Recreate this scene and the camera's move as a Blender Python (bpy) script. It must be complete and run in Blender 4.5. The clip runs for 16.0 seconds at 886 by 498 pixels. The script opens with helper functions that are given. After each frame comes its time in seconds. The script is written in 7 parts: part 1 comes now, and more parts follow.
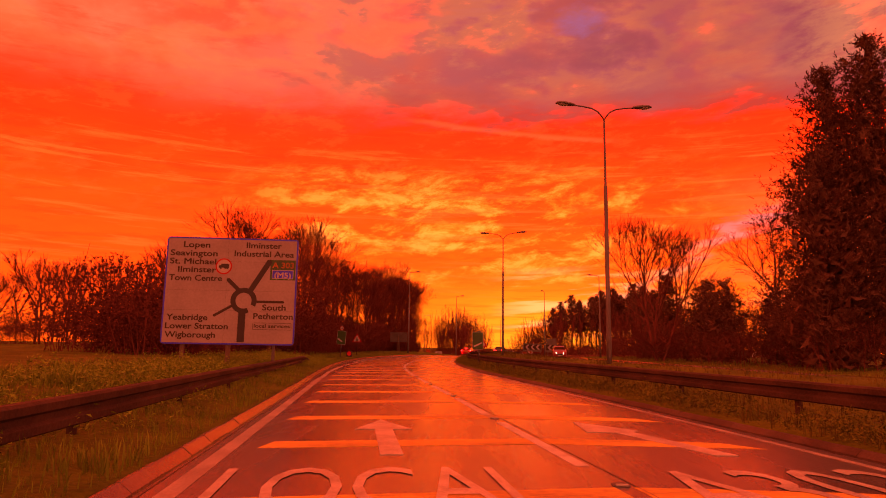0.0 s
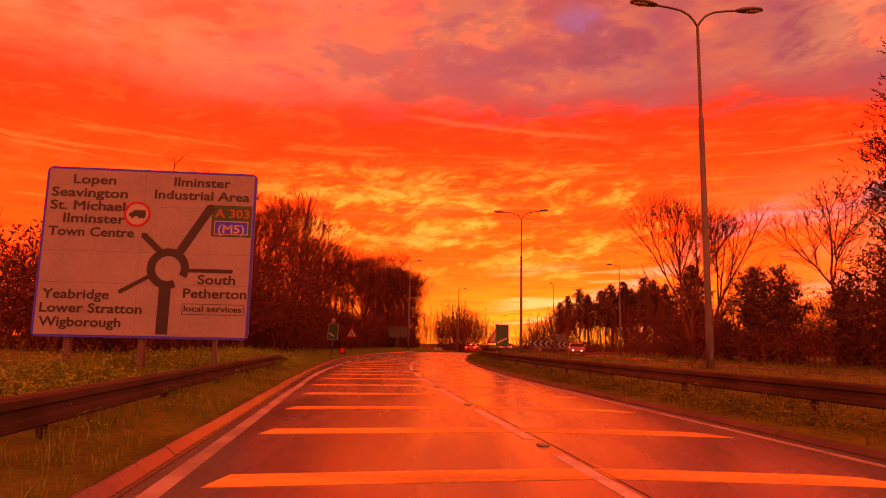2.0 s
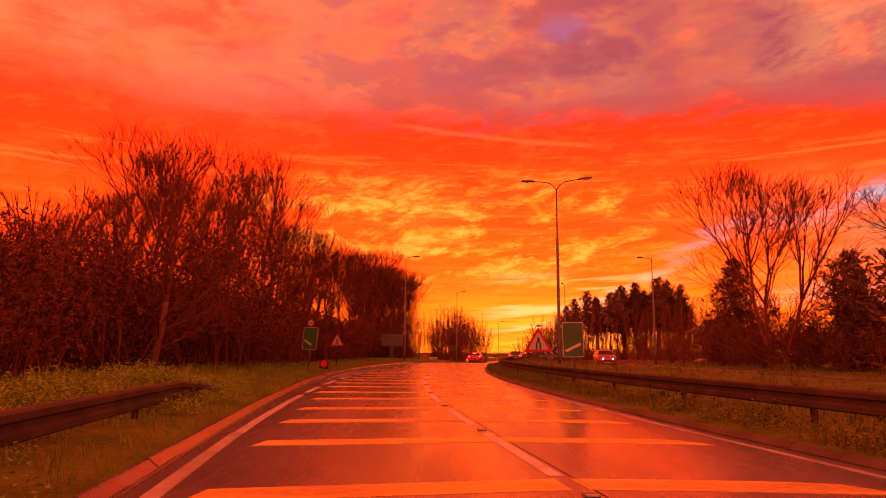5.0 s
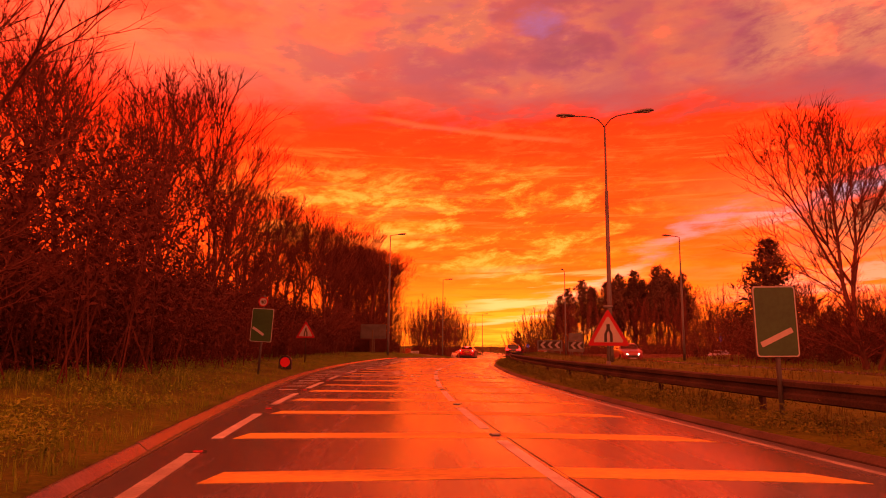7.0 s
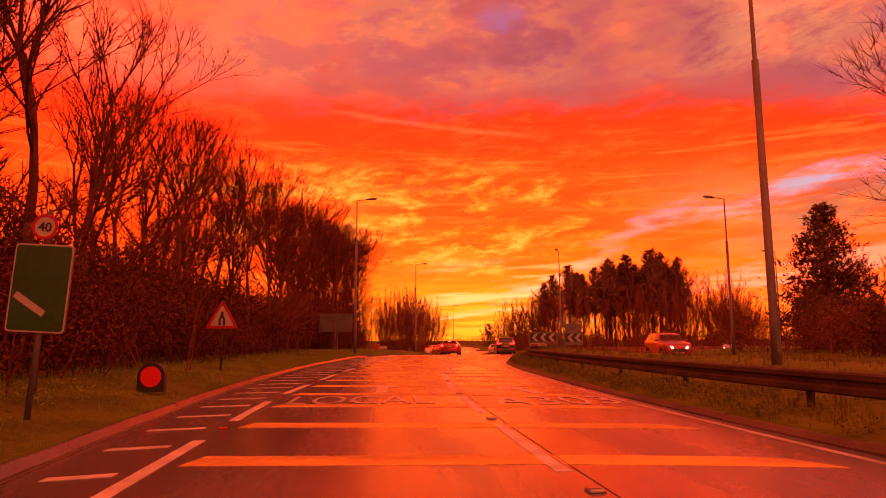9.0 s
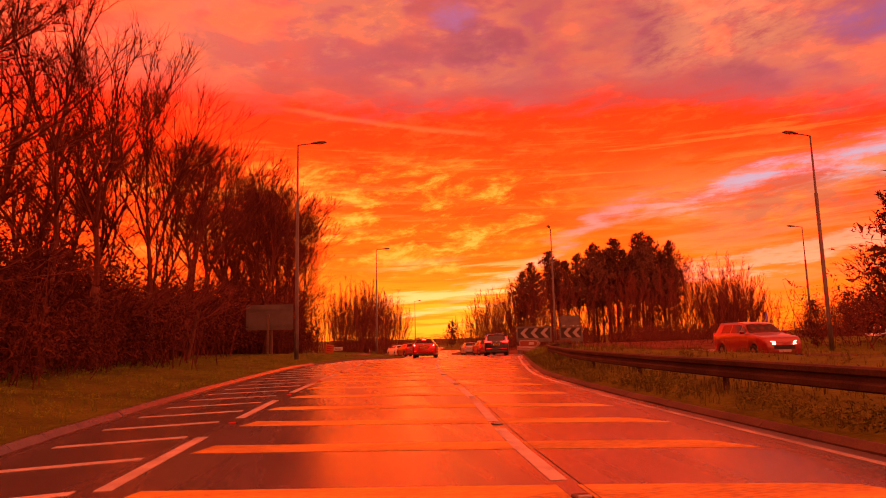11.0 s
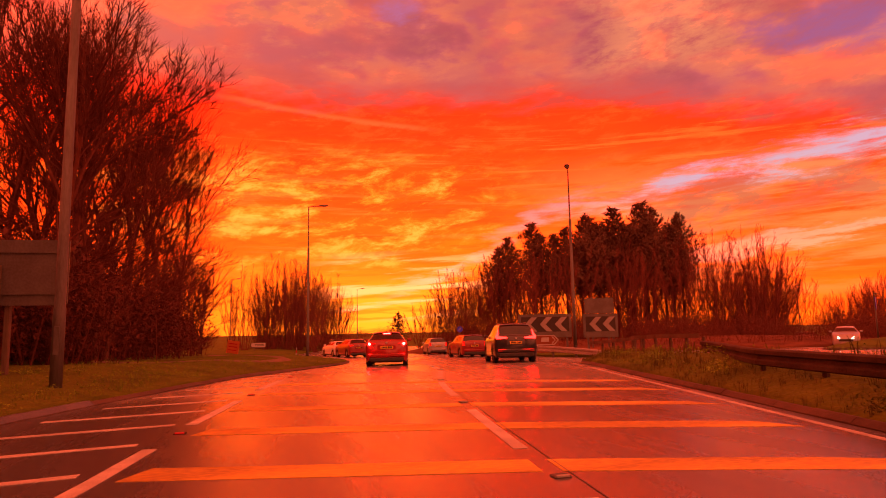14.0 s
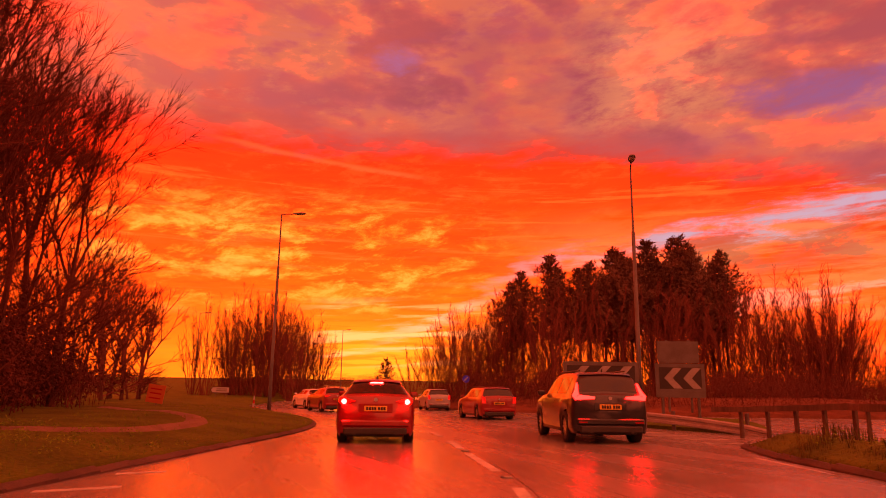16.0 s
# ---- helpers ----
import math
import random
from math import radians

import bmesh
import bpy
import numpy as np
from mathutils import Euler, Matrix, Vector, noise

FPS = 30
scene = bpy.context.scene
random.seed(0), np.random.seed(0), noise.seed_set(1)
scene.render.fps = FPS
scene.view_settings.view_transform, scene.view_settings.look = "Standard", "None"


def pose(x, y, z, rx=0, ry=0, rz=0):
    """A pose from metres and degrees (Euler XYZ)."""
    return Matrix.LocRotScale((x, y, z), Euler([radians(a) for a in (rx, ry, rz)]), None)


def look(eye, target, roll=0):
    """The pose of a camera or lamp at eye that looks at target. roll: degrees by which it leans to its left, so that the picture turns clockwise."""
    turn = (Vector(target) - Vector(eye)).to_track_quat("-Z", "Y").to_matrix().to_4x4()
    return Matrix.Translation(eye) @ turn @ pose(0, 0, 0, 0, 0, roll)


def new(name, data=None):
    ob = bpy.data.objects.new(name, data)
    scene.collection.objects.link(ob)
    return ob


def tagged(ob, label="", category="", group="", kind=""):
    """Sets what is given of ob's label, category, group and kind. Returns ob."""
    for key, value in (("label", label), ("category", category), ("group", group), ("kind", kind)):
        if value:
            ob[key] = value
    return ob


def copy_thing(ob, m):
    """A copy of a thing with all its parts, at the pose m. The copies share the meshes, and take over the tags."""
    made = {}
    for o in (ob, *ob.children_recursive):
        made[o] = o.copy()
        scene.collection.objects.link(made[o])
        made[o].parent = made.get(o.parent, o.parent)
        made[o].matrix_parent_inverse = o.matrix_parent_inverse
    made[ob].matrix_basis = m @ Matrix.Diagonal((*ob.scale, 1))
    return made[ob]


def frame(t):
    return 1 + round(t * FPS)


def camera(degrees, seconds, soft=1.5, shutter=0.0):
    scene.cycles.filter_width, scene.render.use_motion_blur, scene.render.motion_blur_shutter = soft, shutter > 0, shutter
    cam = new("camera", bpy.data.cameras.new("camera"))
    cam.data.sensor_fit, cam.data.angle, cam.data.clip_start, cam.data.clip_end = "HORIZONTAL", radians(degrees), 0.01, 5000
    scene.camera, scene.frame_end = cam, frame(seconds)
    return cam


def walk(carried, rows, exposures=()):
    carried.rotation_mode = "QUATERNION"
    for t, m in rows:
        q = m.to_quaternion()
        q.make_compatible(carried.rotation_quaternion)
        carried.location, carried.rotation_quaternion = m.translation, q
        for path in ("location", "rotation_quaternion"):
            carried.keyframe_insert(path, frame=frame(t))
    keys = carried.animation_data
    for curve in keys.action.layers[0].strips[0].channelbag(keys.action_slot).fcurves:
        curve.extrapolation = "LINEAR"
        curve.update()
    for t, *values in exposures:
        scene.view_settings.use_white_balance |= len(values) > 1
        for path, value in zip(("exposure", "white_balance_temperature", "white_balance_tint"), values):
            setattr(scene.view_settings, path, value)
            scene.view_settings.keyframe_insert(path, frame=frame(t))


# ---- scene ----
# ---- camera ----
cam = camera(68.57, 16.0, soft=1.0)
PATH = [
    (0, 3.453, -0.889, 1.193, 1.677, 8.618, 0.921),
    (0.5, 3.151, 1.466, 1.188, 1.799, 8.344, 1.109),
    (1, 2.823, 3.679, 1.188, 1.74, 8.196, 1.216),
    (1.5, 2.502, 5.73, 1.19, 1.647, 8.216, 1.213),
    (2, 2.217, 7.578, 1.189, 1.344, 8.285, 1.163),
    (2.5, 1.979, 9.289, 1.186, 1, 8.519, 1.088),
    (3, 1.733, 11.056, 1.188, 0.748, 8.899, 1.041),
    (3.5, 1.505, 13.009, 1.195, 0.677, 9.073, 1.001),
    (4, 1.153, 15.243, 1.202, 0.63, 9.114, 0.843),
    (4.5, 0.78, 17.584, 1.209, 0.498, 9.101, 0.653),
    (5, 0.42, 20.002, 1.216, 0.26, 9.047, 0.483),
    (5.5, 0.061, 22.524, 1.221, -0.092, 8.955, 0.364),
    (6, -0.304, 25.177, 1.224, -0.563, 8.829, 0.327),
    (6.5, -0.686, 27.989, 1.225, -1.158, 8.672, 0.401),
    (7, -1.072, 31.03, 1.222, -1.876, 8.5, 0.541),
    (7.5, -1.4, 34.409, 1.21, -2.697, 8.386, 0.492),
    (8, -1.697, 37.843, 1.195, -3.595, 8.353, 0.287),
    (8.5, -1.917, 41.327, 1.189, -4.421, 8.192, 0.048),
    (9, -2.111, 44.752, 1.191, -5.249, 8.019, -0.181),
    (9.5, -2.25, 48.218, 1.189, -6.2, 7.976, -0.474),
    (10, -2.271, 51.828, 1.195, -7.21, 7.95, -0.785),
    (10.5, -2.182, 55.562, 1.207, -8.228, 7.901, -1.08),
    (11, -2.012, 59.368, 1.22, -9.219, 7.826, -1.336),
    (11.5, -1.794, 63.192, 1.228, -10.146, 7.719, -1.534),
    (12, -1.555, 66.985, 1.226, -10.974, 7.577, -1.652),
    (12.5, -1.309, 70.706, 1.212, -11.747, 7.42, -1.672),
    (13, -0.997, 74.362, 1.192, -12.682, 7.313, -1.59),
    (13.5, -0.59, 77.942, 1.18, -13.598, 7.203, -1.408),
    (14, -0.173, 81.441, 1.184, -14.509, 7.24, -1.106),
    (14.5, 0.331, 84.743, 1.195, -14.962, 7.424, -0.69),
    (15, 0.794, 87.856, 1.202, -14.907, 8.047, -0.196),
    (15.5, 1.269, 90.802, 1.205, -15.035, 9.505, 0.33),
    (16, 1.77, 93.645, 1.208, -15.313, 11.475, 0.841),
]
rows = []
for t, x, y, z, yaw, pitch, roll in PATH:
    a, p = radians(yaw), radians(pitch)
    ahead = Vector((-math.sin(a) * math.cos(p), math.cos(a) * math.cos(p), math.sin(p)))
    eye = Vector((x, y, z))
    rows.append((t, look(eye, eye + 10 * ahead, roll)))
walk(cam, rows, [(0.0, -0.2), (0.45, -0.24), (1.2, -0.2), (2.0, -0.03), (4.0, 0.03), (8.5, 0.08), (12.0, 0.1), (14.0, 0.1), (16.0, -0.05)])

# ---- world ----


def lin(r, g, b):
    """Linear colour from 0-255 display values."""
    return tuple((c / 255 / 12.92) if c <= 10 else ((c / 255 + 0.055) / 1.055) ** 2.4 for c in (r, g, b)) + (1.0,)


class Nodes:
    """Short hand for node trees."""

    def __init__(self, tree):
        self.tree, self.n, self.l = tree, tree.nodes, tree.links

    def put(self, socket, value):
        if hasattr(value, "is_linked"):
            self.l.new(value, socket)
        else:
            socket.default_value = value

    def math(self, op, a, b=0.0, c=0.0, clamp=False):
        m = self.n.new("ShaderNodeMath")
        m.operation, m.use_clamp = op, clamp
        for s, v in zip(m.inputs, (a, b, c)):
            self.put(s, v)
        return m.outputs[0]

    def step(self, x, lo, hi):
        m = self.n.new("ShaderNodeMapRange")
        m.interpolation_type = "SMOOTHSTEP"
        for k, v in (("Value", x), ("From Min", lo), ("From Max", hi)):
            self.put(m.inputs[k], v)
        return m.outputs[0]

    def band(self, x, a, b, c, d):
        """Rises from a to b, falls from c to d."""
        return self.math("MULTIPLY", self.step(x, a, b), self.math("SUBTRACT", 1.0, self.step(x, c, d)))

    def mul(self, *v):
        out = v[0]
        for w in v[1:]:
            out = self.math("MULTIPLY", out, w)
        return out

    def add(self, *v):
        out = v[0]
        for w in v[1:]:
            out = self.math("ADD", out, w)
        return out

    def mix(self, fac, a, b, mode="MIX"):
        m = self.n.new("ShaderNodeMix")
        m.data_type, m.blend_type = "RGBA", mode
        self.put(m.inputs[0], fac)
        self.put(m.inputs[6], a)
        self.put(m.inputs[7], b)
        return m.outputs[2]

    def xyz(self, x, y, z):
        m = self.n.new("ShaderNodeCombineXYZ")
        for s, v in zip(m.inputs, (x, y, z)):
            self.put(s, v)
        return m.outputs[0]

    def noise(self, vec, scale, detail=6.0, rough=0.55, warp=0.0):
        m = self.n.new("ShaderNodeTexNoise")
        self.put(m.inputs["Vector"], vec)
        m.inputs["Scale"].default_value, m.inputs["Detail"].default_value = scale, detail
        m.inputs["Roughness"].default_value, m.inputs["Distortion"].default_value = rough, warp
        return m.outputs["Fac"]

    def ramp(self, fac, stops):
        m = self.n.new("ShaderNodeValToRGB")
        e = m.color_ramp.elements
        while len(e) < len(stops):
            e.new(0.5)
        for k, (p, c) in zip(e, stops):
            k.position, k.color = p, c
        self.put(m.inputs[0], fac)
        return m.outputs[0]


world = bpy.data.worlds.new("sunset")
scene.world = world
world.use_nodes = True
w = Nodes(world.node_tree)
w.n.clear()
coord = w.n.new("ShaderNodeTexCoord").outputs["Generated"]
parts = w.n.new("ShaderNodeSeparateXYZ")
w.l.new(coord, parts.inputs[0])
dx, dy, dz = parts.outputs
el = w.math("MULTIPLY", w.math("ARCSINE", dz), 57.29578)
az = w.math("MULTIPLY", w.math("ARCTAN2", dx, dy), 57.29578)
u, v = w.math("MULTIPLY", az, 0.1), w.math("MULTIPLY", el, 0.1)
# clouds that lie in long, slightly tilted streets
streets = w.xyz(w.mul(u, 0.5), w.add(w.mul(v, 1.9), w.mul(u, -0.12)), 0.0)
puffs = w.xyz(w.mul(u, 0.8), w.add(w.mul(v, 2.1), w.mul(u, -0.2)), 3.0)
large = w.noise(streets, 1.1, 5, 0.55, 0.1)
middle = w.noise(streets, 2.8, 9, 0.66, 0.15)
fine = w.noise(puffs, 4.2, 9, 0.66, 0.15)
cells = w.noise(puffs, 2.6, 9, 0.68, 0.25)
high = w.noise(w.xyz(w.mul(u, 0.7), w.add(w.mul(v, 1.35), w.mul(u, 0.05)), 7.0), 1.5, 7, 0.5, 0.12)
wisps = w.noise(w.xyz(w.mul(u, 0.4), w.add(w.mul(v, 3.2), w.mul(u, -0.12)), 1.0), 2.4, 9, 0.66, 0.25)
# the edge of the high cloud deck comes lower in the north
eld = w.add(el, w.mul(w.math("MAXIMUM", w.math("SUBTRACT", az, 29.0), 0.0), 0.24))
el2 = w.add(eld, w.mul(w.math("SUBTRACT", middle, 0.5), w.math("SUBTRACT", 12.0, w.mul(w.step(eld, 13.0, 18.0), 8.0))))
sky = w.ramp(w.math("DIVIDE", el2, 60.0), [
    (0.0, lin(255, 172, 28)), (0.06, lin(255, 144, 22)), (0.12, lin(255, 116, 20)), (0.2, lin(255, 94, 20)),
    (0.27, lin(255, 76, 18)), (0.33, lin(255, 60, 20)), (0.36, lin(246, 92, 62)), (0.44, lin(246, 112, 86)),
    (0.56, lin(240, 98, 70)), (0.7, lin(232, 74, 40)), (1.0, lin(214, 58, 34))])
# the south keeps a plain orange
south = w.step(az, 6.0, -26.0)
sky = w.mix(w.mul(south, w.step(el, 17.0, 24.0), 0.75), sky, w.mix(w.step(high, 0.36, 0.62), lin(255, 88, 38), lin(255, 128, 78)))
sky = w.mix(w.mul(south, w.band(el, -2, 1, 9, 15), 0.6), sky, lin(255, 92, 20))
# dull red undersides
sky = w.mix(w.mul(w.step(wisps, 0.52, 0.62), w.band(el, 4, 8, 26, 34), 0.28), sky, lin(248, 56, 18))
# golden tops, low and ahead
goldband = w.mul(w.band(el, 4.0, 7.0, 11.0, 17.5), w.band(az, -24, -9, 9, 26))
sky = w.mix(w.mul(w.step(cells, 0.46, 0.58), goldband, 0.85), sky, lin(255, 160, 40))
sky = w.mix(w.mul(w.step(cells, 0.54, 0.64), goldband, 0.85), sky, lin(255, 200, 74))
sky = w.mix(w.mul(w.step(fine, 0.5, 0.64), w.band(el, 9, 12, 19, 24), 0.22), sky, lin(255, 118, 44))
# long thin lit streaks
streak = w.noise(w.xyz(w.mul(u, 0.35), w.add(w.mul(v, 6.0), w.mul(u, 0.12)), 9.0), 2.2, 8, 0.62, 0.2)
sky = w.mix(w.mul(w.step(streak, 0.52, 0.64), w.band(el, 1.0, 3.0, 15, 20), 0.32), sky, lin(255, 150, 56))
# peach haze low in the north
sky = w.mix(w.mul(w.step(wisps, 0.40, 0.60), w.band(el, 1.5, 4, 10, 16), w.step(az, 18, 30), 0.7), sky, lin(255, 152, 74))
# vapour trail
trail = w.math("ABSOLUTE", w.math("SUBTRACT", w.add(el, w.mul(w.math("SUBTRACT", fine, 0.5), 0.7)), w.math("SUBTRACT", 19.2, w.mul(az, 0.11))))
sky = w.mix(w.mul(w.math("SUBTRACT", 1.0, w.step(trail, 0.03, 0.35)), w.band(az, -7, -2, 11, 15), 0.45), sky, lin(255, 122, 62))
# mauve cloud overhead with lit edges and blue gaps
north = w.step(az, -34, 16)
sky = w.mix(w.mul(w.step(el2, 19.5, 22.0), north, 0.5), sky, lin(232, 98, 88))
sky = w.mix(w.mul(w.step(high, 0.36, 0.64), w.step(el2, 18.5, 22.0), north, 0.8), sky, lin(196, 94, 102))
sky = w.mix(w.mul(w.step(fine, 0.48, 0.7), w.step(el2, 20.5, 24.0), 0.4), sky, lin(255, 136, 92))
sky = w.mix(w.mul(w.step(wisps, 0.52, 0.7), w.step(eld, 22.0, 26.0), north, 0.35), sky, lin(212, 110, 128))
# heaped grey-mauve cloud with salmon rims, high up
heap = w.noise(w.xyz(w.mul(u, 0.75), w.add(w.mul(v, 1.6), w.mul(u, 0.1)), 11.0), 1.7, 7, 0.5, 0.15)
sky = w.mix(w.mul(w.step(heap, 0.45, 0.62), w.step(el2, 18.5, 23.0), w.step(az, -10, 18), 0.7), sky, lin(172, 76, 86))
sky = w.mix(w.mul(w.band(heap, 0.32, 0.42, 0.44, 0.53), w.step(el2, 20.0, 24.0), 0.38), sky, lin(255, 136, 72))
# a flat grey-mauve lip along the edge of the deck, in lengths
lip = w.mul(w.band(el2, 18.6, 19.8, 21.0, 23.0), w.step(large, 0.42, 0.56), w.band(az, -12, -4, 80, 95))
sky = w.mix(w.mul(lip, 0.5), sky, lin(196, 86, 84))
# peach light in the north-west
sky = w.mix(w.mul(w.band(az, 24, 30, 36, 46), w.band(el, 20, 23, 27, 33), w.step(fine, 0.3, 0.6), 0.6), sky, lin(255, 150, 100))
sky = w.mix(w.mul(w.band(az, 13, 19, 27, 33), w.band(el, 21.5, 24, 29, 33), w.step(high, 0.3, 0.55), 0.5), sky, lin(178, 78, 90))
# clear blue holes
hole = w.math("ADD", w.math("POWER", w.math("DIVIDE", w.math("SUBTRACT", az, 10.6), 2.0), 2.0), w.math("POWER", w.math("DIVIDE", w.math("SUBTRACT", el, 27.6), 1.1), 2.0))
hole = w.add(hole, w.mul(w.math("SUBTRACT", fine, 0.5), 5.0))
sky = w.mix(w.mul(w.math("SUBTRACT", 1.0, w.step(hole, -0.6, 1.9)), 0.38), sky, lin(190, 128, 190))
hole = w.math("ADD", w.math("POWER", w.math("DIVIDE", w.math("SUBTRACT", az, 49.0), 7.5), 2.0), w.math("POWER", w.math("DIVIDE", w.math("SUBTRACT", w.add(el, w.mul(az, 0.1)), 26.8), 1.5), 2.0))
hole = w.add(hole, w.mul(w.math("SUBTRACT", fine, 0.5), 4.0))
sky = w.mix(w.mul(w.math("SUBTRACT", 1.0, w.step(hole, -0.6, 2.0)), 0.75), sky, lin(156, 98, 150))
# overhead, out of view, orange-red is added to warm the ambient light
sky = w.mix(w.mul(w.step(el, 31.0, 42.0), 0.85), sky, w.mix(w.step(middle, 0.4, 0.6), lin(255, 84, 28), lin(226, 64, 36)))
# glow where the sun has set
glow = w.math("POWER", 2.718, w.math("MULTIPLY", -1.0, w.add(
    w.math("POWER", w.math("DIVIDE", w.math("SUBTRACT", az, 9.0), 11.0), 2.0), w.math("POWER", w.math("DIVIDE", w.math("SUBTRACT", el, 1.0), 3.4), 2.0))))
sky = w.mix(w.mul(glow, 0.85), sky, lin(255, 208, 44))
bars_ = w.noise(w.xyz(w.mul(u, 0.5), w.mul(v, 7.0), 5.0), 2.6, 7, 0.6, 0.15)
sky = w.mix(w.mul(w.step(bars_, 0.48, 0.6), w.band(el, -1, 0.6, 4.5, 8.5), w.band(az, -12, 0, 40, 60), 0.6), sky, lin(255, 132, 24))
# pale clear gap that climbs to the north, broken by drifting cloud
gap = w.add(el, w.mul(w.math("SUBTRACT", fine, 0.5), 1.8), w.mul(w.math("SUBTRACT", wisps, 0.5), 6.0))
line = w.add(2.2, w.mul(w.math("MINIMUM", w.math("SUBTRACT", az, 5.6), 11.4), 0.32), w.mul(w.step(az, 15.5, 25.0), 4.6), w.mul(w.math("MAXIMUM", w.math("SUBTRACT", az, 23.0), 0.0), 0.12))
gapd = w.math("ABSOLUTE", w.math("SUBTRACT", gap, line))
gapf = w.mul(w.math("SUBTRACT", 1.0, w.step(gapd, 0.1, w.add(0.8, w.mul(w.step(az, 8, 30), 0.9)))), w.band(az, 8, 15, 60, 85))
gapf = w.mul(gapf, w.math("SUBTRACT", 1.0, w.mul(w.band(az, 14, 19, 27, 36), 0.6)))
gapf = w.mul(gapf, w.math("SUBTRACT", 1.0, w.mul(w.step(w.add(w.mul(streak, 0.45), w.mul(cells, 0.55)), 0.43, 0.60), w.step(az, 11, 17), 0.92)))
sky = w.mix(w.mul(gapf, 0.72), sky, w.mix(w.step(az, 11, 26), lin(255, 232, 170), lin(204, 196, 222)))
bank = w.mul(w.band(w.math("SUBTRACT", gap, line), -5.5, -3.0, -1.2, -0.4), w.band(az, 27, 36, 70, 85), w.step(cells, 0.34, 0.58))
sky = w.mix(w.mul(bank, 0.6), sky, lin(214, 104, 84))
gap2 = w.math("ABSOLUTE", w.math("SUBTRACT", gap, w.add(4.6, w.mul(w.math("SUBTRACT", az, 28.0), 0.14))))
sky = w.mix(w.mul(w.math("SUBTRACT", 1.0, w.step(gap2, 0.1, 0.8)), w.band(az, 22, 32, 70, 90), 0.5), sky, lin(244, 196, 156))
# bright level bars over the glow
level = w.noise(w.xyz(w.mul(u, 0.35), w.add(w.mul(v, 5.0), w.mul(u, -0.25)), 15.0), 2.2, 7, 0.55, 0.12)
sky = w.mix(w.mul(w.step(level, 0.50, 0.60), w.band(el, 0.8, 1.8, 5.2, 7.5), w.band(az, 2, 7, 15, 22), 0.85), sky, lin(255, 226, 130))
# the red of the lit cloud runs past what the film can hold
hue = w.n.new("ShaderNodeSeparateColor")
w.l.new(sky, hue.inputs[0])
full = w.n.new("ShaderNodeCombineColor")
w.put(full.inputs[0], w.add(hue.outputs[0], w.mul(w.step(hue.outputs[0], 0.82, 1.0), 2.0)))
w.put(full.inputs[1], hue.outputs[1])
w.put(full.inputs[2], hue.outputs[2])
sky = full.outputs[0]
# the unseen half of the sky away from the sunset, brightened as fill light
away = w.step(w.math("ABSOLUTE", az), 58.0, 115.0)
dusk_fill = w.mix(w.step(middle, 0.42, 0.62), (2.9, 0.42, 0.15, 1), (2.4, 0.38, 0.18, 1))
sky = w.mix(w.mul(away, 0.9), sky, dusk_fill)
sky = w.mix(w.step(el, -0.6, -3.0), sky, lin(70, 22, 14))
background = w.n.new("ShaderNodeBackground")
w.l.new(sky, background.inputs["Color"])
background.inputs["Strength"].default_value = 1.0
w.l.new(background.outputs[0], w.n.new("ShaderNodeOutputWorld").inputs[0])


# ---- materials ----


def material(name, base, rough=0.6, metal=0.0, spec=0.5, emit=None, power=0.0):
    """A principled material; base is a colour or a function of its node helper that returns one."""
    m = bpy.data.materials.new(name)
    m.use_nodes = True
    k = Nodes(m.node_tree)
    b = m.node_tree.nodes["Principled BSDF"]
    k.put(b.inputs["Base Color"], base(k) if callable(base) else (*base[:3], 1.0))
    k.put(b.inputs["Roughness"], rough(k) if callable(rough) else rough)
    b.inputs["Metallic"].default_value = metal
    b.inputs["Specular IOR Level"].default_value = spec
    if emit:
        b.inputs["Emission Color"].default_value = (*emit, 1.0)
        b.inputs["Emission Strength"].default_value = power
    return m


def place_of(k, scale=(1, 1, 1)):
    m = k.n.new("ShaderNodeMapping")
    m.inputs["Scale"].default_value = scale
    k.l.new(k.n.new("ShaderNodeTexCoord").outputs["Object"], m.inputs[0])
    return m.outputs[0]


def bumped(m, scale, depth, detail=4, stretch=(1, 1, 1)):
    k = Nodes(m.node_tree)
    bump = k.n.new("ShaderNodeBump")
    bump.inputs["Strength"].default_value = 1.0
    bump.inputs["Distance"].default_value = depth
    k.l.new(k.noise(place_of(k, stretch), scale, detail), bump.inputs["Height"])
    k.l.new(bump.outputs[0], m.node_tree.nodes["Principled BSDF"].inputs["Normal"])
    return m


def mottled(a, b, scale=3.0, fine=60.0, stretch=(1, 1, 1), each=0.0):
    """Two colours in patches and grain; each: how far pieces differ."""

    def make(k):
        p = place_of(k, stretch)
        f = k.add(k.mul(k.step(k.noise(p, scale, 5), 0.35, 0.65), 0.6), k.mul(k.step(k.noise(p, fine, 3), 0.35, 0.65), 0.4))
        if each:
            f = k.add(f, k.mul(k.math("SUBTRACT", k.n.new("ShaderNodeObjectInfo").outputs["Random"], 0.5), each))
        return k.mix(f, (*a, 1.0), (*b, 1.0))

    return make


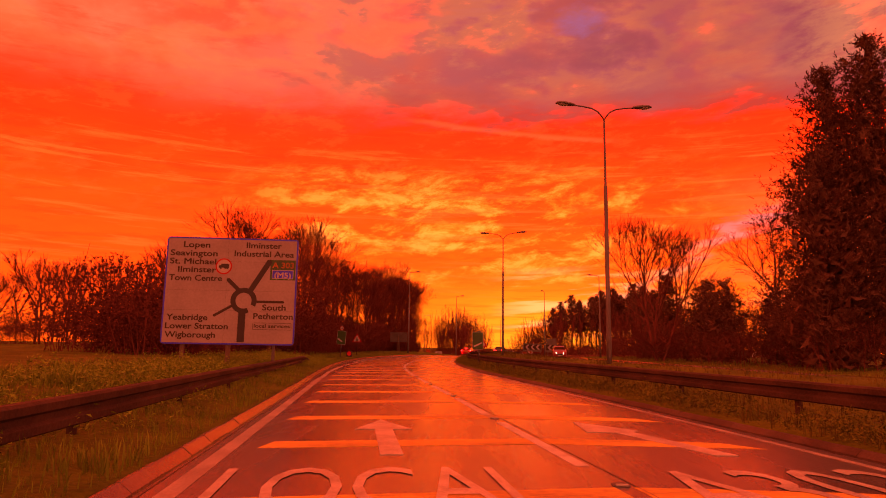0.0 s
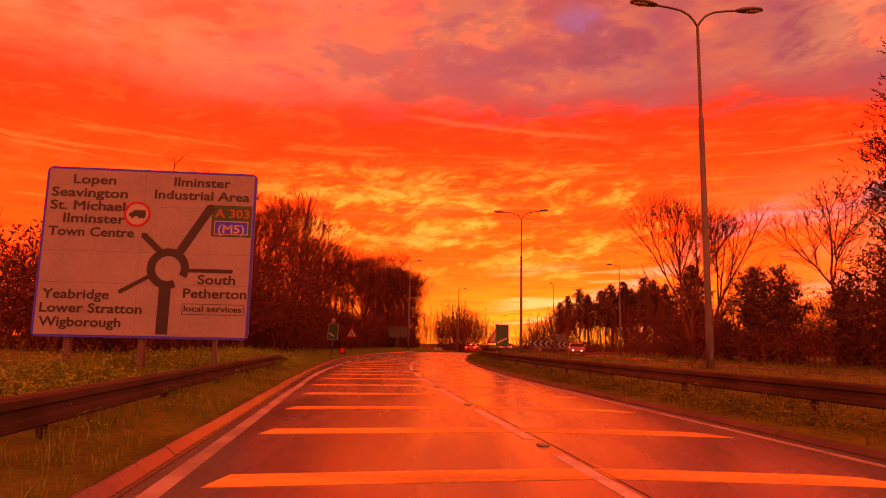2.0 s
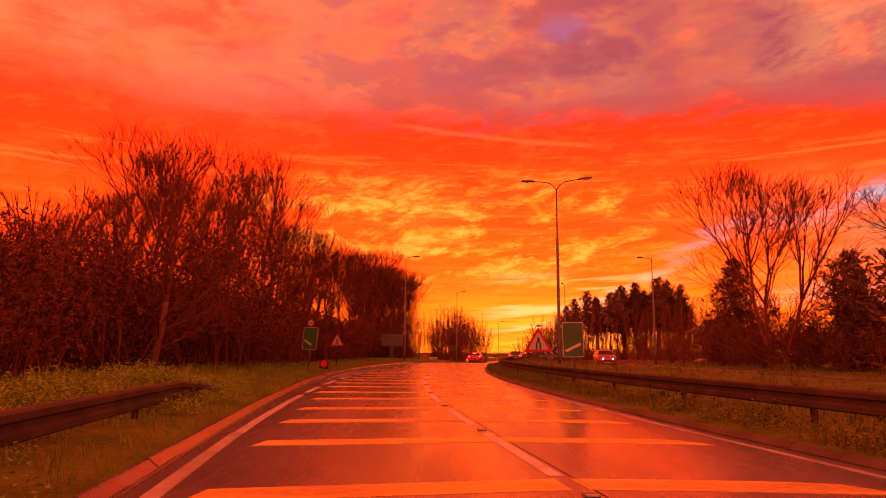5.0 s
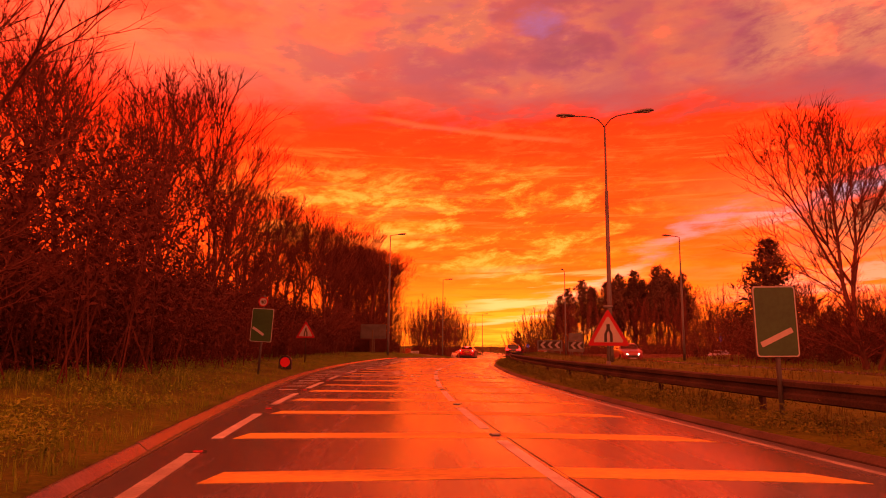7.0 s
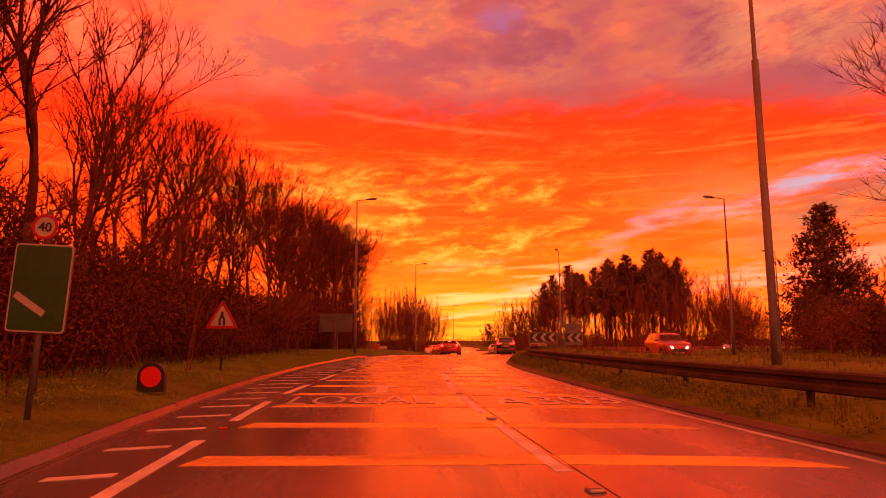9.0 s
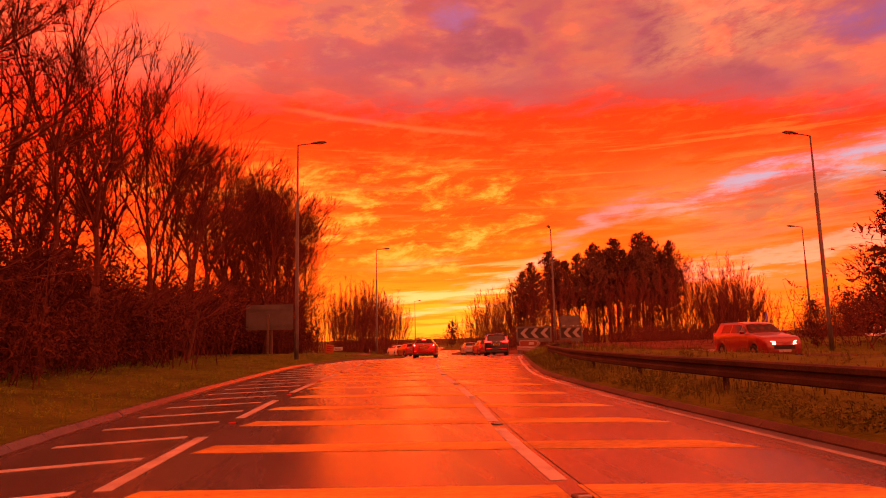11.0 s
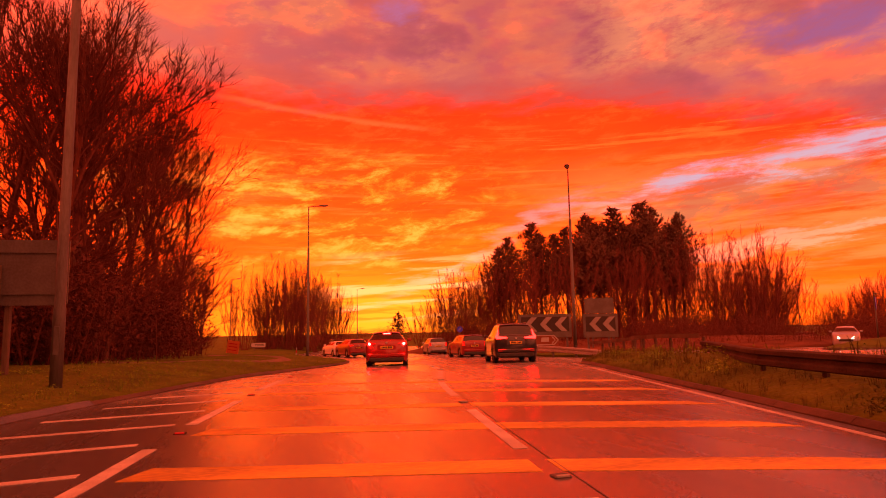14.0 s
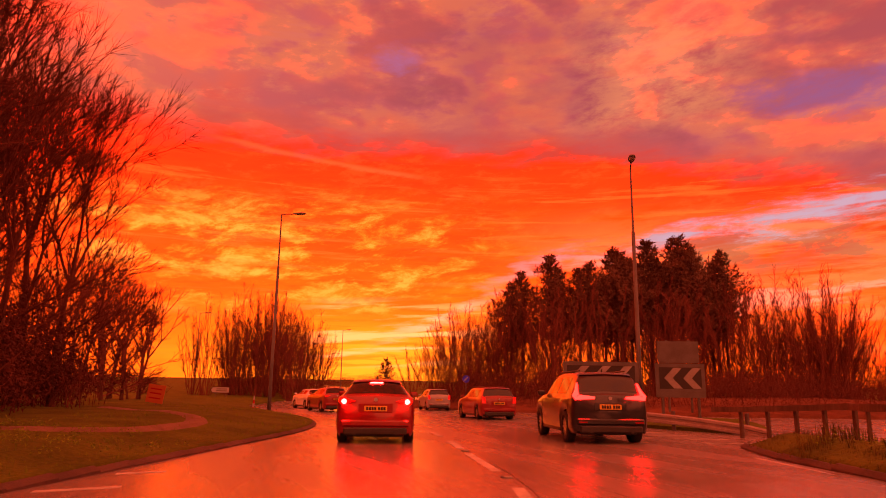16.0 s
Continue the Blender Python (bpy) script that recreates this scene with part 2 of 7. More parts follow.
def road_colour(k):
    p = place_of(k)
    base = k.mix(k.step(k.noise(p, 90.0, 3), 0.3, 0.7), (0.05, 0.046, 0.05, 1), (0.125, 0.117, 0.12, 1))
    base = k.mix(k.mul(k.step(k.noise(p, 0.35, 5), 0.45, 0.7), 0.5), base, (0.055, 0.051, 0.054, 1))
    # past the roundabout mouth a paler tone stands in for reflected sky
    cut = k.n.new("ShaderNodeSeparateXYZ")
    k.l.new(p, cut.inputs[0])
    base = k.mix(k.step(cut.outputs[1], 94.0, 95.5), base, k.mix(k.step(k.noise(p, 70.0, 3), 0.3, 0.7), (0.16, 0.15, 0.142, 1), (0.26, 0.245, 0.235, 1)))
    return k.mix(k.mul(k.step(k.noise(p, 420.0, 2), 0.62, 0.72), 0.6), base, (0.17, 0.16, 0.15, 1))


def road_gloss(k):
    p = place_of(k)
    wet = k.step(k.noise(place_of(k, (1.0, 0.12, 1.0)), 0.9, 4), 0.35, 0.7)
    return k.add(0.15, k.mul(wet, 0.13), k.mul(k.noise(p, 60.0, 3), 0.1))


ASPHALT = bumped(material("asphalt", road_colour, road_gloss, spec=0.5), 160.0, 0.0007, 3)
GROUND = bumped(material("rough_grass_ground", mottled((0.055, 0.078, 0.006), (0.12, 0.15, 0.012), 0.6, 14.0), 0.9, spec=0.15), 6.0, 0.06)
TAR = material("tar_joint", mottled((0.02, 0.018, 0.018), (0.045, 0.04, 0.04), 2.0, 30.0), 0.4)
WEED = material("weed_leaves", mottled((0.10, 0.17, 0.007), (0.22, 0.32, 0.018), 0.9, 6.0), 0.6, spec=0.3)
DULL_WEED = material("dull_weed_leaves", mottled((0.07, 0.085, 0.008), (0.15, 0.17, 0.016), 0.9, 6.0), 0.7, spec=0.2)
GRASS = material("grass", mottled((0.09, 0.15, 0.007), (0.20, 0.29, 0.018), 0.5, 3.0), 0.6, spec=0.25)
# darker tone than the verge grass, used on the central reservation
DARK_GRASS = material("dark_grass", mottled((0.055, 0.055, 0.008), (0.13, 0.115, 0.016), 0.5, 3.0), 0.7, spec=0.2)
KERB = bumped(material("concrete_kerb", mottled((0.06, 0.05, 0.038), (0.12, 0.10, 0.075), 1.2, 30.0, each=0.3), 0.26), 30.0, 0.001)
WHITE_PAINT = bumped(material("worn_white_road_paint", mottled((0.33, 0.32, 0.30), (0.64, 0.62, 0.57), 2.5, 45.0), 0.55), 120.0, 0.002)
YELLOW_PAINT = bumped(material("worn_yellow_road_paint", mottled((0.30, 0.185, 0.04), (0.84, 0.54, 0.06), 1.3, 30.0, (0.3, 1, 1)), 0.6), 120.0, 0.002)
FADED_PAINT = bumped(material("faded_road_paint", mottled((0.16, 0.15, 0.14), (0.42, 0.4, 0.37), 1.2, 40.0), 0.45), 120.0, 0.001)
WORN_PAINT = bumped(material("rubbed_road_paint", mottled((0.24, 0.23, 0.21), (0.56, 0.54, 0.5), 2.2, 40.0), 0.38), 120.0, 0.001)
LITTER = bumped(material("leaf_litter", mottled((0.09, 0.035, 0.02), (0.18, 0.075, 0.042), 0.8, 14.0), 0.9, spec=0.2), 8.0, 0.05)
DIRTY_KERB = bumped(material("earth_stained_kerb", mottled((0.035, 0.024, 0.017), (0.09, 0.062, 0.045), 1.2, 30.0, each=0.5), 0.7), 40.0, 0.006)
STEEL = bumped(material("galvanised_steel", mottled((0.06, 0.058, 0.06), (0.115, 0.112, 0.115), 3.0, 30.0, (1, 1, 0.2)), 0.55, 0.2), 60.0, 0.001)
# paler copy of the steel, with the sky's reflection put into its colour
SKYLIT_STEEL = bumped(material("skylit_galvanised_steel", mottled((0.24, 0.235, 0.24), (0.36, 0.35, 0.36), 3.0, 30.0), 0.5, 0.2), 60.0, 0.001)
RUST_STEEL = bumped(material("weathered_rail_steel", mottled((0.028, 0.019, 0.015), (0.07, 0.046, 0.035), 1.2, 26.0), 0.8, 0.0, spec=0.25), 40.0, 0.002)
BARK = bumped(material("bark", mottled((0.08, 0.034, 0.025), (0.16, 0.07, 0.05), 1.5, 14.0, (1, 1, 0.25)), 0.85, spec=0.2), 14.0, 0.02, 4, (1, 1, 0.2))
TWIG = material("twigs", mottled((0.07, 0.021, 0.014), (0.14, 0.04, 0.026), 0.8, 6.0), 0.8, spec=0.2)
NEEDLE = material("needles", mottled((0.07, 0.038, 0.024), (0.15, 0.075, 0.045), 0.7, 5.0), 0.7, spec=0.25)
BRUSH = material("bramble_leaves", mottled((0.075, 0.021, 0.014), (0.12, 0.032, 0.02), 0.8, 5.0), 0.75, spec=0.2)
DARK_TWIG = material("dark_twigs", mottled((0.11, 0.035, 0.026), (0.19, 0.062, 0.046), 0.8, 6.0), 0.8, spec=0.2)
IVY = material("dark_ivy_leaves", mottled((0.085, 0.027, 0.017), (0.135, 0.041, 0.026), 0.8, 5.0), 0.7, spec=0.25)
WOOD = bumped(material("weathered_timber", mottled((0.06, 0.04, 0.028), (0.13, 0.09, 0.065), 2.0, 18.0, (1, 1, 0.15)), 0.8), 20.0, 0.006, 4, (1, 1, 0.1))
SIGN_WHITE = material("sign_white", mottled((0.31, 0.30, 0.285), (0.40, 0.39, 0.375), 0.9, 12.0), 0.45)
# darker than SIGN_WHITE, for the face of the big direction sign
PANEL_WHITE = material("dull_sign_face", mottled((0.215, 0.21, 0.225), (0.285, 0.278, 0.295), 0.9, 12.0), 0.5)
# white dimmed in its colour to imitate a haze over the boards
CHEVRON_WHITE = material("dimmed_reflective_sheet", mottled((0.20, 0.195, 0.19), (0.29, 0.28, 0.275), 1.2, 12.0), 0.5)
SIGN_BLUE = material("sign_blue", mottled((0.025, 0.03, 0.86), (0.035, 0.04, 0.95), 2.0, 20.0), 0.4)
SIGN_GREEN = material("sign_green", mottled((0.016, 0.065, 0.018), (0.026, 0.095, 0.026), 1.5, 12.0), 0.45)
SIGN_RED = material("sign_red", mottled((0.30, 0.006, 0.012), (0.38, 0.009, 0.018), 2.0, 20.0), 0.6, spec=0.3)
SIGN_BLACK = material("sign_black", mottled((0.012, 0.012, 0.014), (0.022, 0.02, 0.022), 2.0, 20.0), 0.5)
SIGN_YELLOW = material("sign_yellow", mottled((0.24, 0.075, 0.008), (0.3, 0.1, 0.012), 2.0, 20.0), 0.45)
SIGN_ORANGE = material("sign_orange", mottled((0.42, 0.1, 0.02), (0.5, 0.13, 0.03), 2.0, 20.0), 0.5)
SIGN_BACK = material("sign_back_grey", mottled((0.075, 0.072, 0.072), (0.13, 0.125, 0.125), 1.2, 20.0), 0.5, 0.3)
RED_LENS = material("red_lens", (0.42, 0.006, 0.008), 0.35, emit=(1.0, 0.01, 0.01), power=0.14)
RUBBER = bumped(material("tyre_rubber", (0.018, 0.018, 0.018), 0.75, spec=0.3), 80.0, 0.003)
RIM = material("alloy_rim", mottled((0.32, 0.32, 0.33), (0.45, 0.45, 0.46), 4.0, 40.0), 0.35, 0.9)
TRIM = material("black_trim", mottled((0.014, 0.014, 0.015), (0.03, 0.03, 0.03), 3.0, 60.0), 0.5)
GLASS = material("dark_car_glass", (0.012, 0.012, 0.014), 0.04, spec=0.6)
REFLECTOR = material("red_reflector", (0.30, 0.006, 0.008), 0.2)
PLATE = material("yellow_plate", mottled((0.70, 0.42, 0.03), (0.78, 0.5, 0.05), 4.0, 50.0), 0.4)
PLATE_INK = material("plate_ink", (0.015, 0.015, 0.015), 0.5)
BRAKE = material("lit_brake_lamp", (0.5, 0.01, 0.01), 0.2, emit=(1.0, 0.0022, 0.0018), power=560.0)
LIT_TAIL = material("lit_tail_lamp", (0.4, 0.006, 0.006), 0.2, emit=(1.0, 0.004, 0.003), power=34.0)
TAIL = material("tail_lamp", (0.25, 0.004, 0.005), 0.15, emit=(1.0, 0.004, 0.002), power=1.2)
HEADLAMP = material("lit_headlamp", (0.9, 0.9, 0.85), 0.2, emit=(1.0, 0.86, 0.62), power=8.0)
LAMP_HEAD = material("lantern_grey", mottled((0.10, 0.10, 0.105), (0.17, 0.17, 0.175), 3.0, 30.0), 0.55, 0.2)
LAMP_BOWL = material("lantern_bowl", (0.35, 0.33, 0.30), 0.25)
DIRT_PATH = bumped(material("worn_earth", mottled((0.12, 0.075, 0.045), (0.2, 0.14, 0.09), 1.5, 16.0), 0.9), 18.0, 0.02)


def paint(name, colour):
    m = material(name, mottled(tuple(c * 0.93 for c in colour), tuple(min(1, c * 1.05) for c in colour), 2.0, 30.0), 0.32, 0.15)
    m.node_tree.nodes["Principled BSDF"].inputs["Coat Weight"].default_value = 0.8
    m.node_tree.nodes["Principled BSDF"].inputs["Coat Roughness"].default_value = 0.06
    return m


CAR_RED = paint("metallic_red_paint", (0.26, 0.003, 0.005))
CAR_BLACK = paint("black_blue_paint", (0.016, 0.018, 0.026))
CAR_WHITE = paint("white_paint", (0.72, 0.72, 0.72))
CAR_SILVER = paint("silver_paint", (0.30, 0.31, 0.34))
CAR_GREY = paint("dark_grey_paint", (0.06, 0.065, 0.07))
CAR_WINE = paint("dark_red_paint", (0.22, 0.012, 0.016))

# ---- mesh helpers ----


def obj(name, verts, faces, mat, parent=None, label="", smooth=False):
    """One mesh object from vertices and faces."""
    me = bpy.data.meshes.new(name)
    me.from_pydata([tuple(p) for p in verts], [], faces)
    me.materials.append(mat)
    if smooth:
        me.polygons.foreach_set("use_smooth", [True] * len(me.polygons))
    me.update()
    ob = new(name, me)
    if parent:
        ob.parent = parent
    return tagged(ob, label)


def part(name, bm, mat, parent=None, label="", smooth=False):
    """Link a bmesh as one mesh object under a thing or a part."""
    me = bpy.data.meshes.new(name)
    bmesh.ops.recalc_face_normals(bm, faces=bm.faces)
    bm.to_mesh(me)
    bm.free()
    me.materials.append(mat)
    if smooth:
        me.polygons.foreach_set("use_smooth", [True] * len(me.polygons))
    ob = new(name, me)
    if parent:
        ob.parent = parent
    return tagged(ob, label)


def empty(name, label, category, group="", m=None, kind=""):
    ob = new(name)
    if m is not None:
        ob.matrix_basis = m
    return tagged(ob, label, category, group, kind)


def box(bm, cx, cy, cz, sx, sy, sz, bevel=0.0, m=None):
    """A bevelled box, centred."""
    made = bmesh.ops.create_cube(bm, size=1.0)["verts"]
    mat = Matrix.LocRotScale((cx, cy, cz), None, (sx, sy, sz))
    bmesh.ops.transform(bm, matrix=(m @ mat) if m is not None else mat, verts=made)
    if bevel:
        edges = {e for p in made for e in p.link_edges}
        bmesh.ops.bevel(bm, geom=list(edges), offset=bevel, segments=1, affect="EDGES")
    return bm


def boxed(*args, **kw):
    return box(bmesh.new(), *args, **kw)


def tube(points, radii, sides=8, caps=True):
    """Vertices and faces of a tube along points."""
    verts, faces, n = [], [], len(points)
    for i in range(n):
        p = Vector(points[i])
        way = Vector(points[min(i + 1, n - 1)]) - Vector(points[max(i - 1, 0)])
        way.normalize()
        side = way.cross(Vector((0, 0, 1)) if abs(way.z) < 0.9 else Vector((1, 0, 0))).normalized()
        up = side.cross(way)
        for s in range(sides):
            a = 2 * math.pi * s / sides
            verts.append(p + radii[i] * (math.cos(a) * side + math.sin(a) * up))
        if i:
            for s in range(sides):
                a, b = (i - 1) * sides + s, (i - 1) * sides + (s + 1) % sides
                faces.append((a, b, b + sides, a + sides))
    if caps:
        faces.append(tuple(range(sides - 1, -1, -1)))
        faces.append(tuple(range((n - 1) * sides, n * sides)))
    return verts, faces


def curve_pts(pts, n):
    """Points along a smooth line through (x, y) points."""
    P = [Vector((*p, 0)) for p in pts]
    out = []
    for i in range(len(P) - 1):
        a, b, c, d = P[max(i - 1, 0)], P[i], P[i + 1], P[min(i + 2, len(P) - 1)]
        for k in range(n):
            t = k / n
            out.append(0.5 * (2 * b + (c - a) * t + (2 * a - 5 * b + 4 * c - d) * t * t + (3 * b - a - 3 * c + d) * t**3))
    return out + [P[-1]]


def slab(outline, depth, m=None):
    """A flat plate from an outline in x-z, facing -y, with that depth along +y."""
    bm = bmesh.new()
    f = [bm.verts.new((x, 0, z)) for x, z in outline]
    b = [bm.verts.new((x, depth, z)) for x, z in outline]
    n = len(outline)
    bm.faces.new(f)
    bm.faces.new(b[::-1])
    for i in range(n):
        bm.faces.new((f[i], b[i], b[(i + 1) % n], f[(i + 1) % n]))
    if m is not None:
        bmesh.ops.transform(bm, matrix=m, verts=bm.verts)
    return bm


def rounded(w, h, r, n=4):
    """The outline of a rectangle with round corners, centred."""
    pts = []
    for cx, cz, a0 in ((w / 2 - r, h / 2 - r, 0), (r - w / 2, h / 2 - r, 90), (r - w / 2, r - h / 2, 180), (w / 2 - r, r - h / 2, 270)):
        for i in range(n + 1):
            a = radians(a0 + 90 * i / n)
            pts.append((cx + r * math.cos(a), cz + r * math.sin(a)))
    return pts


def letters(me):
    """Split lettering into one mesh for each letter: pieces that lie above one another belong together."""
    root = list(range(len(me.vertices)))

    def find(i):
        while root[i] != i:
            root[i] = root[root[i]]
            i = root[i]
        return i

    for p in me.polygons:
        for k in p.vertices[1:]:
            root[find(k)] = find(p.vertices[0])
    spans = {}
    for p in me.polygons:
        xs = [me.vertices[k].co.x for k in p.vertices]
        s = spans.setdefault(find(p.vertices[0]), [9e9, -9e9, []])
        s[0], s[1] = min(s[0], *xs), max(s[1], *xs)
        s[2].append(tuple(p.vertices))
    out = []
    for lo, hi, faces in sorted(spans.values(), key=lambda s: s[0]):
        if out and min(hi, out[-1][1]) - max(lo, out[-1][0]) > 0.4 * min(hi - lo, out[-1][1] - out[-1][0]):
            out[-1][1] = max(hi, out[-1][1])
            out[-1][2] += faces
        else:
            out.append([lo, hi, list(faces)])
    return [[[me.vertices[k].co.copy() for k in sorted({k for f in faces for k in f})], faces] for _, _, faces in out]


def split_letters(me, turn, name, mat, parent):
    """One flat object a letter."""
    for co, faces in letters(me):
        at = {k: i for i, k in enumerate(sorted({k for f in faces for k in f}))}
        obj(name, [turn @ p for p in co], [tuple(at[k] for k in f) for f in faces], mat, parent)
    bpy.data.meshes.remove(me)


def embolden(me, k):
    """Push the outlines of flat letters outwards by k."""
    bm = bmesh.new()
    bm.from_mesh(me)
    bmesh.ops.remove_doubles(bm, verts=bm.verts, dist=1e-6)
    bmesh.ops.recalc_face_normals(bm, faces=bm.faces)
    shift = {}
    for v in bm.verts:
        sides = [f.normal for f in v.link_faces if abs(f.normal.z) < 0.5]
        if sides:
            n = sum(sides, Vector()).normalized()
            shift[v] = n * k / max(max(n.dot(s) for s in sides), 0.5)
    for v, d in shift.items():
        v.co += d
    bm.to_mesh(me)
    bm.free()


def words(text, size):
    """Lettering as a mesh, standing in x-z and facing -y."""
    c = bpy.data.curves.new("lettering", "FONT")
    c.body, c.size, c.align_y = text, size, "BOTTOM_BASELINE"
    c.extrude, c.offset = 0.002, 0.0
    c.resolution_u = 3
    tmp = bpy.data.objects.new("tmp", c)
    me = bpy.data.meshes.new_from_object(tmp)
    bpy.data.objects.remove(tmp)
    embolden(me, size * 0.02)
    me.transform(pose(0, 0, 0, 90, 0, 0))
    return me

# ---- plan of the road ----


def curve_of(*pts):
    """A smooth x for every y through points (y, x)."""
    ys, xs = np.array([p[0] for p in pts], float), np.array([p[1] for p in pts], float)
    m = np.gradient(xs, ys)

    def at(y):
        y = min(max(y, ys[0]), ys[-1])
        i = min(int(np.searchsorted(ys, y, side="right")) - 1, len(ys) - 2)
        h = ys[i + 1] - ys[i]
        s = (y - ys[i]) / h
        return float((2 * s**3 - 3 * s**2 + 1) * xs[i] + (s**3 - 2 * s**2 + s) * h * m[i] + (3 * s**2 - 2 * s**3) * xs[i + 1] + (s**3 - s**2) * h * m[i + 1])

    return at


kerb_l = curve_of((-60, 14.5), (-20, 4.9), (0, 1.55), (10, 0.05), (21, -1.62), (30, -2.98), (40, -4.3), (46, -4.95), (53, -5.5), (61, -5.82), (68, -5.8), (78, -5.35), (86, -4.62), (92, -3.85), (99, -1.75), (104, -0.15), (108, 1.2), (115, 3.35), (119.5, 3.95), (125, 3.75), (132, 2.9), (140, 2.1), (152, 1.2), (165, 2.2), (180, 6.0), (260, 22.0))
divider = curve_of((-60, 18.6), (-20, 8.9), (6, 4.75), (10, 4.12), (16.4, 3.15), (21, 2.42), (26, 1.66), (38, 0.16), (44, -0.25), (50, -0.44), (56, -0.45), (60.5, -0.38), (64, -0.22), (67.5, 0.06), (70.5, 0.42), (73.5, 0.77), (77, 1.09), (80.4, 1.36), (85.3, 1.91), (88, 2.27), (92, 2.86), (97, 3.72), (102, 4.98), (106, 5.7), (110, 6.4), (116, 7.2), (130, 9.0))
kerb_r = curve_of((-60, 22.6), (-20, 12.6), (6, 8.2), (11, 7.55), (15, 7.0), (19, 6.4), (25, 5.45), (32, 4.45), (40, 3.6), (48, 3.1), (53, 2.95), (58, 2.92), (66, 3.2), (74, 3.75), (80, 4.55), (85, 5.7), (89, 6.7), (93, 7.75), (97, 8.75), (101, 9.9), (104, 10.9), (106.5, 12.2))
opp_l = curve_of((-60, 31.8), (-20, 22.3), (6, 18.2), (27, 15.8), (50, 14.2), (62, 13.9), (75, 13.2), (85, 12.7), (93, 12.6), (100, 13.1), (104, 13.6), (106.5, 14.8))
opp_r = curve_of((-60, 39.3), (-20, 29.8), (6, 25.7), (27, 23.3), (50, 21.7), (62, 21.4), (75, 20.7), (85, 20.3), (92, 20.4), (97, 21.5), (101, 23.7), (104, 26.8), (107, 33.0), (108.5, 50.0))
RING = (40.0, 153.0)


def fall(y):
    """The road runs level, then dips towards the roundabout."""
    s = min(max((y - 98.0) / 6.0, 0.0), 1.0)
    return -0.022 * max(min(y, 162.0) - 101.0, 0.0) - 0.03 * s


def bank_l(d):
    """Height of the left verge d metres behind its kerb."""
    return float(np.interp(d, (0, 0.5, 1.2, 3, 6, 12, 40), (0.10, 0.15, 0.24, 0.44, 0.52, 0.6, 0.8)))


def tangent(f, y):
    d = Vector((f(y + 0.5) - f(y - 0.5), 1.0, 0)).normalized()
    return d, Vector((d.y, -d.x, 0))


def wobble(x, y, a):
    return a * noise.noise((x * 0.35, y * 0.35, 0.0))


def strip(name, stations, left, right, z, mat, cols=2, parent=None, label=""):
    verts, faces = [], []
    for y in stations:
        a, b = left(y), right(y)
        for c in range(cols):
            verts.append((a + (b - a) * c / (cols - 1), y, fall(y) + z))
    for r in range(len(stations) - 1):
        for c in range(cols - 1):
            i = r * cols + c
            faces.append((i, i + 1, i + cols + 1, i + cols))
    return obj(name, verts, faces, mat, parent, label)


# ---- ground ----
stations = [-400, -200, -100] + [-60 + 4 * i for i in range(14)] + [float(i) for i in range(-4, 142)] + [144 + 4 * i for i in range(20)] + [240, 300, 400, 600, 1000, 2000, 4000]
left_d = (3000, 800, 250, 100, 50, 30, 20, 14, 10, 7.5, 6, 4.8, 3.8, 3, 2.2, 1.6, 1.1, 0.7, 0.4, 0.14)
right_d = (0.135, 0.5, 1.0, 1.8, 3, 4.5, 6, 8, 11, 15, 20, 30, 45, 70, 120, 250, 800, 3000)
verts, faces, width = [], [], 0
for y in stations:
    f = fall(y)
    xl, xr, ol, orr = kerb_l(y), kerb_r(y), opp_l(y), opp_r(y)
    row = [(xl - d, y, f + bank_l(d) + (wobble(xl - d, y, 0.1 if d < 12 else 0.3) if d > 0.8 else 0)) for d in left_d]
    row += [(xl - 0.135, y, f - 0.25), (xl + 2, y, f - 0.25)]
    open_ = y > 106.5
    if not open_:
        wide = ol - xr
        row += [(xr - 1, y, f - 0.25), (xr + 0.13, y, f - 0.25), (xr + 0.135, y, f + 0.09)]
        for q in (0.06, 0.13, 0.22, 0.34, 0.5, 0.66, 0.8, 0.9):
            rise = 0.12 + 0.55 * math.sin(math.pi * q) ** 1.66 * min(1.0, wide / 6)
            row.append((xr + 0.135 + (wide - 0.27) * q, y, f + rise + wobble(xr + wide * q, y, 0.06)))
        row += [(ol - 0.135, y, f + 0.09), (ol - 0.13, y, f - 0.25), (ol + 2, y, f - 0.25)]
    else:
        row += [(12.2 + (14.8 - 12.2) * i / 13, y, f - 0.25) for i in range(14)]
    row += [(orr - 1, y, f - 0.25), (orr + 0.13, y, f - 0.25)]
    far_side = -0.2 if y > 108 else 0.0
    row += [(orr + d, y, f + far_side + 0.10 + min(d, 12) * 0.03 + (wobble(orr + d, y, 0.12) if d > 0.8 else 0)) for d in right_d]
    verts += row
    width = len(row)
for r in range(len(stations) - 1):
    for c in range(width - 1):
        i = r * width + c
        faces.append((i, i + 1, i + width + 1, i + width))
tagged(obj("ground", verts, faces, GROUND, smooth=True), "rough grass verges and fields beside the dual carriageway", "ground", kind="structure")

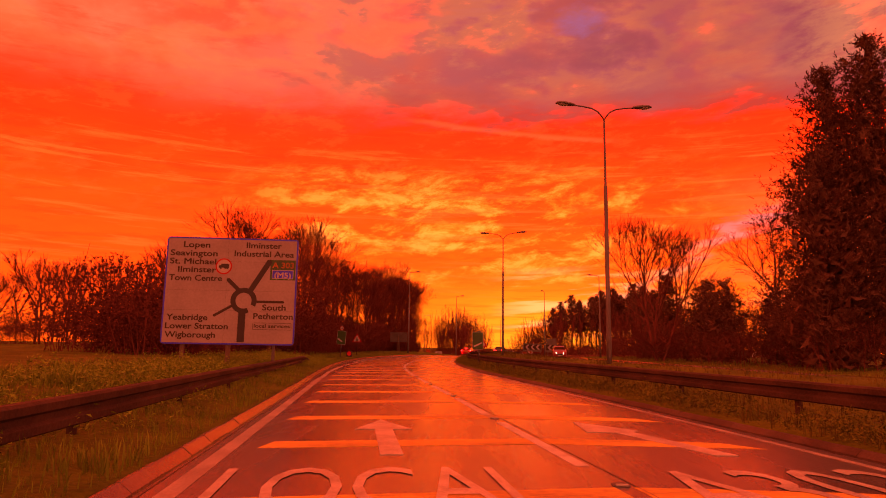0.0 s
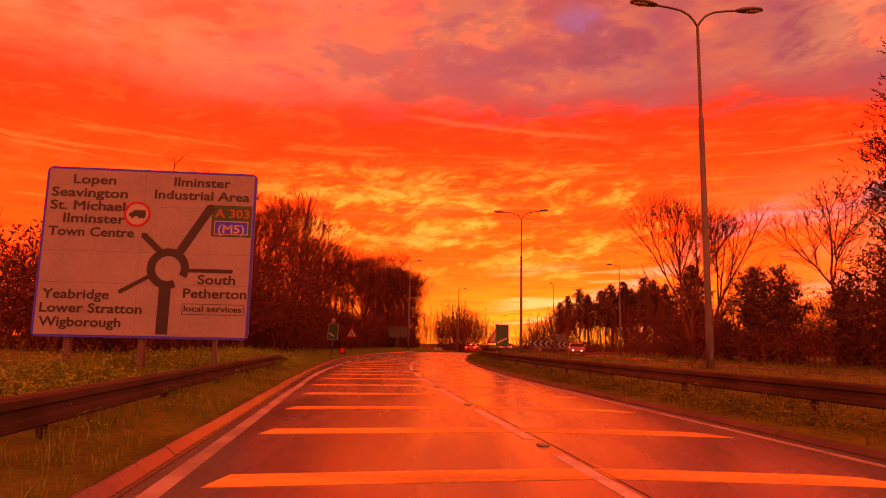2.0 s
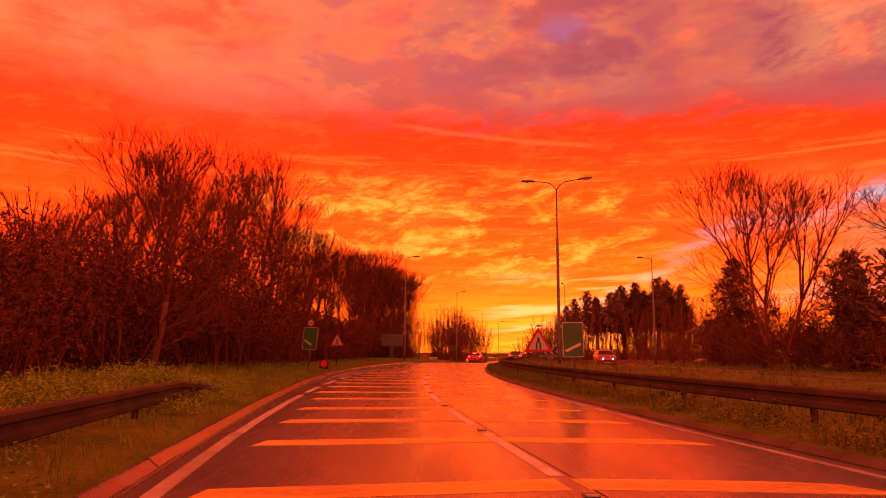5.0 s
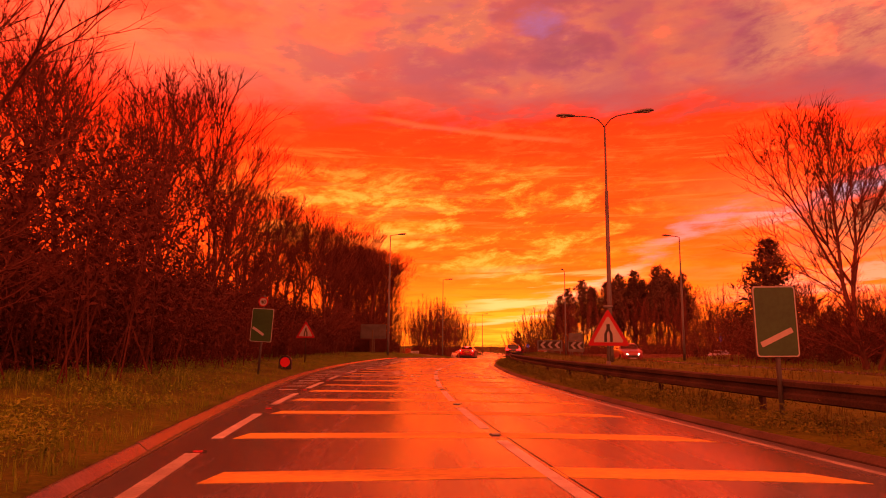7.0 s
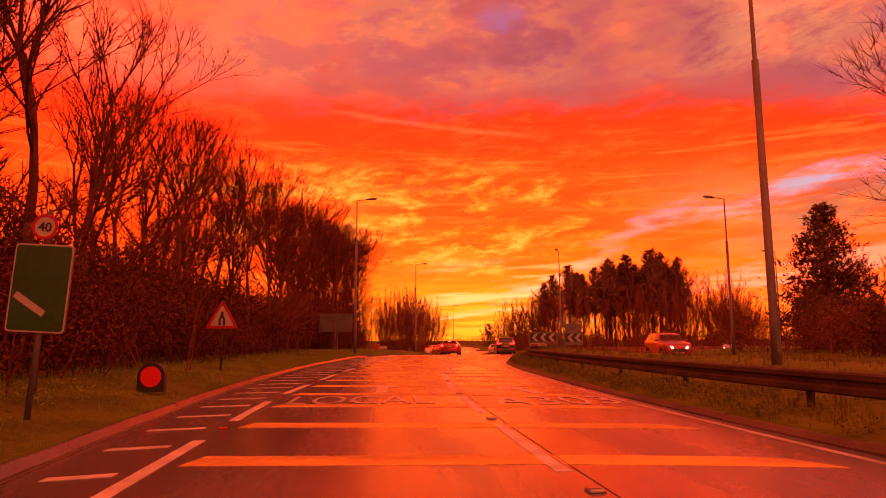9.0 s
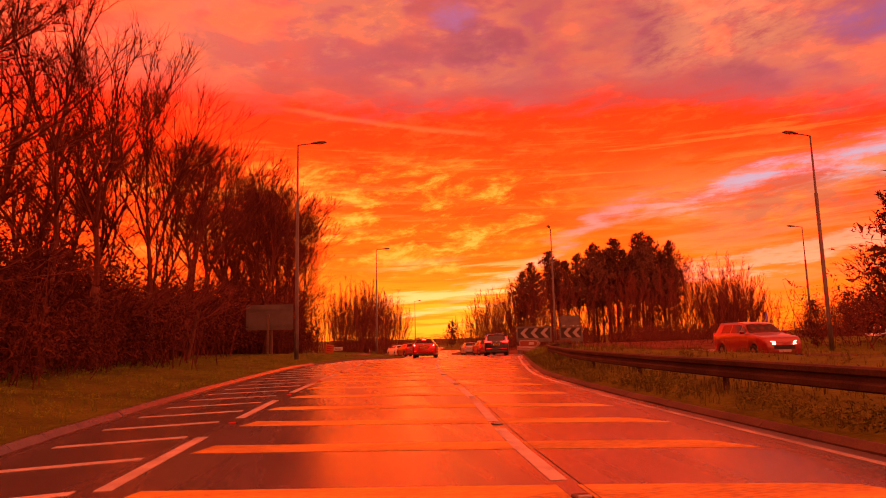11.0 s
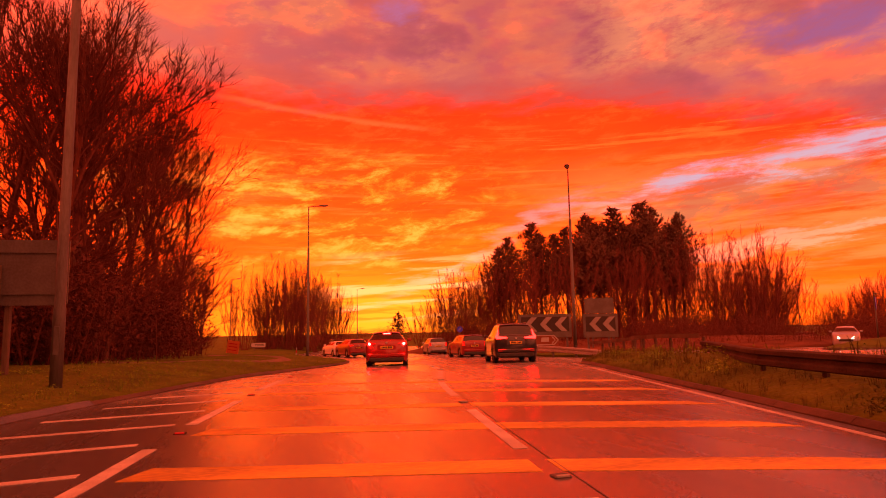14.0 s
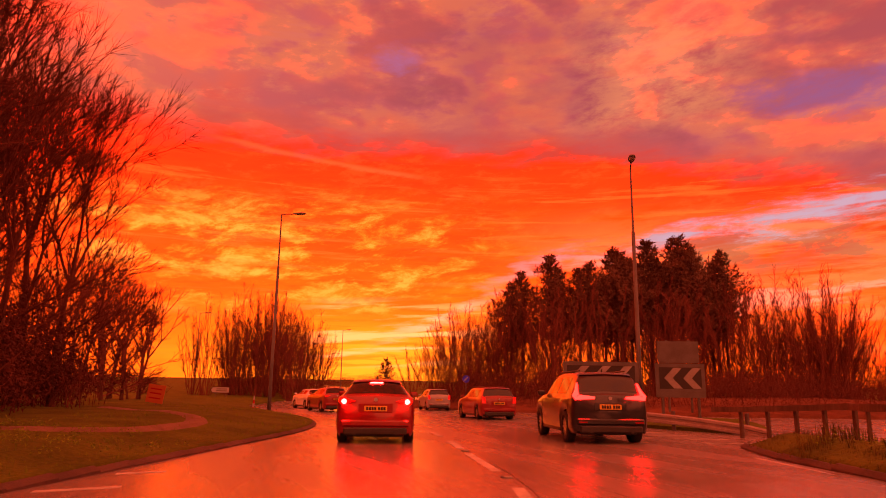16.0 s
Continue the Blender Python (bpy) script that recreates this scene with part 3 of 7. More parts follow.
# ---- carriageways ----
near = [float(i) for i in range(-60, 107)]
road = tagged(strip("road", near, lambda y: kerb_l(y) - 0.02, lambda y: kerb_r(y) + 0.02, 0.0, ASPHALT, 9), "damp dark asphalt road with worn bars and lane markings", "road", kind="structure")
tagged(strip("road_opposite", near, lambda y: opp_l(y) - 0.02, lambda y: opp_r(y) + 0.02, 0.0, ASPHALT, 5), "dark asphalt carriageway for oncoming traffic", "road", kind="structure")
ring_st = [106.0 + i for i in range(90)] + [200, 215, 240, 280, 340, 420]
tagged(strip("road_roundabout", ring_st, lambda y: kerb_l(y) - 0.02, lambda y: max(opp_r(min(y, 107.5)), kerb_l(y) + 8) if y < 108 else (110.0 if y < 196 else kerb_l(y) + 9), -0.004, ASPHALT, 24), "damp asphalt of the roundabout", "road", kind="structure")

# central island of the roundabout
verts, faces = [(RING[0], RING[1], fall(RING[1]) + 1.2)], []
rings = ((16, 1.1), (25, 0.8), (28.5, 0.5), (30.7, 0.22), (31.0, 0.12), (31.05, -0.1))
for r, h in rings:
    for i in range(96):
        a = 2 * math.pi * i / 96
        x, y = RING[0] + 0.82 * r * math.cos(a), RING[1] + r * math.sin(a)
        verts.append((x, y, fall(y) + h + (wobble(x, y, 0.1) if r < 30 else 0)))
for i in range(96):
    faces.append((0, 1 + i, 1 + (i + 1) % 96))
    for k in range(len(rings) - 1):
        a, b = 1 + 96 * k + i, 1 + 96 * k + (i + 1) % 96
        faces.append((a, a + 96, b + 96, b))
tagged(obj("roundabout_island", verts, faces, LITTER, smooth=True), "mounded central island under leaf litter on the roundabout", "ground", kind="structure")

# raised grass corner that carries the chevron boards
out = [(15.9, 110.6), (15.5, 113), (15.1, 116), (15.2, 119), (15.7, 121.6), (17.5, 123.0), (20.5, 122.6), (23.0, 121.0), (22.6, 118.8), (20.5, 115.4), (18.4, 112.6), (16.8, 110.6)]
n = len(out)
verts = [(x, y, fall(y) - 0.1) for x, y in out] + [(x, y, fall(y) + 0.11) for x, y in out] + [(18.3 + (x - 18.3) * 0.9, 117 + (y - 117) * 0.9, fall(y) + 0.17) for x, y in out]
faces = [(i + k * n, (i + 1) % n + k * n, (i + 1) % n + (k + 1) * n, i + (k + 1) * n) for k in range(2) for i in range(n)] + [tuple(range(2 * n, 3 * n))]
tagged(obj("traffic_island", verts, [f[::-1] for f in faces], GROUND), "raised grass traffic island under the chevron boards", "traffic island", kind="structure")

# mounded grass island between the exit and the entry of the roundabout
out = [(p.x, p.y) for p in curve_pts([(30.4, 112.2), (33.0, 109.8), (38.0, 108.6), (46.0, 108.4), (55.0, 109.4), (58.5, 112.4), (53.0, 116.0), (45.0, 117.4), (37.0, 116.6), (32.4, 114.6), (30.4, 112.2)], 5)][:-1]
n, verts, faces = len(out), [], []
for k, h in ((1.0, -0.1), (1.0, 0.12), (0.985, 0.13), (0.93, 0.26), (0.75, 0.55), (0.45, 0.8), (0.1, 0.85)):
    for x, y in out:
        px, py = 44.0 + (x - 44.0) * k, 112.8 + (y - 112.8) * k
        verts.append((px, py, fall(py) + h + (wobble(px, py, 0.08) if k < 0.98 else 0)))
faces = [(i + k * n, (i + 1) % n + k * n, (i + 1) % n + (k + 1) * n, i + (k + 1) * n) for k in range(6) for i in range(n)] + [tuple(range(6 * n, 7 * n))]
splitter = tagged(obj("traffic_island_far", verts, faces, GROUND, smooth=True), "mounded green grass island with a pale kerb edge", "traffic island", kind="structure")
bm = bmesh.new()
for i in range(n):
    a, b = Vector((*out[i], 0)), Vector((*out[(i + 1) % n], 0))
    d = (b - a).normalized()
    kerb_stone_at = [(Vector((d.y, -d.x, 0)) * q + Vector((0, 0, h)), q) for q, h in ((0.04, -0.1), (0.04, 0.09), (-0.1, 0.135), (-0.14, 0.1))]
    ra = [bm.verts.new(a + o + Vector((0, 0, fall(a.y)))) for o, _ in kerb_stone_at]
    rb = [bm.verts.new(b + o + Vector((0, 0, fall(b.y)))) for o, _ in kerb_stone_at]
    for k in range(3):
        bm.faces.new((ra[k], rb[k], rb[k + 1], ra[k + 1]))
tagged(part("island_kerb", bm, KERB, splitter), kind="stuff")

# ---- kerbs ----


def kerb_stone(bm, p, along, side, length, z, high=0.105, wide=0.125):
    """One kerb stone with a splayed front; side points away from the road."""
    prof = ((0.0, -0.2), (0.0, 0.02), (wide * 0.62, high - 0.008), (wide * 0.72, high), (wide, high), (wide, -0.2))
    a = [bm.verts.new(p + side * s + Vector((0, 0, z + h))) for s, h in prof]
    b = [bm.verts.new(p + along * length + side * s + Vector((0, 0, z + h))) for s, h in prof]
    for i in range(5):
        bm.faces.new((a[i], b[i], b[i + 1], a[i + 1]))
    bm.faces.new(a)
    bm.faces.new(b[::-1])


def kerb_run(name, f, y0, y1, out, label, pieces=True, step=0.915, mat=None, wide=0.125, high=0.105):
    top = tagged(new(name), label, "kerb", kind="structure")
    rng, y, joined = random.Random(name), y0, bmesh.new()
    while y < y1:
        d, n = tangent(f, y)
        p = Vector((f(y), y, 0))
        q = Vector((f(y + step * d.y), y + step * d.y, 0))
        d = (q - p).normalized()
        near_ = pieces and -2 < y < 112
        bm = bmesh.new() if near_ else joined
        kerb_stone(bm, p, d, Vector((d.y, -d.x, 0)) * out, (q - p).length - 0.004, fall(y) + rng.uniform(-0.006, 0.006), high, wide)
        if near_:
            part("kerb_stone", bm, mat or KERB, top)
        y += step * d.y
    if joined.verts:
        tagged(part("far_kerb_stones", joined, mat or KERB, top), kind="stuff")
    else:
        joined.free()
    return top


# ---- road markings ----


def patch(name, pts, mat, lift=0.005, parent=None):
    """A thin laid piece of paint from its outline on the road."""
    verts = [(x, y, fall(y) + lift) for x, y in pts] + [(x, y, fall(y) - 0.002) for x, y in pts]
    n = len(pts)
    faces = [tuple(range(n))] + [(i, i + n, (i + 1) % n + n, (i + 1) % n) for i in range(n)]
    ob = obj(name, verts, faces, mat, parent or road)
    return ob


def dash(f, y0, y1, wide, mat, name="lane_dash", off=0.0):
    left, right = [], []
    n = max(1, int((y1 - y0) / 1.5))
    for i in range(n + 1):
        y = y0 + (y1 - y0) * i / n
        _, s = tangent(f, y)
        c = Vector((f(y), y, 0)) + s * off
        left.append((c - s * wide / 2)[:2])
        right.append((c + s * wide / 2)[:2])
    return patch(name, right + left[::-1], mat)


edge_dash = curve_of((27, -2.3), (30, -2.66), (32.7, -3.0), (35.5, -3.3), (38.7, -3.62), (43, -3.94), (45.3, -4.1), (48.4, -4.22), (53, -4.31), (58, -4.36), (60.2, -4.32), (63.2, -4.14), (69, -3.75), (73.9, -3.32), (76, -3.12), (79, -2.77), (81, -2.57), (84, -2.12), (88.4, -1.52), (91, -1.25), (93.7, -0.86), (96.4, -0.5), (99.2, -0.02), (104, 0.85))
for y0, y1 in ((0.9, 4.7), (6.15, 10.0), (11.2, 15.0), (16.2, 19.9), (21.4, 25.1), (26.8, 30.3), (31.4, 34.5), (36.4, 39.8), (41.1, 44.4), (46.0, 49.2), (50.8, 54.1), (55.7, 58.9), (60.6, 63.7), (64.9, 68.1), (68.9, 71.9), (72.6, 75.4), (77.1, 80.4), (82.4, 85.8), (87.8, 91.1), (93.3, 96.5), (98.1, 101.2), (103.0, 105.9), (107.1, 109.3), (111.0, 113.2)):
    dash(divider, y0, y1, 0.15, WHITE_PAINT)
for y0 in (39.9, 44.9, 50.0, 55.1, 60.1, 65.5, 70.7, 75.9, 80.9, 86.0, 91.0, 96.3):
    dash(edge_dash, y0, y0 + 3.1, 0.15, WHITE_PAINT, "edge_dash")
y = 49.4
while y < 104:
    a, b = kerb_l(y) + 0.32, edge_dash(y) - 0.22
    if y > 97:
        a = kerb_l(y) + 0.2
    if b - a > 0.25:
        slant = 0.28 * min(b - a, 2.0)
        patch("hatch_bar", [(a, y - slant), (a, y - slant + 0.15), (b, y + 0.15), (b, y)][::-1], WHITE_PAINT)
    y += 1.6
for y in range(-4, 30, 4):
    dash(kerb_l, y, min(y + 4, 30), 0.17, FADED_PAINT, "edge_line", 0.26 if y < 24 else 0.3)
for y0, y1 in ((30.0, 34.0), (34.0, 38.7)):
    dash(edge_dash, y0, y1, 0.16, WORN_PAINT, "edge_line")
for y in range(-4, 104, 6):
    dash(divider, y, y + 6, 0.010, TAR, "tar_joint", 0.14)
for y in range(-4, 90, 6):
    dash(kerb_l, y, y + 6, 0.016, TAR, "tar_joint", 0.05)
for y in range(-4, 104, 4):
    dash(kerb_r, y, y + 4, 0.11, FADED_PAINT if y < 76 else WORN_PAINT, "edge_line", -0.28)
for y in (-1.6, 1.5, 4.6, 7.66, 10.6, 13.75, 16.85, 19.95, 23.15, 26.15, 29.3, 32.0, 34.5, 37.4, 40.1, 43.1, 45.8, 48.55, 51.15, 53.85, 56.6, 59.2, 61.8, 64.2, 66.5, 68.7, 70.9, 73.4, 76.05, 78.6, 80.95, 83.1, 84.95, 86.7, 89.15, 91.55, 94.1, 96.4):
    d, s = tangent(divider, y)
    c = Vector((divider(y), y, 0))
    inner = (kerb_l(y) + 0.62) if y < 28 else edge_dash(y) + (0.45 if y < 39 else 0.22)
    # the bars are not quite square to the road, and bow back towards the central reservation
    skew = float(np.interp(y, (20, 34, 57, 80, 90), (0.07, 0.03, -0.13, -0.12, -0.08)))
    lean = lambda q: (-0.15 * q - 0.012 * q * q) if q > 0 else skew * q
    for a, b in ((inner - c.x, -0.07), (0.10, kerb_r(y) - 0.75 - c.x)):
        bow = [(a + (b - a) * k / 4, lean(a + (b - a) * k / 4)) for k in range(5)]
        far = [(p + (0.13 if k == 0 and a < -0.5 else -0.3 if k == 4 and b > 0.5 else 0.0), q) for k, (p, q) in enumerate(bow)]
        pts = [c + s * p + d * q for p, q in bow] + [c + s * p + d * (q + 0.52) for p, q in far[::-1]]
        patch("yellow_bar", [p[:2] for p in pts], YELLOW_PAINT, 0.004)


def road_words(text, x0, x1, y0, y1):
    """Tall lettering painted on the lane."""
    c = bpy.data.curves.new("t", "FONT")
    c.body, c.size = text, 1.0
    c.extrude, c.resolution_u = 0.0, 3
    tmp = bpy.data.objects.new("t", c)
    me = bpy.data.meshes.new_from_object(tmp)
    bpy.data.objects.remove(tmp)
    co = np.array([p.co[:] for p in me.vertices])
    lo, hi = co.min(0), co.max(0)
    yaw = math.atan2(-tangent(divider, y0)[0].x, tangent(divider, y0)[0].y)
    sx, sy = (x1 - x0) / (hi[0] - lo[0]), (y1 - y0) / (hi[1] - lo[1])
    turn = Matrix.Translation((x0, y0, fall(y0) + 0.009)) @ Matrix.Rotation(yaw, 4, "Z") @ Matrix.Diagonal((sx, sy, 1, 1)) @ Matrix.Translation((-lo[0], -lo[1], 0))
    split_letters(me, turn, "road_letter", WORN_PAINT, road)


def road_arrow(x, y, length, lean=0.0):
    """An arrow along the lane, its head leaning to the left if lean is set."""
    h = length * 0.36
    if not lean:
        pts = [(0.13, 0), (0.13, length - h), (0.42, length - h), (0, length), (-0.42, length - h), (-0.13, length - h), (-0.13, 0)]
    else:
        pts = [(0.15, 0), (0.12 - lean * 0.5, length * 0.62), (0.35 - lean * 0.6, length * 0.66), (-lean, length), (-0.5 - lean * 0.6, length * 0.62), (-0.16 - lean * 0.5, length * 0.6), (-0.12, 0)]
    d, s = tangent(divider, y)
    o = Vector((x, y, 0))
    patch("road_arrow", [(o + s * a + d * b)[:2] for a, b in pts], WORN_PAINT, 0.009)


for base, lx, rx in ((57.5, -3.95, 0.0), (3.85, 1.5, 5.45)):
    road_words("LOCAL", lx, lx + 2.85, base, base + 1.75)
    road_words("A303", rx, rx + 2.5, base - 0.6 + (0.9 if base < 9 else 0), base + 1.15 + (0.9 if base < 9 else 0))
for k in range(4):
    patch("hatch_bar", [(12.2 + 0.2 * k, 107.6 + 1.5 * k), (13.7 + 0.1 * k, 107.2 + 1.5 * k), (13.7 + 0.1 * k, 107.4 + 1.5 * k), (12.2 + 0.2 * k, 107.8 + 1.5 * k)], WORN_PAINT)
road_arrow(-2.15, 60.1, 2.7)
road_arrow(1.45, 59.4, 2.5, 0.55)
road_arrow(2.7, 6.6, 3.5)
road_arrow(6.55, 7.0, 3.4, 0.7)

# ---- safety barriers ----


def beam_section():
    """The W profile of a steel beam: offsets across and up."""
    return [(0.0, 0.0), (0.045, 0.025), (0.045, 0.095), (0.0, 0.125), (0.0, 0.185), (0.045, 0.215), (0.045, 0.285), (0.005, 0.312), (-0.06, 0.315)]


def barrier(name, path, top, face, label, post_mat, beam_mat, every=3.2, block=False, section=None, end_down=False):
    """A beam on posts along (x, y, ground) points; face: +1 if the road lies to the right of the way."""
    base = empty(name, label, "barrier")
    path = [Vector(p) for p in path]
    sect = section or beam_section()
    bm = bmesh.new()
    prev = None
    for i, p in enumerate(path):
        d = path[min(i + 1, len(path) - 1)] - path[max(i - 1, 0)]
        d.z = 0
        d.normalize()
        s = Vector((d.y, -d.x, 0)) * face
        drop = 0.0
        if end_down:
            drop = 0.55 * max(0.0, (i - len(path) + 7) / 6) ** 1.3
        ring = [bm.verts.new(p + s * a + Vector((0, 0, top - drop - 0.31 + b))) for a, b in sect]
        ring += [bm.verts.new(p + s * (a - 0.012) + Vector((0, 0, top - drop - 0.31 + b))) for a, b in reversed(sect)]
        if prev:
            for k in range(len(ring)):
                bm.faces.new((prev[k], prev[(k + 1) % len(ring)], ring[(k + 1) % len(ring)], ring[k]))
        else:
            bm.faces.new(ring)
        prev = ring
    bm.faces.new(prev[::-1])
    part("beam", bm, beam_mat, base)
    run, last = 0.0, -every
    for i, p in enumerate(path[:-1]):
        if run - last >= every:
            last = run
            d = (path[i + 1] - p).normalized()
            s = Vector((d.y, -d.x, 0)) * face
            turn = Matrix.Translation(p - s * 0.09) @ Matrix.Rotation(math.atan2(-d.x, d.y), 4, "Z")
            part("post", boxed(0, 0, (top - 0.1) / 2 - 0.15, 0.07, 0.11, top + 0.2, 0.008, turn), post_mat, base)
        run += (path[i + 1] - p).length
    return base


def median_z(y, q=0.13):
    return fall(y) + 0.12 + 0.55 * math.sin(math.pi * q) ** 1.66


pts = [(kerb_r(y) + 1.15, y, median_z(y)) for y in np.arange(-6, 92.1, 1.0)]
barrier("safety_barrier", pts, 0.51, -1, "long weathered steel safety barrier on the central reservation", RUST_STEEL, RUST_STEEL)
pts = [(kerb_l(y) - 1.15, y, bank_l(1.15)) for y in np.arange(-6, 38.1, 1.0)]
barrier("safety_barrier", pts, 0.42, 1, "weathered steel safety barrier sinking into the verge grass", RUST_STEEL, RUST_STEEL, end_down=True)

# ---- street lamps ----


def lantern(parent, m):
    """A flat cobra-head lantern pointing along +x of m."""
    bm = bmesh.new()
    prev = None
    for x, w, h, z in ((0.0, 0.05, 0.05, 0.0), (0.05, 0.09, 0.07, 0.0), (0.25, 0.15, 0.10, 0.005), (0.55, 0.18, 0.11, 0.01), (0.78, 0.15, 0.085, 0.01), (0.9, 0.07, 0.04, 0.0)):
        ring = [bm.verts.new((x, w * math.cos(a), z + h * math.sin(a) * (1.0 if math.sin(a) > 0 else 0.45))) for a in [2 * math.pi * k / 12 for k in range(12)]]
        if prev:
            for k in range(12):
                bm.faces.new((prev[k], prev[(k + 1) % 12], ring[(k + 1) % 12], ring[k]))
        else:
            bm.faces.new(ring)
        prev = ring
    bm.faces.new(prev[::-1])
    bmesh.ops.transform(bm, matrix=m, verts=bm.verts)
    head = part("lantern", bm, LAMP_HEAD, parent, smooth=True)
    bm = bmesh.new()
    bmesh.ops.create_uvsphere(bm, u_segments=12, v_segments=6, radius=1.0)
    bmesh.ops.transform(bm, matrix=m @ Matrix.LocRotScale((0.56, 0, -0.035), None, (0.26, 0.125, 0.045)), verts=bm.verts)
    part("bowl", bm, LAMP_BOWL, head, "pale unlit glass bowl", smooth=True)


def street_lamp(x, y, z, height, arms, label, bracket="curve"):
    """A tapered column; arms: headings in degrees in which arms and lanterns point."""
    lamp = empty("street_lamp", label, "street lamp", "street lamps", Matrix.Translation((x, y, z)))
    split = height * 0.72
    v, f = tube([(0, 0, -0.3), (0, 0, 1.4), (0, 0, 1.46), (0, 0, split)], [0.118, 0.118, 0.104, 0.085], 12)
    obj("column", v, f, STEEL, lamp, smooth=True)
    v, f = tube([(0, 0, split - 0.02), (0, 0, split), (0, 0, height)], [0.085, 0.058, 0.045], 10)
    obj("upper_column", v, f, STEEL, lamp, smooth=True)
    part("access_door", boxed(0, -0.116, 0.8, 0.1, 0.02, 0.55, 0.005), STEEL, lamp)
    for a in arms:
        turn = Matrix.Rotation(radians(a), 4, "Z")
        if bracket == "curve":
            line = [(0, 0, height - 0.05), (0.10, 0, height + 0.12), (0.28, 0, height + 0.33), (0.55, 0, height + 0.47), (0.95, 0, height + 0.54), (1.35, 0, height + 0.58)]
        else:
            line = [(0, 0, height - 0.02), (0.25, 0, height + 0.02), (0.75, 0, height + 0.06)]
        v, f = tube([turn @ Vector(p) for p in line], [0.034] * len(line), 8)
        obj("arm", v, f, STEEL, lamp, smooth=True)
        end = Vector(line[-1])
        lantern(lamp, turn @ Matrix.Translation(end - Vector((0.03, 0, 0))) @ Matrix.Rotation(radians(-4), 4, "Y"))
    return lamp


street_lamp(9.8, 27.41, 0.35, 11.15, (187, 6), "tall grey lamp column with two curved arms and lanterns")
street_lamp(7.34, 59.82, 0.35, 11.05, (167, -13), "tall grey lamp column with two curved arms and lanterns")
street_lamp(-4.26, 95.66, 0.35, 11.85, (-8,), "grey lamp column with one short arm beside the wood", "short")
street_lamp(2.47, 137.2, fall(137) + 0.1, 12.7, (-5,), "grey lamp column with one short arm on the grass corner", "short")
street_lamp(17.0, 223.1, -1.3, 12.0, (-15,), "distant grey lamp column with one short arm", "short")
street_lamp(22.4, 88.84, 0.3, 11.0, (182,), "grey lamp column with one short arm beyond the far carriageway", "short")
street_lamp(19.0, 121.2, 0.1, 11.7, (-118,), "grey lamp column with its lantern turned away on the roundabout", "short")
street_lamp(44.53, 117.96, -0.3, 11.9, (175,), "grey lamp column with one short arm by the roundabout entry", "short")
street_lamp(-7.6, 199.0, -1.2, 12.0, (-10,), "far grey lamp column with one short arm", "short")
street_lamp(101.0, 190.0, -1.2, 11.9, (190,), "distant grey lamp column with one short arm", "short")

# ---- trees ----


def stick(V, F, a, b, ra, rb, sides):
    """Append a tapered stick without caps."""
    way = (b - a)
    if way.length < 1e-4:
        return
    way.normalize()
    side = way.cross(Vector((0.31, 0.2, 0.93))).normalized()
    up = side.cross(way)
    n = len(V)
    for p, r in ((a, ra), (b, rb)):
        for s in range(sides):
            t = 2 * math.pi * s / sides
            V.append(p + r * (math.cos(t) * side + math.sin(t) * up))
    for s in range(sides):
        k = (s + 1) % sides
        F.append((n + s, n + k, n + sides + k, n + sides + s))


def spike(V, F, a, b, r):
    """A twig that runs out to a point."""
    side = (b - a).cross(Vector((b.y - a.x, 0.7, 0.4 + a.y - b.x))).normalized() * r
    n = len(V)
    V += [a + side, a - side, b]
    F.append((n, n + 1, n + 2))


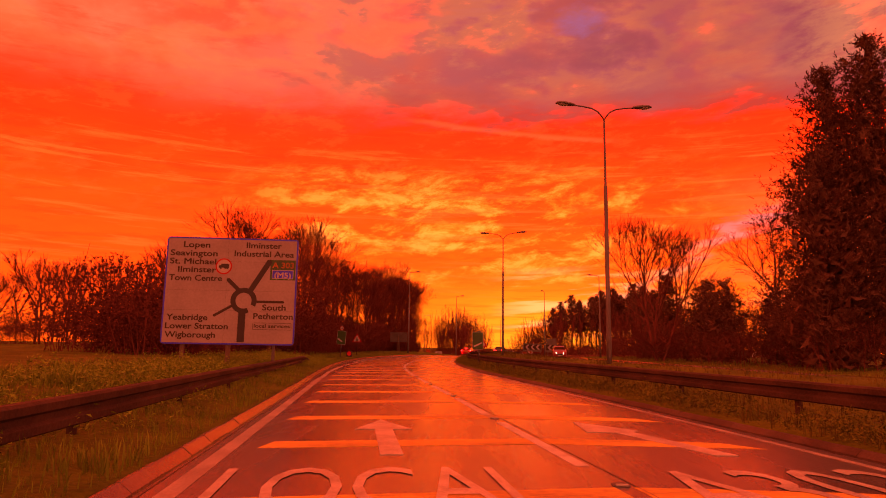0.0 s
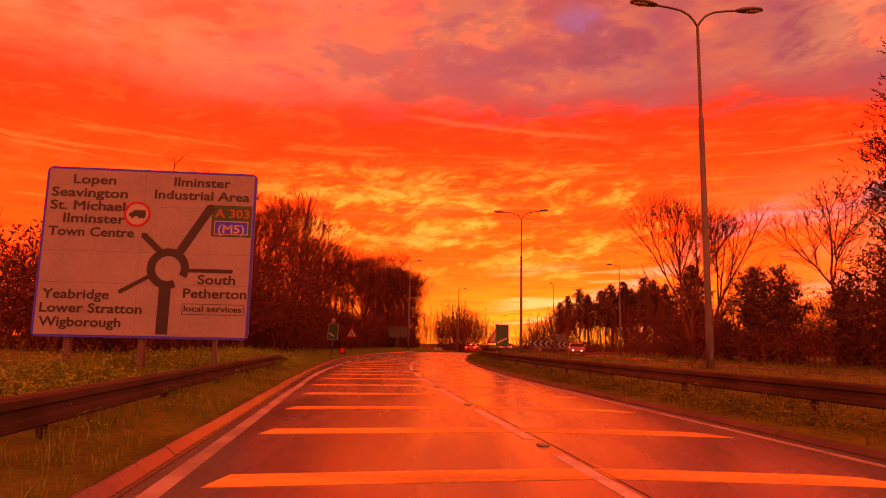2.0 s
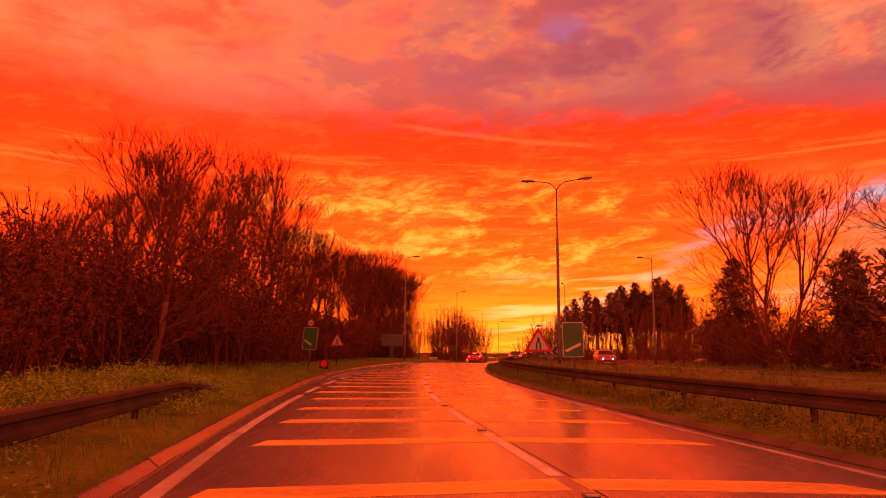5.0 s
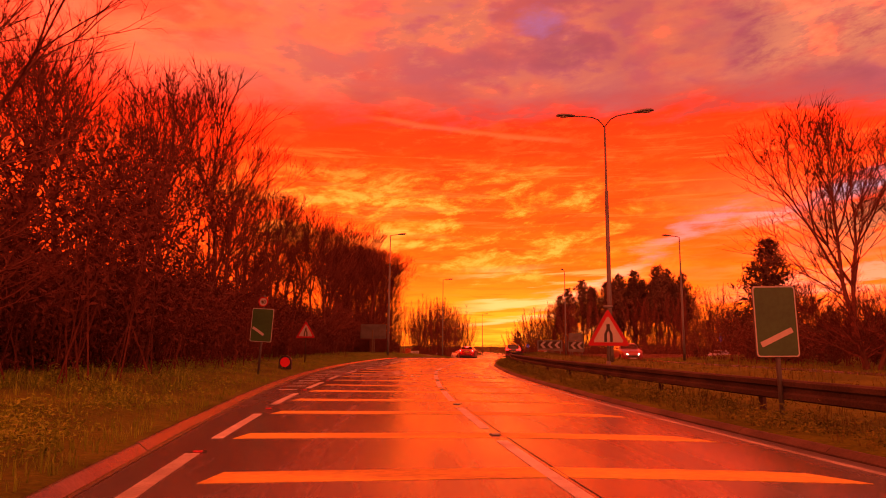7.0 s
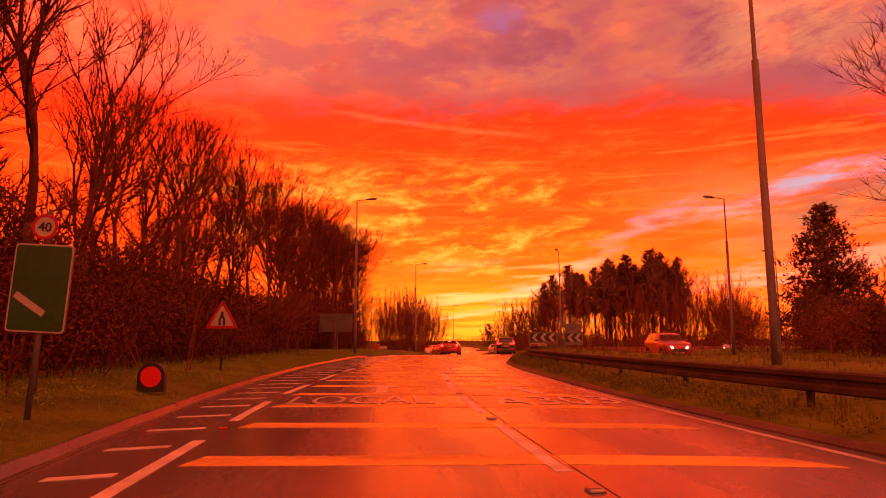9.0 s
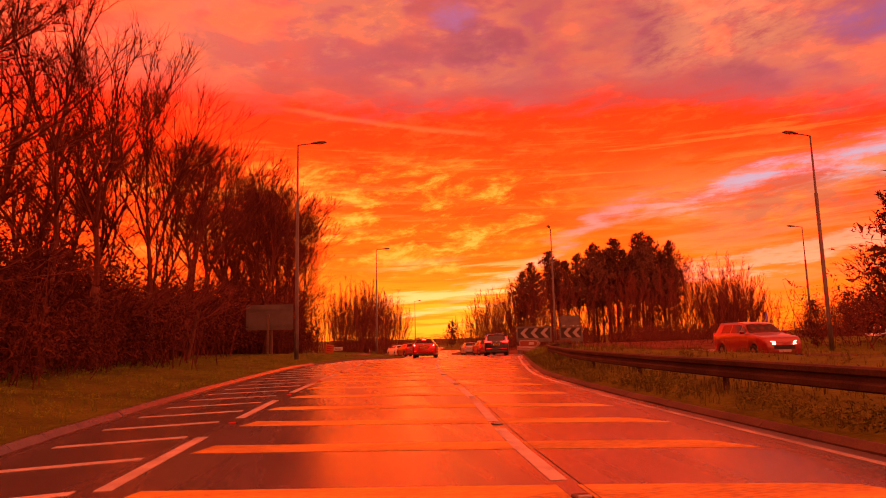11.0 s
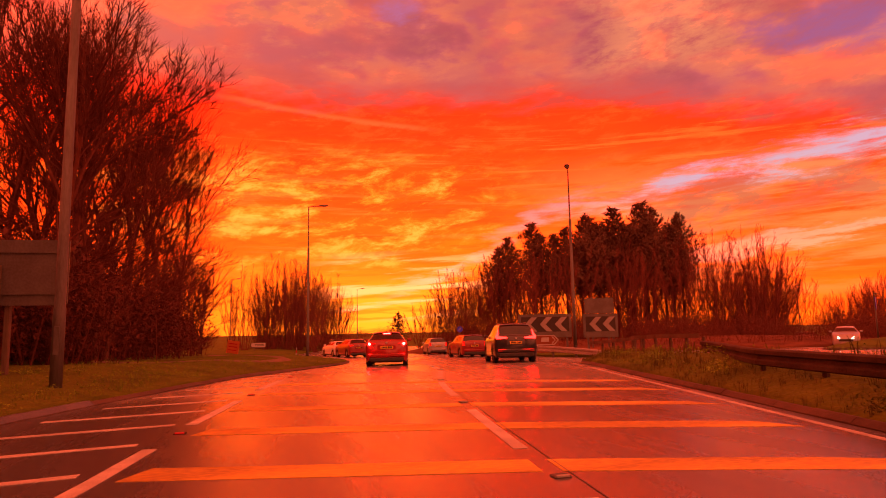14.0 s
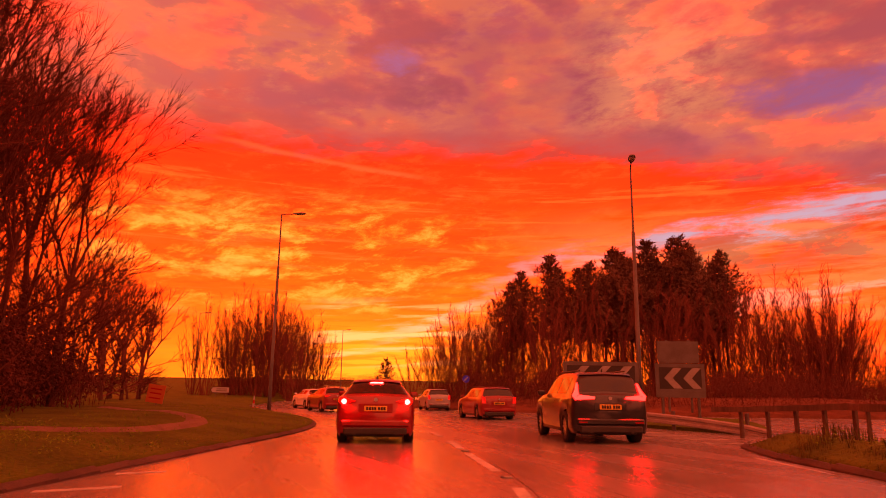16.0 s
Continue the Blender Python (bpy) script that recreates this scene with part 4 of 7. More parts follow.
def bare_tree(seed, height, fork=0.4, trunk=0.25, depth=7, stems=1, thick=1.0, droop=0.0, twigs=4):
    """A leafless tree that forks again and again: trunks, and a crown of boughs and fine twigs. fork: half angle of a fork."""
    rng = random.Random(seed)
    trunks, CV, CF = [], [], []

    def rnd():
        return Vector((rng.gauss(0, 1), rng.gauss(0, 1), rng.gauss(0, 1)))

    def grow(p, d, length, r, n):
        mid = p + d * length * 0.5
        d = (d + rnd() * 0.05 + Vector((0, 0, 0.04))).normalized()
        q = mid + d * length * 0.5
        sides = 5 if n > depth - 3 else 3
        stick(CV, CF, p, mid, r * thick, r * 0.87 * thick, sides)
        stick(CV, CF, mid, q, r * 0.87 * thick, r * 0.74 * thick, sides)
        if n < depth - 1:
            for _ in range(twigs):
                o = p.lerp(q, rng.random())
                e = (d * 0.9 + rnd() * 0.55 + Vector((0, 0, 0.2 - droop))).normalized()
                long = min(max(length, 0.5), 1.1) * rng.uniform(0.4, 0.95)
                spike(CV, CF, o, o + e * long, 0.010 * thick)
        if n == 0:
            for _ in range(3):
                e = (d + rnd() * 0.3 + Vector((0, 0, 0.1 - droop))).normalized()
                spike(CV, CF, q, q + e * max(length, 0.5) * rng.uniform(0.7, 1.3), 0.010 * thick)
            return
        for _ in range(2 if n > 2 else 0):
            lean = (d * 0.6 + rnd().normalized() * 0.75 + Vector((0, 0, 0.28 - 0.3 * droop))).normalized()
            grow(p.lerp(q, rng.random()), lean, length * rng.uniform(0.5, 0.75), max(r * 0.36, 0.007), n - 3)
        side = d.cross(rnd()).normalized()
        kids = 3 if rng.random() < (0.75 if n == depth else 0.35) else 2
        for k in range(kids):
            turn = 6.283 * k / kids + rng.uniform(-0.5, 0.5)
            off = math.cos(turn) * side + math.sin(turn) * d.cross(side)
            lean = fork * (rng.uniform(0.25, 0.6) if k == 0 else rng.uniform(0.8, 1.35))
            way = (d * math.cos(lean) + off * math.sin(lean) + Vector((0, 0, 0.08 - 0.12 * droop))).normalized()
            grow(q, way, length * rng.uniform(0.7, 0.88), max(r * (0.74 if k == 0 else 0.62), 0.007), n - 1)

    for s in range(stems):
        p = Vector((0, 0, -0.3))
        d = Vector((0, 0, 1))
        if stems > 1:
            a = 6.283 * s / stems + rng.uniform(-0.5, 0.5)
            p += Vector((math.cos(a), math.sin(a), 0)) * 0.4
            d = Vector((0.2 * math.cos(a), 0.2 * math.sin(a), 1)).normalized()
        r0 = height * (0.014 if stems == 1 else 0.009)
        top = height * trunk * rng.uniform(0.85, 1.15)
        line, radii = [p], [r0 * 1.3]
        for i in range(8):
            d = (d + Vector((rng.gauss(0, 0.03), rng.gauss(0, 0.03), 0.03))).normalized()
            p = p + d * (top + 0.3) / 8
            line.append(p)
            radii.append(r0 * (1 - 0.25 * (i + 1) / 8))
            if i > 1:
                a = rng.uniform(0, 6.283)
                grow(p, Vector((math.cos(a), math.sin(a), 0.55)).normalized(), height * rng.uniform(0.07, 0.12), r0 * 0.25, depth - 3)
        trunks.append(tube(line, radii, 8))
        grow(p, d, (height - top) / 3.6, r0 * 0.72, depth)
    rise = height / max(v.z for v in CV)
    for v in CV:
        v.z *= rise
    return [([Vector((v.x, v.y, v.z * rise if v.z > 0 else v.z)) for v in tv], tf) for tv, tf in trunks], (CV, CF)


def make_tree(kind, seed, label, category="tree", mat=None, **kw):
    trunks, (cv, cf) = bare_tree(seed, **kw)
    t = empty(kind, label, category, "woodland trees")
    for tv, tf in trunks:
        obj("trunk", tv, tf, BARK, t, smooth=True)
    tagged(obj("crown", cv, cf, mat or TWIG, t), kind="stuff")
    return t


def leaf_at(V, F, p, size, rng, flat=0.0):
    a = Vector((rng.uniform(-1, 1), rng.uniform(-1, 1), rng.uniform(-1, 1) * (1 - flat))).normalized()
    b = a.cross(Vector((rng.uniform(-1, 1), rng.uniform(-1, 1), rng.uniform(-1, 1)))).normalized()
    n = len(V)
    V += [p - a * size * 0.5, p + b * size * 0.34, p + a * size * 0.6]
    F.append((n, n + 1, n + 2))


def coppice(seed, height, width, stems=9, wood=0.055, shoot=0.011):
    """A leafless coppice: many straight stems from one stool that fan a little, with shoots that rise beside them."""
    rng = random.Random(seed)
    V, F = [], []
    for k in range(stems):
        a, q = 2.4 * k + rng.uniform(-0.4, 0.4), math.sqrt((k + 0.5) / stems)
        way = Vector((math.cos(a), math.sin(a), 0))
        top = height * (1.0 - 0.42 * q * q) * rng.uniform(0.92, 1.04)
        p = way * 0.5 * q + Vector((0, 0, -0.3))
        for i in range(8):
            f = (i + 1) / 8
            n = way * (0.5 * q + width * q * f**0.95) + Vector((rng.uniform(-0.14, 0.14), rng.uniform(-0.14, 0.14), top * f))
            stick(V, F, p, n, wood * (1 - 0.85 * i / 8), wood * (1 - 0.85 * f), 4)
            up = (n - p).normalized()
            for _ in range(1 if i < 3 else 7):
                o = p.lerp(n, rng.random())
                e = (up + Vector((rng.gauss(0, 1), rng.gauss(0, 1), 0.25)) * 0.36).normalized()
                long = height * rng.uniform(0.06, 0.14) * (1.25 - 0.6 * f)
                tip = o + e * long
                spike(V, F, o, tip, shoot * 1.3)
                for _ in range(5):
                    c = o.lerp(tip, rng.uniform(0.1, 0.9))
                    g = (e + Vector((rng.gauss(0, 1), rng.gauss(0, 1), 0.3 + rng.gauss(0, 0.5))) * 0.34).normalized()
                    spike(V, F, c, c + g * long * rng.uniform(0.3, 0.7), shoot)
            p = n
    return V, F


def make_coppice(seed, label, height, width, **kw):
    t = empty("coppice_tree", label, "tree", "woodland trees")
    tagged(obj("crown", *coppice(seed, height, width, **kw), DARK_TWIG, t), kind="stuff")
    return t


def conifer(name, label, seed, height, radius, bare=0.12, shape="cone", sprays=12, size=0.34, m=None, mat=None, core=0.55, per=11):
    """An evergreen: trunk, rising boughs, feathery sprays along them, and a dark dense heart."""
    rng = random.Random(seed)
    TV, TF, CV, CF = [], [], [], []
    t = empty(name, label, "tree", "evergreens", m)
    pts = [Vector((0.006 * height * math.sin(k * 1.7 + seed) * (k / 9), 0.006 * height * math.cos(k * 2.1) * (k / 9), -0.3 + (height + 0.2) * k / 9)) for k in range(10)]
    tv, tf = tube(pts, [height * 0.014 * (1 - k / 9.4) + 0.01 for k in range(10)], 8)
    obj("trunk", tv, tf, BARK, t, smooth=True)
    lean, tip = {"cone": (0.8, 0.3), "column": (0.65, 0.8), "pine": (0.9, 0.75)}[shape]
    boughs = int(height * (1 - bare) * per)
    for i in range(boughs):
        f = bare + (1 - bare) * (i + rng.random()) / boughs
        k = min(int(f * 9), 8)
        p = pts[k].lerp(pts[k + 1], f * 9 - k)
        g = (f - bare) / (1 - bare)
        a = rng.uniform(0, 2 * math.pi)
        full = {"cone": (1 - g), "column": min(1.0, (1 - g) * 1.9), "pine": min(1.0, (1 - g) * 1.12) * min(1.0, 0.5 + 2.2 * g)}[shape] ** lean
        lobe = 0.84 + 0.2 * math.sin(2 * a + 7 * f + seed) * math.sin(3.1 * a - 11 * f + seed)
        out = radius * full * lobe * (rng.uniform(0.6, 1.12) if rng.random() < 0.85 else 1.3) + 0.25
        d = Vector((math.cos(a), math.sin(a), tip * rng.uniform(0.35, 1.2))).normalized()
        q = p + d * out
        stick(TV, TF, p, q, 0.015 + 0.008 * out, 0.006, 3)
        for _ in range(max(3, int(sprays * (0.25 + 0.75 * out / radius)))):
            s = 0.3 + 0.7 * math.sqrt(rng.random())
            o = p.lerp(q, s) + Vector((rng.gauss(0, 1), rng.gauss(0, 1), rng.gauss(0, 1))) * 0.1 * out
            e = (d * 0.8 + Vector((rng.gauss(0, 0.6), rng.gauss(0, 0.6), 0.35 + rng.gauss(0, 0.45)))).normalized()
            long = size * rng.uniform(1.6, 3.4) * (0.5 + 0.5 * full)
            for n in range(6):
                c = o + e * long * (n + rng.random()) / 6
                g2 = (e * 0.7 + Vector((rng.gauss(0, 0.6), rng.gauss(0, 0.6), rng.gauss(0.1, 0.6)))).normalized()
                spike(CV, CF, c, c + g2 * size * rng.uniform(0.7, 1.5), size * 0.2)
        for _ in range(5 if core else 0):
            c = p.lerp(q, rng.uniform(0.05, core)) + Vector((rng.gauss(0, 1), rng.gauss(0, 1), rng.gauss(0, 1))) * 0.12 * out
            leaf_at(CV, CF, c, min(0.9, 0.25 + 0.2 * out) * rng.uniform(0.7, 1.3), rng)
    tagged(obj("bough_frame", TV, TF, BARK, t), kind="stuff")
    tagged(obj("crown", CV, CF, mat or NEEDLE, t), kind="stuff")
    return t


def bush(name, label, seed, w, d, h, count=2600, size=0.26, mat=None, m=None, twigs=90):
    """A thicket: thin stems and many small leaves in an uneven mound."""
    rng = random.Random(seed)
    LV, LF, SV, SF = [], [], [], []
    t = empty(name, label, "bush", "undergrowth", m)
    lobes = [(rng.uniform(-0.4, 0.4) * w, rng.uniform(-0.4, 0.4) * d, rng.uniform(0.25, 0.75) * h, rng.uniform(0.22, 0.4)) for _ in range(9)]
    for _ in range(count):
        x, y, z, r = rng.choice(lobes)
        v = Vector((rng.gauss(0, 1), rng.gauss(0, 1), rng.gauss(0, 1))).normalized() * rng.random() ** 0.35
        c = Vector((x + v.x * r * w, y + v.y * r * d, z + v.z * r * h))
        if c.z < 0.02:
            c.z = rng.uniform(0.02, 0.3)
        leaf_at(LV, LF, c, size * rng.uniform(0.5, 1.5), rng)
    for _ in range(twigs):
        p = Vector((rng.uniform(-0.45, 0.45) * w, rng.uniform(-0.45, 0.45) * d, -0.2))
        q = p + Vector((rng.uniform(-0.3, 0.3) * w, rng.uniform(-0.3, 0.3) * d, h * rng.uniform(0.6, 1.25)))
        mid = p.lerp(q, 0.5) + Vector((rng.uniform(-0.2, 0.2), rng.uniform(-0.2, 0.2), 0.15))
        stick(SV, SF, p, mid, 0.02, 0.014, 3)
        stick(SV, SF, mid, q, 0.014, 0.005, 3)
    tagged(obj("stem_tangle", SV, SF, TWIG, t), kind="stuff")
    tagged(obj("foliage", LV, LF, mat or BRUSH, t), kind="stuff")
    return t


def plant(kinds, spots, seed, sink=0.0):
    """Set copies of the kinds at (x, y, z, scale)."""
    rng = random.Random(seed)
    for i, (x, y, z, s) in enumerate(spots):
        k = kinds[rng.randrange(len(kinds))]
        wide = s * rng.uniform(0.9, 1.15)
        m = Matrix.LocRotScale((x, y, z - sink), Euler((0, 0, rng.uniform(0, 6.28))), (wide, wide, s))
        if not k.get("used"):
            k["used"] = 1
            k.matrix_basis = m
            continue
        base = k.scale.copy()
        k.scale = (1, 1, 1)
        copy_thing(k, m)
        k.scale = base


slim = [make_tree("bare_tree", 10 + i, "leafless tree with fanning boughs in the roadside wood", height=11.6 + 0.5 * i, fork=0.32 + 0.03 * i, trunk=0.28 + 0.04 * i, depth=6, twigs=5, thick=0.85) for i in range(3)]
slim += [make_tree("bare_tree", 33, "many-stemmed leafless coppice tree in the roadside wood", height=11.4, fork=0.32, trunk=0.24, depth=5, stems=3, twigs=4, thick=0.8)]
far_trees = [make_tree("bare_tree", 40 + i, "distant leafless tree with a rounded twiggy crown", mat=DARK_TWIG, height=11.0, fork=0.38 + 0.03 * i, trunk=0.2, depth=5, thick=1.7, twigs=6) for i in range(3)]
far_trees += [make_tree("bare_tree", 47, "distant many-stemmed leafless tree", mat=DARK_TWIG, height=10.5, fork=0.36, trunk=0.15, depth=4, stems=3, thick=1.7, twigs=6)]
back_trees = [make_tree("bare_tree", 54 + i, "leafless tree with fanning boughs deep in the roadside wood", height=12.2, fork=0.36 + 0.05 * i, trunk=0.24, depth=5, thick=1.1, twigs=5) for i in range(2)]
rng = random.Random(4)
wood_l = []
y = 46.5
while y < 124:
    for row in range(2):
        d = 5.2 + 3.6 * row + rng.uniform(-0.9, 0.9)
        if y < 52:
            d += (52 - y) * 0.5
        yy = y + rng.uniform(-1.2, 1.2)
        x = kerb_l(yy) - d if yy < 96 else kerb_l(96) - d + 0.6 + (yy - 96) * 0.02
        s = rng.uniform(0.93, 1.1) * (1.0 + 0.04 * row) * float(np.interp(yy, (44, 46, 50, 54, 58, 62, 80, 97, 103), (0.5, 0.54, 0.76, 1.0, 1.04, 1.0, 0.92, 0.98, 1.14)))
        if not (88 < yy < 101 and x > -8.4) and not (yy > 80 and rng.random() < 0.12):
            wood_l.append((x, yy, bank_l(d) + fall(yy), s))
    y += 3.2
wood_l += [(-8.0, 112.5, 0.3, 1.08), (-6.2, 117.0, 0.1, 1.08), (-7.2, 106.0, 0.3, 1.02), (-5.4, 120.5, 0.0, 1.0)]
wood_l.append((-8.9, 41.0, 0.5, 0.7))
plant(slim, [p for p in wood_l if p[1] < 60 or kerb_l(min(p[1], 96)) - p[0] < 7.2], 5)
plant(back_trees, [p for p in wood_l if p[1] >= 60 and kerb_l(min(p[1], 96)) - p[0] >= 7.2], 31)
plant(far_trees, [(rng.uniform(-15, -6), rng.uniform(126, 158), -0.6, rng.uniform(0.75, 1.0)) for _ in range(16)], 21)
far_l = [(rng.uniform(-62, -26), rng.uniform(62, 84), 0.6, rng.uniform(0.85, 1.15)) for _ in range(22)]
plant(far_trees, far_l, 6)
far_c = []
for row in range(4):
    for k in range(8):
        yy = 175 + 7.5 * row + rng.uniform(-3, 3)
        far_c.append((-5.2 + 1.7 * k + rng.uniform(-0.8, 0.8) + (yy - 178) * 0.25, yy, -1.2, rng.uniform(0.92, 1.06) * (1.02 - 0.28 * (abs(k - 3.5) / 3.5) ** 2)))
clump = [make_coppice(160 + i, "slender many-stemmed leafless tree in a far clump", 13.6, 3.0 + 0.3 * i, stems=14) for i in range(3)]
plant(clump, far_c, 7)
brush = [bush("thicket", "dark bramble and ivy thicket under the trees", 50 + i, 4.2, 3.6, 2.7, 3900, 0.115, twigs=26) for i in range(3)]
big = bush("ivy_thicket", "tall rounded ivy-clad thicket at the edge of the wood", 58, 8.6, 7.0, 6.6, 15000, 0.16, mat=BRUSH, twigs=60)
big.matrix_basis = Matrix.Translation((-11.4, 46.6, 0.4))
big = bush("ivy_thicket", "low spreading ivy-clad thicket behind the big sign", 59, 9.0, 6.0, 4.6, 11000, 0.15, mat=BRUSH, twigs=60)
big.matrix_basis = Matrix.Translation((-13.2, 41.0, 0.4))
far_brush = [bush("thicket", "distant dark bramble thicket below the trees", 60 + i, 4.2, 3.6, 2.7, 2500, 0.085, mat=IVY, twigs=9) for i in range(2)]
spots = []
y = 34.0
while y < 124:
    for row in range(3):
        d = (4.3 + 2.6 * row if y > 50 else 6.8 + 2.4 * row) + rng.uniform(-0.5, 0.5)
        x = kerb_l(y) - d if y < 96 else kerb_l(96) - d + 1.0
        if not (88 < y < 101 and x > -9.0):
            spots.append((x, y + rng.uniform(-0.8, 0.8), bank_l(d) + fall(y), rng.uniform(0.7, 1.08) * (1 + 0.46 * row)))
    y += 2.9
plant(brush, spots, 8)
deep = [(kerb_l(min(y, 96)) - rng.uniform(12.5, 17.0), y, 0.5 + fall(y), rng.uniform(1.6, 2.2)) for y in [46 + 2.9 * k for k in range(27)]]
deep += [(rng.uniform(-24, -12.5), rng.uniform(92, 132), 0.2, rng.uniform(1.7, 2.3)) for _ in range(16)]
plant(far_brush, deep, 28)
plant(far_trees, [(kerb_l(min(y, 96)) - rng.uniform(11.5, 16.0), y, 0.5 + fall(y), rng.uniform(0.8, 1.0)) for y in [52 + 6.5 * k for k in range(8)]], 29)
spots = [(rng.uniform(-26, -11), rng.uniform(40, 58), 0.5, rng.uniform(1.2, 1.8)) for _ in range(18)]
spots += [(rng.uniform(-62, -24), rng.uniform(58, 70), 0.5, rng.uniform(1.2, 1.8)) for _ in range(16)]
spots += [(rng.uniform(-40, 6), rng.uniform(173, 188), -1.3, rng.uniform(0.9, 1.5)) for _ in range(24)]
spots += [(rng.uniform(8, 34), rng.uniform(225, 300), -1.4, rng.uniform(1.0, 1.6)) for _ in range(12)]
plant(far_brush, spots, 18)

# evergreens and trees beyond the far carriageway
conifer("cypress_tree", "huge dark cypress towering beyond the far carriageway", 3, 21.9, 4.8, 0.02, "column", 15, 0.2, Matrix.Translation((30.6, 41.0, 0.3)), per=20)
conifer("cypress_tree", "tall dark cypress with feathery shoots in the roadside belt", 4, 20.0, 4.0, 0.02, "column", 14, 0.2, Matrix.Translation((28.0, 41.8, 0.3)), per=18)
conifer("cypress_tree", "lower cypress with feathery shoots at the front of the belt", 6, 13.6, 4.2, 0.02, "column", 15, 0.2, Matrix.Translation((26.2, 40.2, 0.3)), per=20)
conifer("cypress_tree", "broad dark cypress in the roadside belt", 7, 18.5, 5.2, 0.02, "column", 12, 0.24, Matrix.Translation((34.8, 44.0, 0.3)), per=16)
conifer("cypress_tree", "dark pointed conifer rising out of a hedge", 5, 11.6, 5.4, 0.02, "cone", 16, 0.24, Matrix.Translation((32.8, 93.0, 0.3)), per=26, core=0.85)
make_tree("bare_tree", 71, "broad leafless ash tree standing alone beyond the road", mat=DARK_TWIG, height=15.4, fork=0.33, trunk=0.12, depth=6, stems=3, thick=1.5, twigs=6).matrix_basis = Matrix.Translation((23.5, 66.2, 0.3))
make_tree("birch_tree", 72, "leafless birch with fine hanging twigs", mat=DARK_TWIG, height=16.6, fork=0.4, trunk=0.3, depth=6, droop=0.3, thick=1.0, twigs=9).matrix_basis = Matrix.Translation((35.4, 64.2, 0.3))
hedge = [conifer("evergreen_tree", "dark evergreen tree in the belt beyond the far carriageway", 80 + i, 7.5 + i, 3.0, 0.03, "column", 9, 0.19) for i in range(3)]
spots = []
for k in range(27):
    y = 44 + 1.9 * k + rng.uniform(-1, 1)
    spots.append((opp_r(min(y, 92)) + 6.0 + rng.uniform(-1.5, 4.5), y, 0.3, rng.uniform(0.78, 1.05) * (0.78 if y < 57 else 1.0 if y < 65 else 0.45)))
plant(hedge, spots, 9)
spots = [(opp_r(min(y, 92)) + 3.8 + rng.uniform(-1.0, 2.0), y, 0.25, rng.uniform(0.9, 1.4)) for y in [20 + 2.7 * k for k in range(28)]]
spots += [(rng.uniform(27, 46), rng.uniform(80, 93), 0.3, rng.uniform(1.2, 2.0)) for _ in range(16)]
plant(far_brush, spots, 10)

plant(far_trees, [(rng.uniform(36, 62), rng.uniform(84, 104), 0.0, rng.uniform(0.6, 0.85)) for _ in range(9)], 33)

# wood on the roundabout
pines = [conifer("pine_tree", "tall dark pine with a bare trunk on the roundabout", 90 + i, 15.5, 4.3 if i != 1 else 3.5, 0.42, "pine", 13, 0.27, per=16, core=0.45) for i in range(3)]
spots = [(29.5, 153.4, -0.6, 0.93), (27.4, 156, -0.6, 0.84), (32, 157, -0.5, 0.86), (36.5, 153, -0.3, 0.98), (38.5, 150, -0.2, 1.0), (40, 156, -0.2, 0.95), (43.7, 152.4, -0.1, 1.08), (46, 154, -0.1, 1.05), (48, 151, -0.2, 0.98), (34, 148, -0.3, 0.88), (42, 148, -0.2, 0.92), (49.6, 157, -0.3, 0.9), (25.2, 153.5, -0.5, 0.72), (34.3, 154.5, -0.4, 0.9), (45, 148.5, -0.2, 0.86), (38, 158, -0.3, 0.85), (47.5, 158, -0.2, 1.0), (30.8, 150, -0.4, 0.8), (36, 149.5, -0.3, 0.86), (40.6, 151.5, -0.2, 0.9), (44.6, 156.5, -0.2, 0.96), (49, 154.5, -0.2, 0.84), (41.5, 160, -0.2, 0.98)]
plant(pines, spots, 11)
island_trees = [make_coppice(140 + i, "leafless tree with many thin upright stems in the roundabout wood", 11.5, 3.2 + 0.5 * i, stems=9 + i) for i in range(3)]
spots = []
for k in range(58):
    a, r = rng.uniform(0, 2 * math.pi), 28 * math.sqrt(rng.random())
    x, y = 38.5 + r * 0.8 * math.cos(a), 154.0 + r * 0.55 * math.sin(a)
    edge = abs(x - 38) / 24
    spots.append((x, y, fall(y) + 0.8, rng.uniform(0.85, 1.05) * (1.0 - 0.3 * edge**2)))
spots += [(50.5 + 1.3 * k + rng.uniform(-0.5, 0.5), rng.uniform(141, 152), -0.6, rng.uniform(0.95, 1.08) * (1.12 - 0.075 * k)) for k in list(range(7)) * 3]
spots += [(16.5 + 1.2 * k + rng.uniform(-0.5, 0.5), rng.uniform(147, 158), -0.8, rng.uniform(0.9, 1.05) * (0.5 + 0.06 * k)) for k in list(range(9)) * 2]
plant(island_trees, spots, 12)
spots = [(37 + 23 * math.cos(a) * q, 152 + 15 * math.sin(a) * q, -0.4, rng.uniform(0.9, 1.3)) for a, q in [(rng.uniform(3.0, 6.4), rng.uniform(0.75, 1.05)) for _ in range(34)]]
for k in range(32):
    a, r = 3.25 + 2.2 * k / 32, rng.uniform(27.5, 29.5)
    spots.append((RING[0] + 0.82 * r * math.cos(a), RING[1] + r * math.sin(a), fall(RING[1] + r * math.sin(a)) + 0.35, rng.uniform(0.6, 1.0)))
for k in range(22):
    a, r = rng.uniform(0, 2 * math.pi), 26 * math.sqrt(rng.random())
    spots.append((37 + r * 0.86 * math.cos(a), 152 + r * 0.5 * math.sin(a), -0.2, rng.uniform(1.0, 1.5)))
plant(far_brush, spots, 13)
spots = []
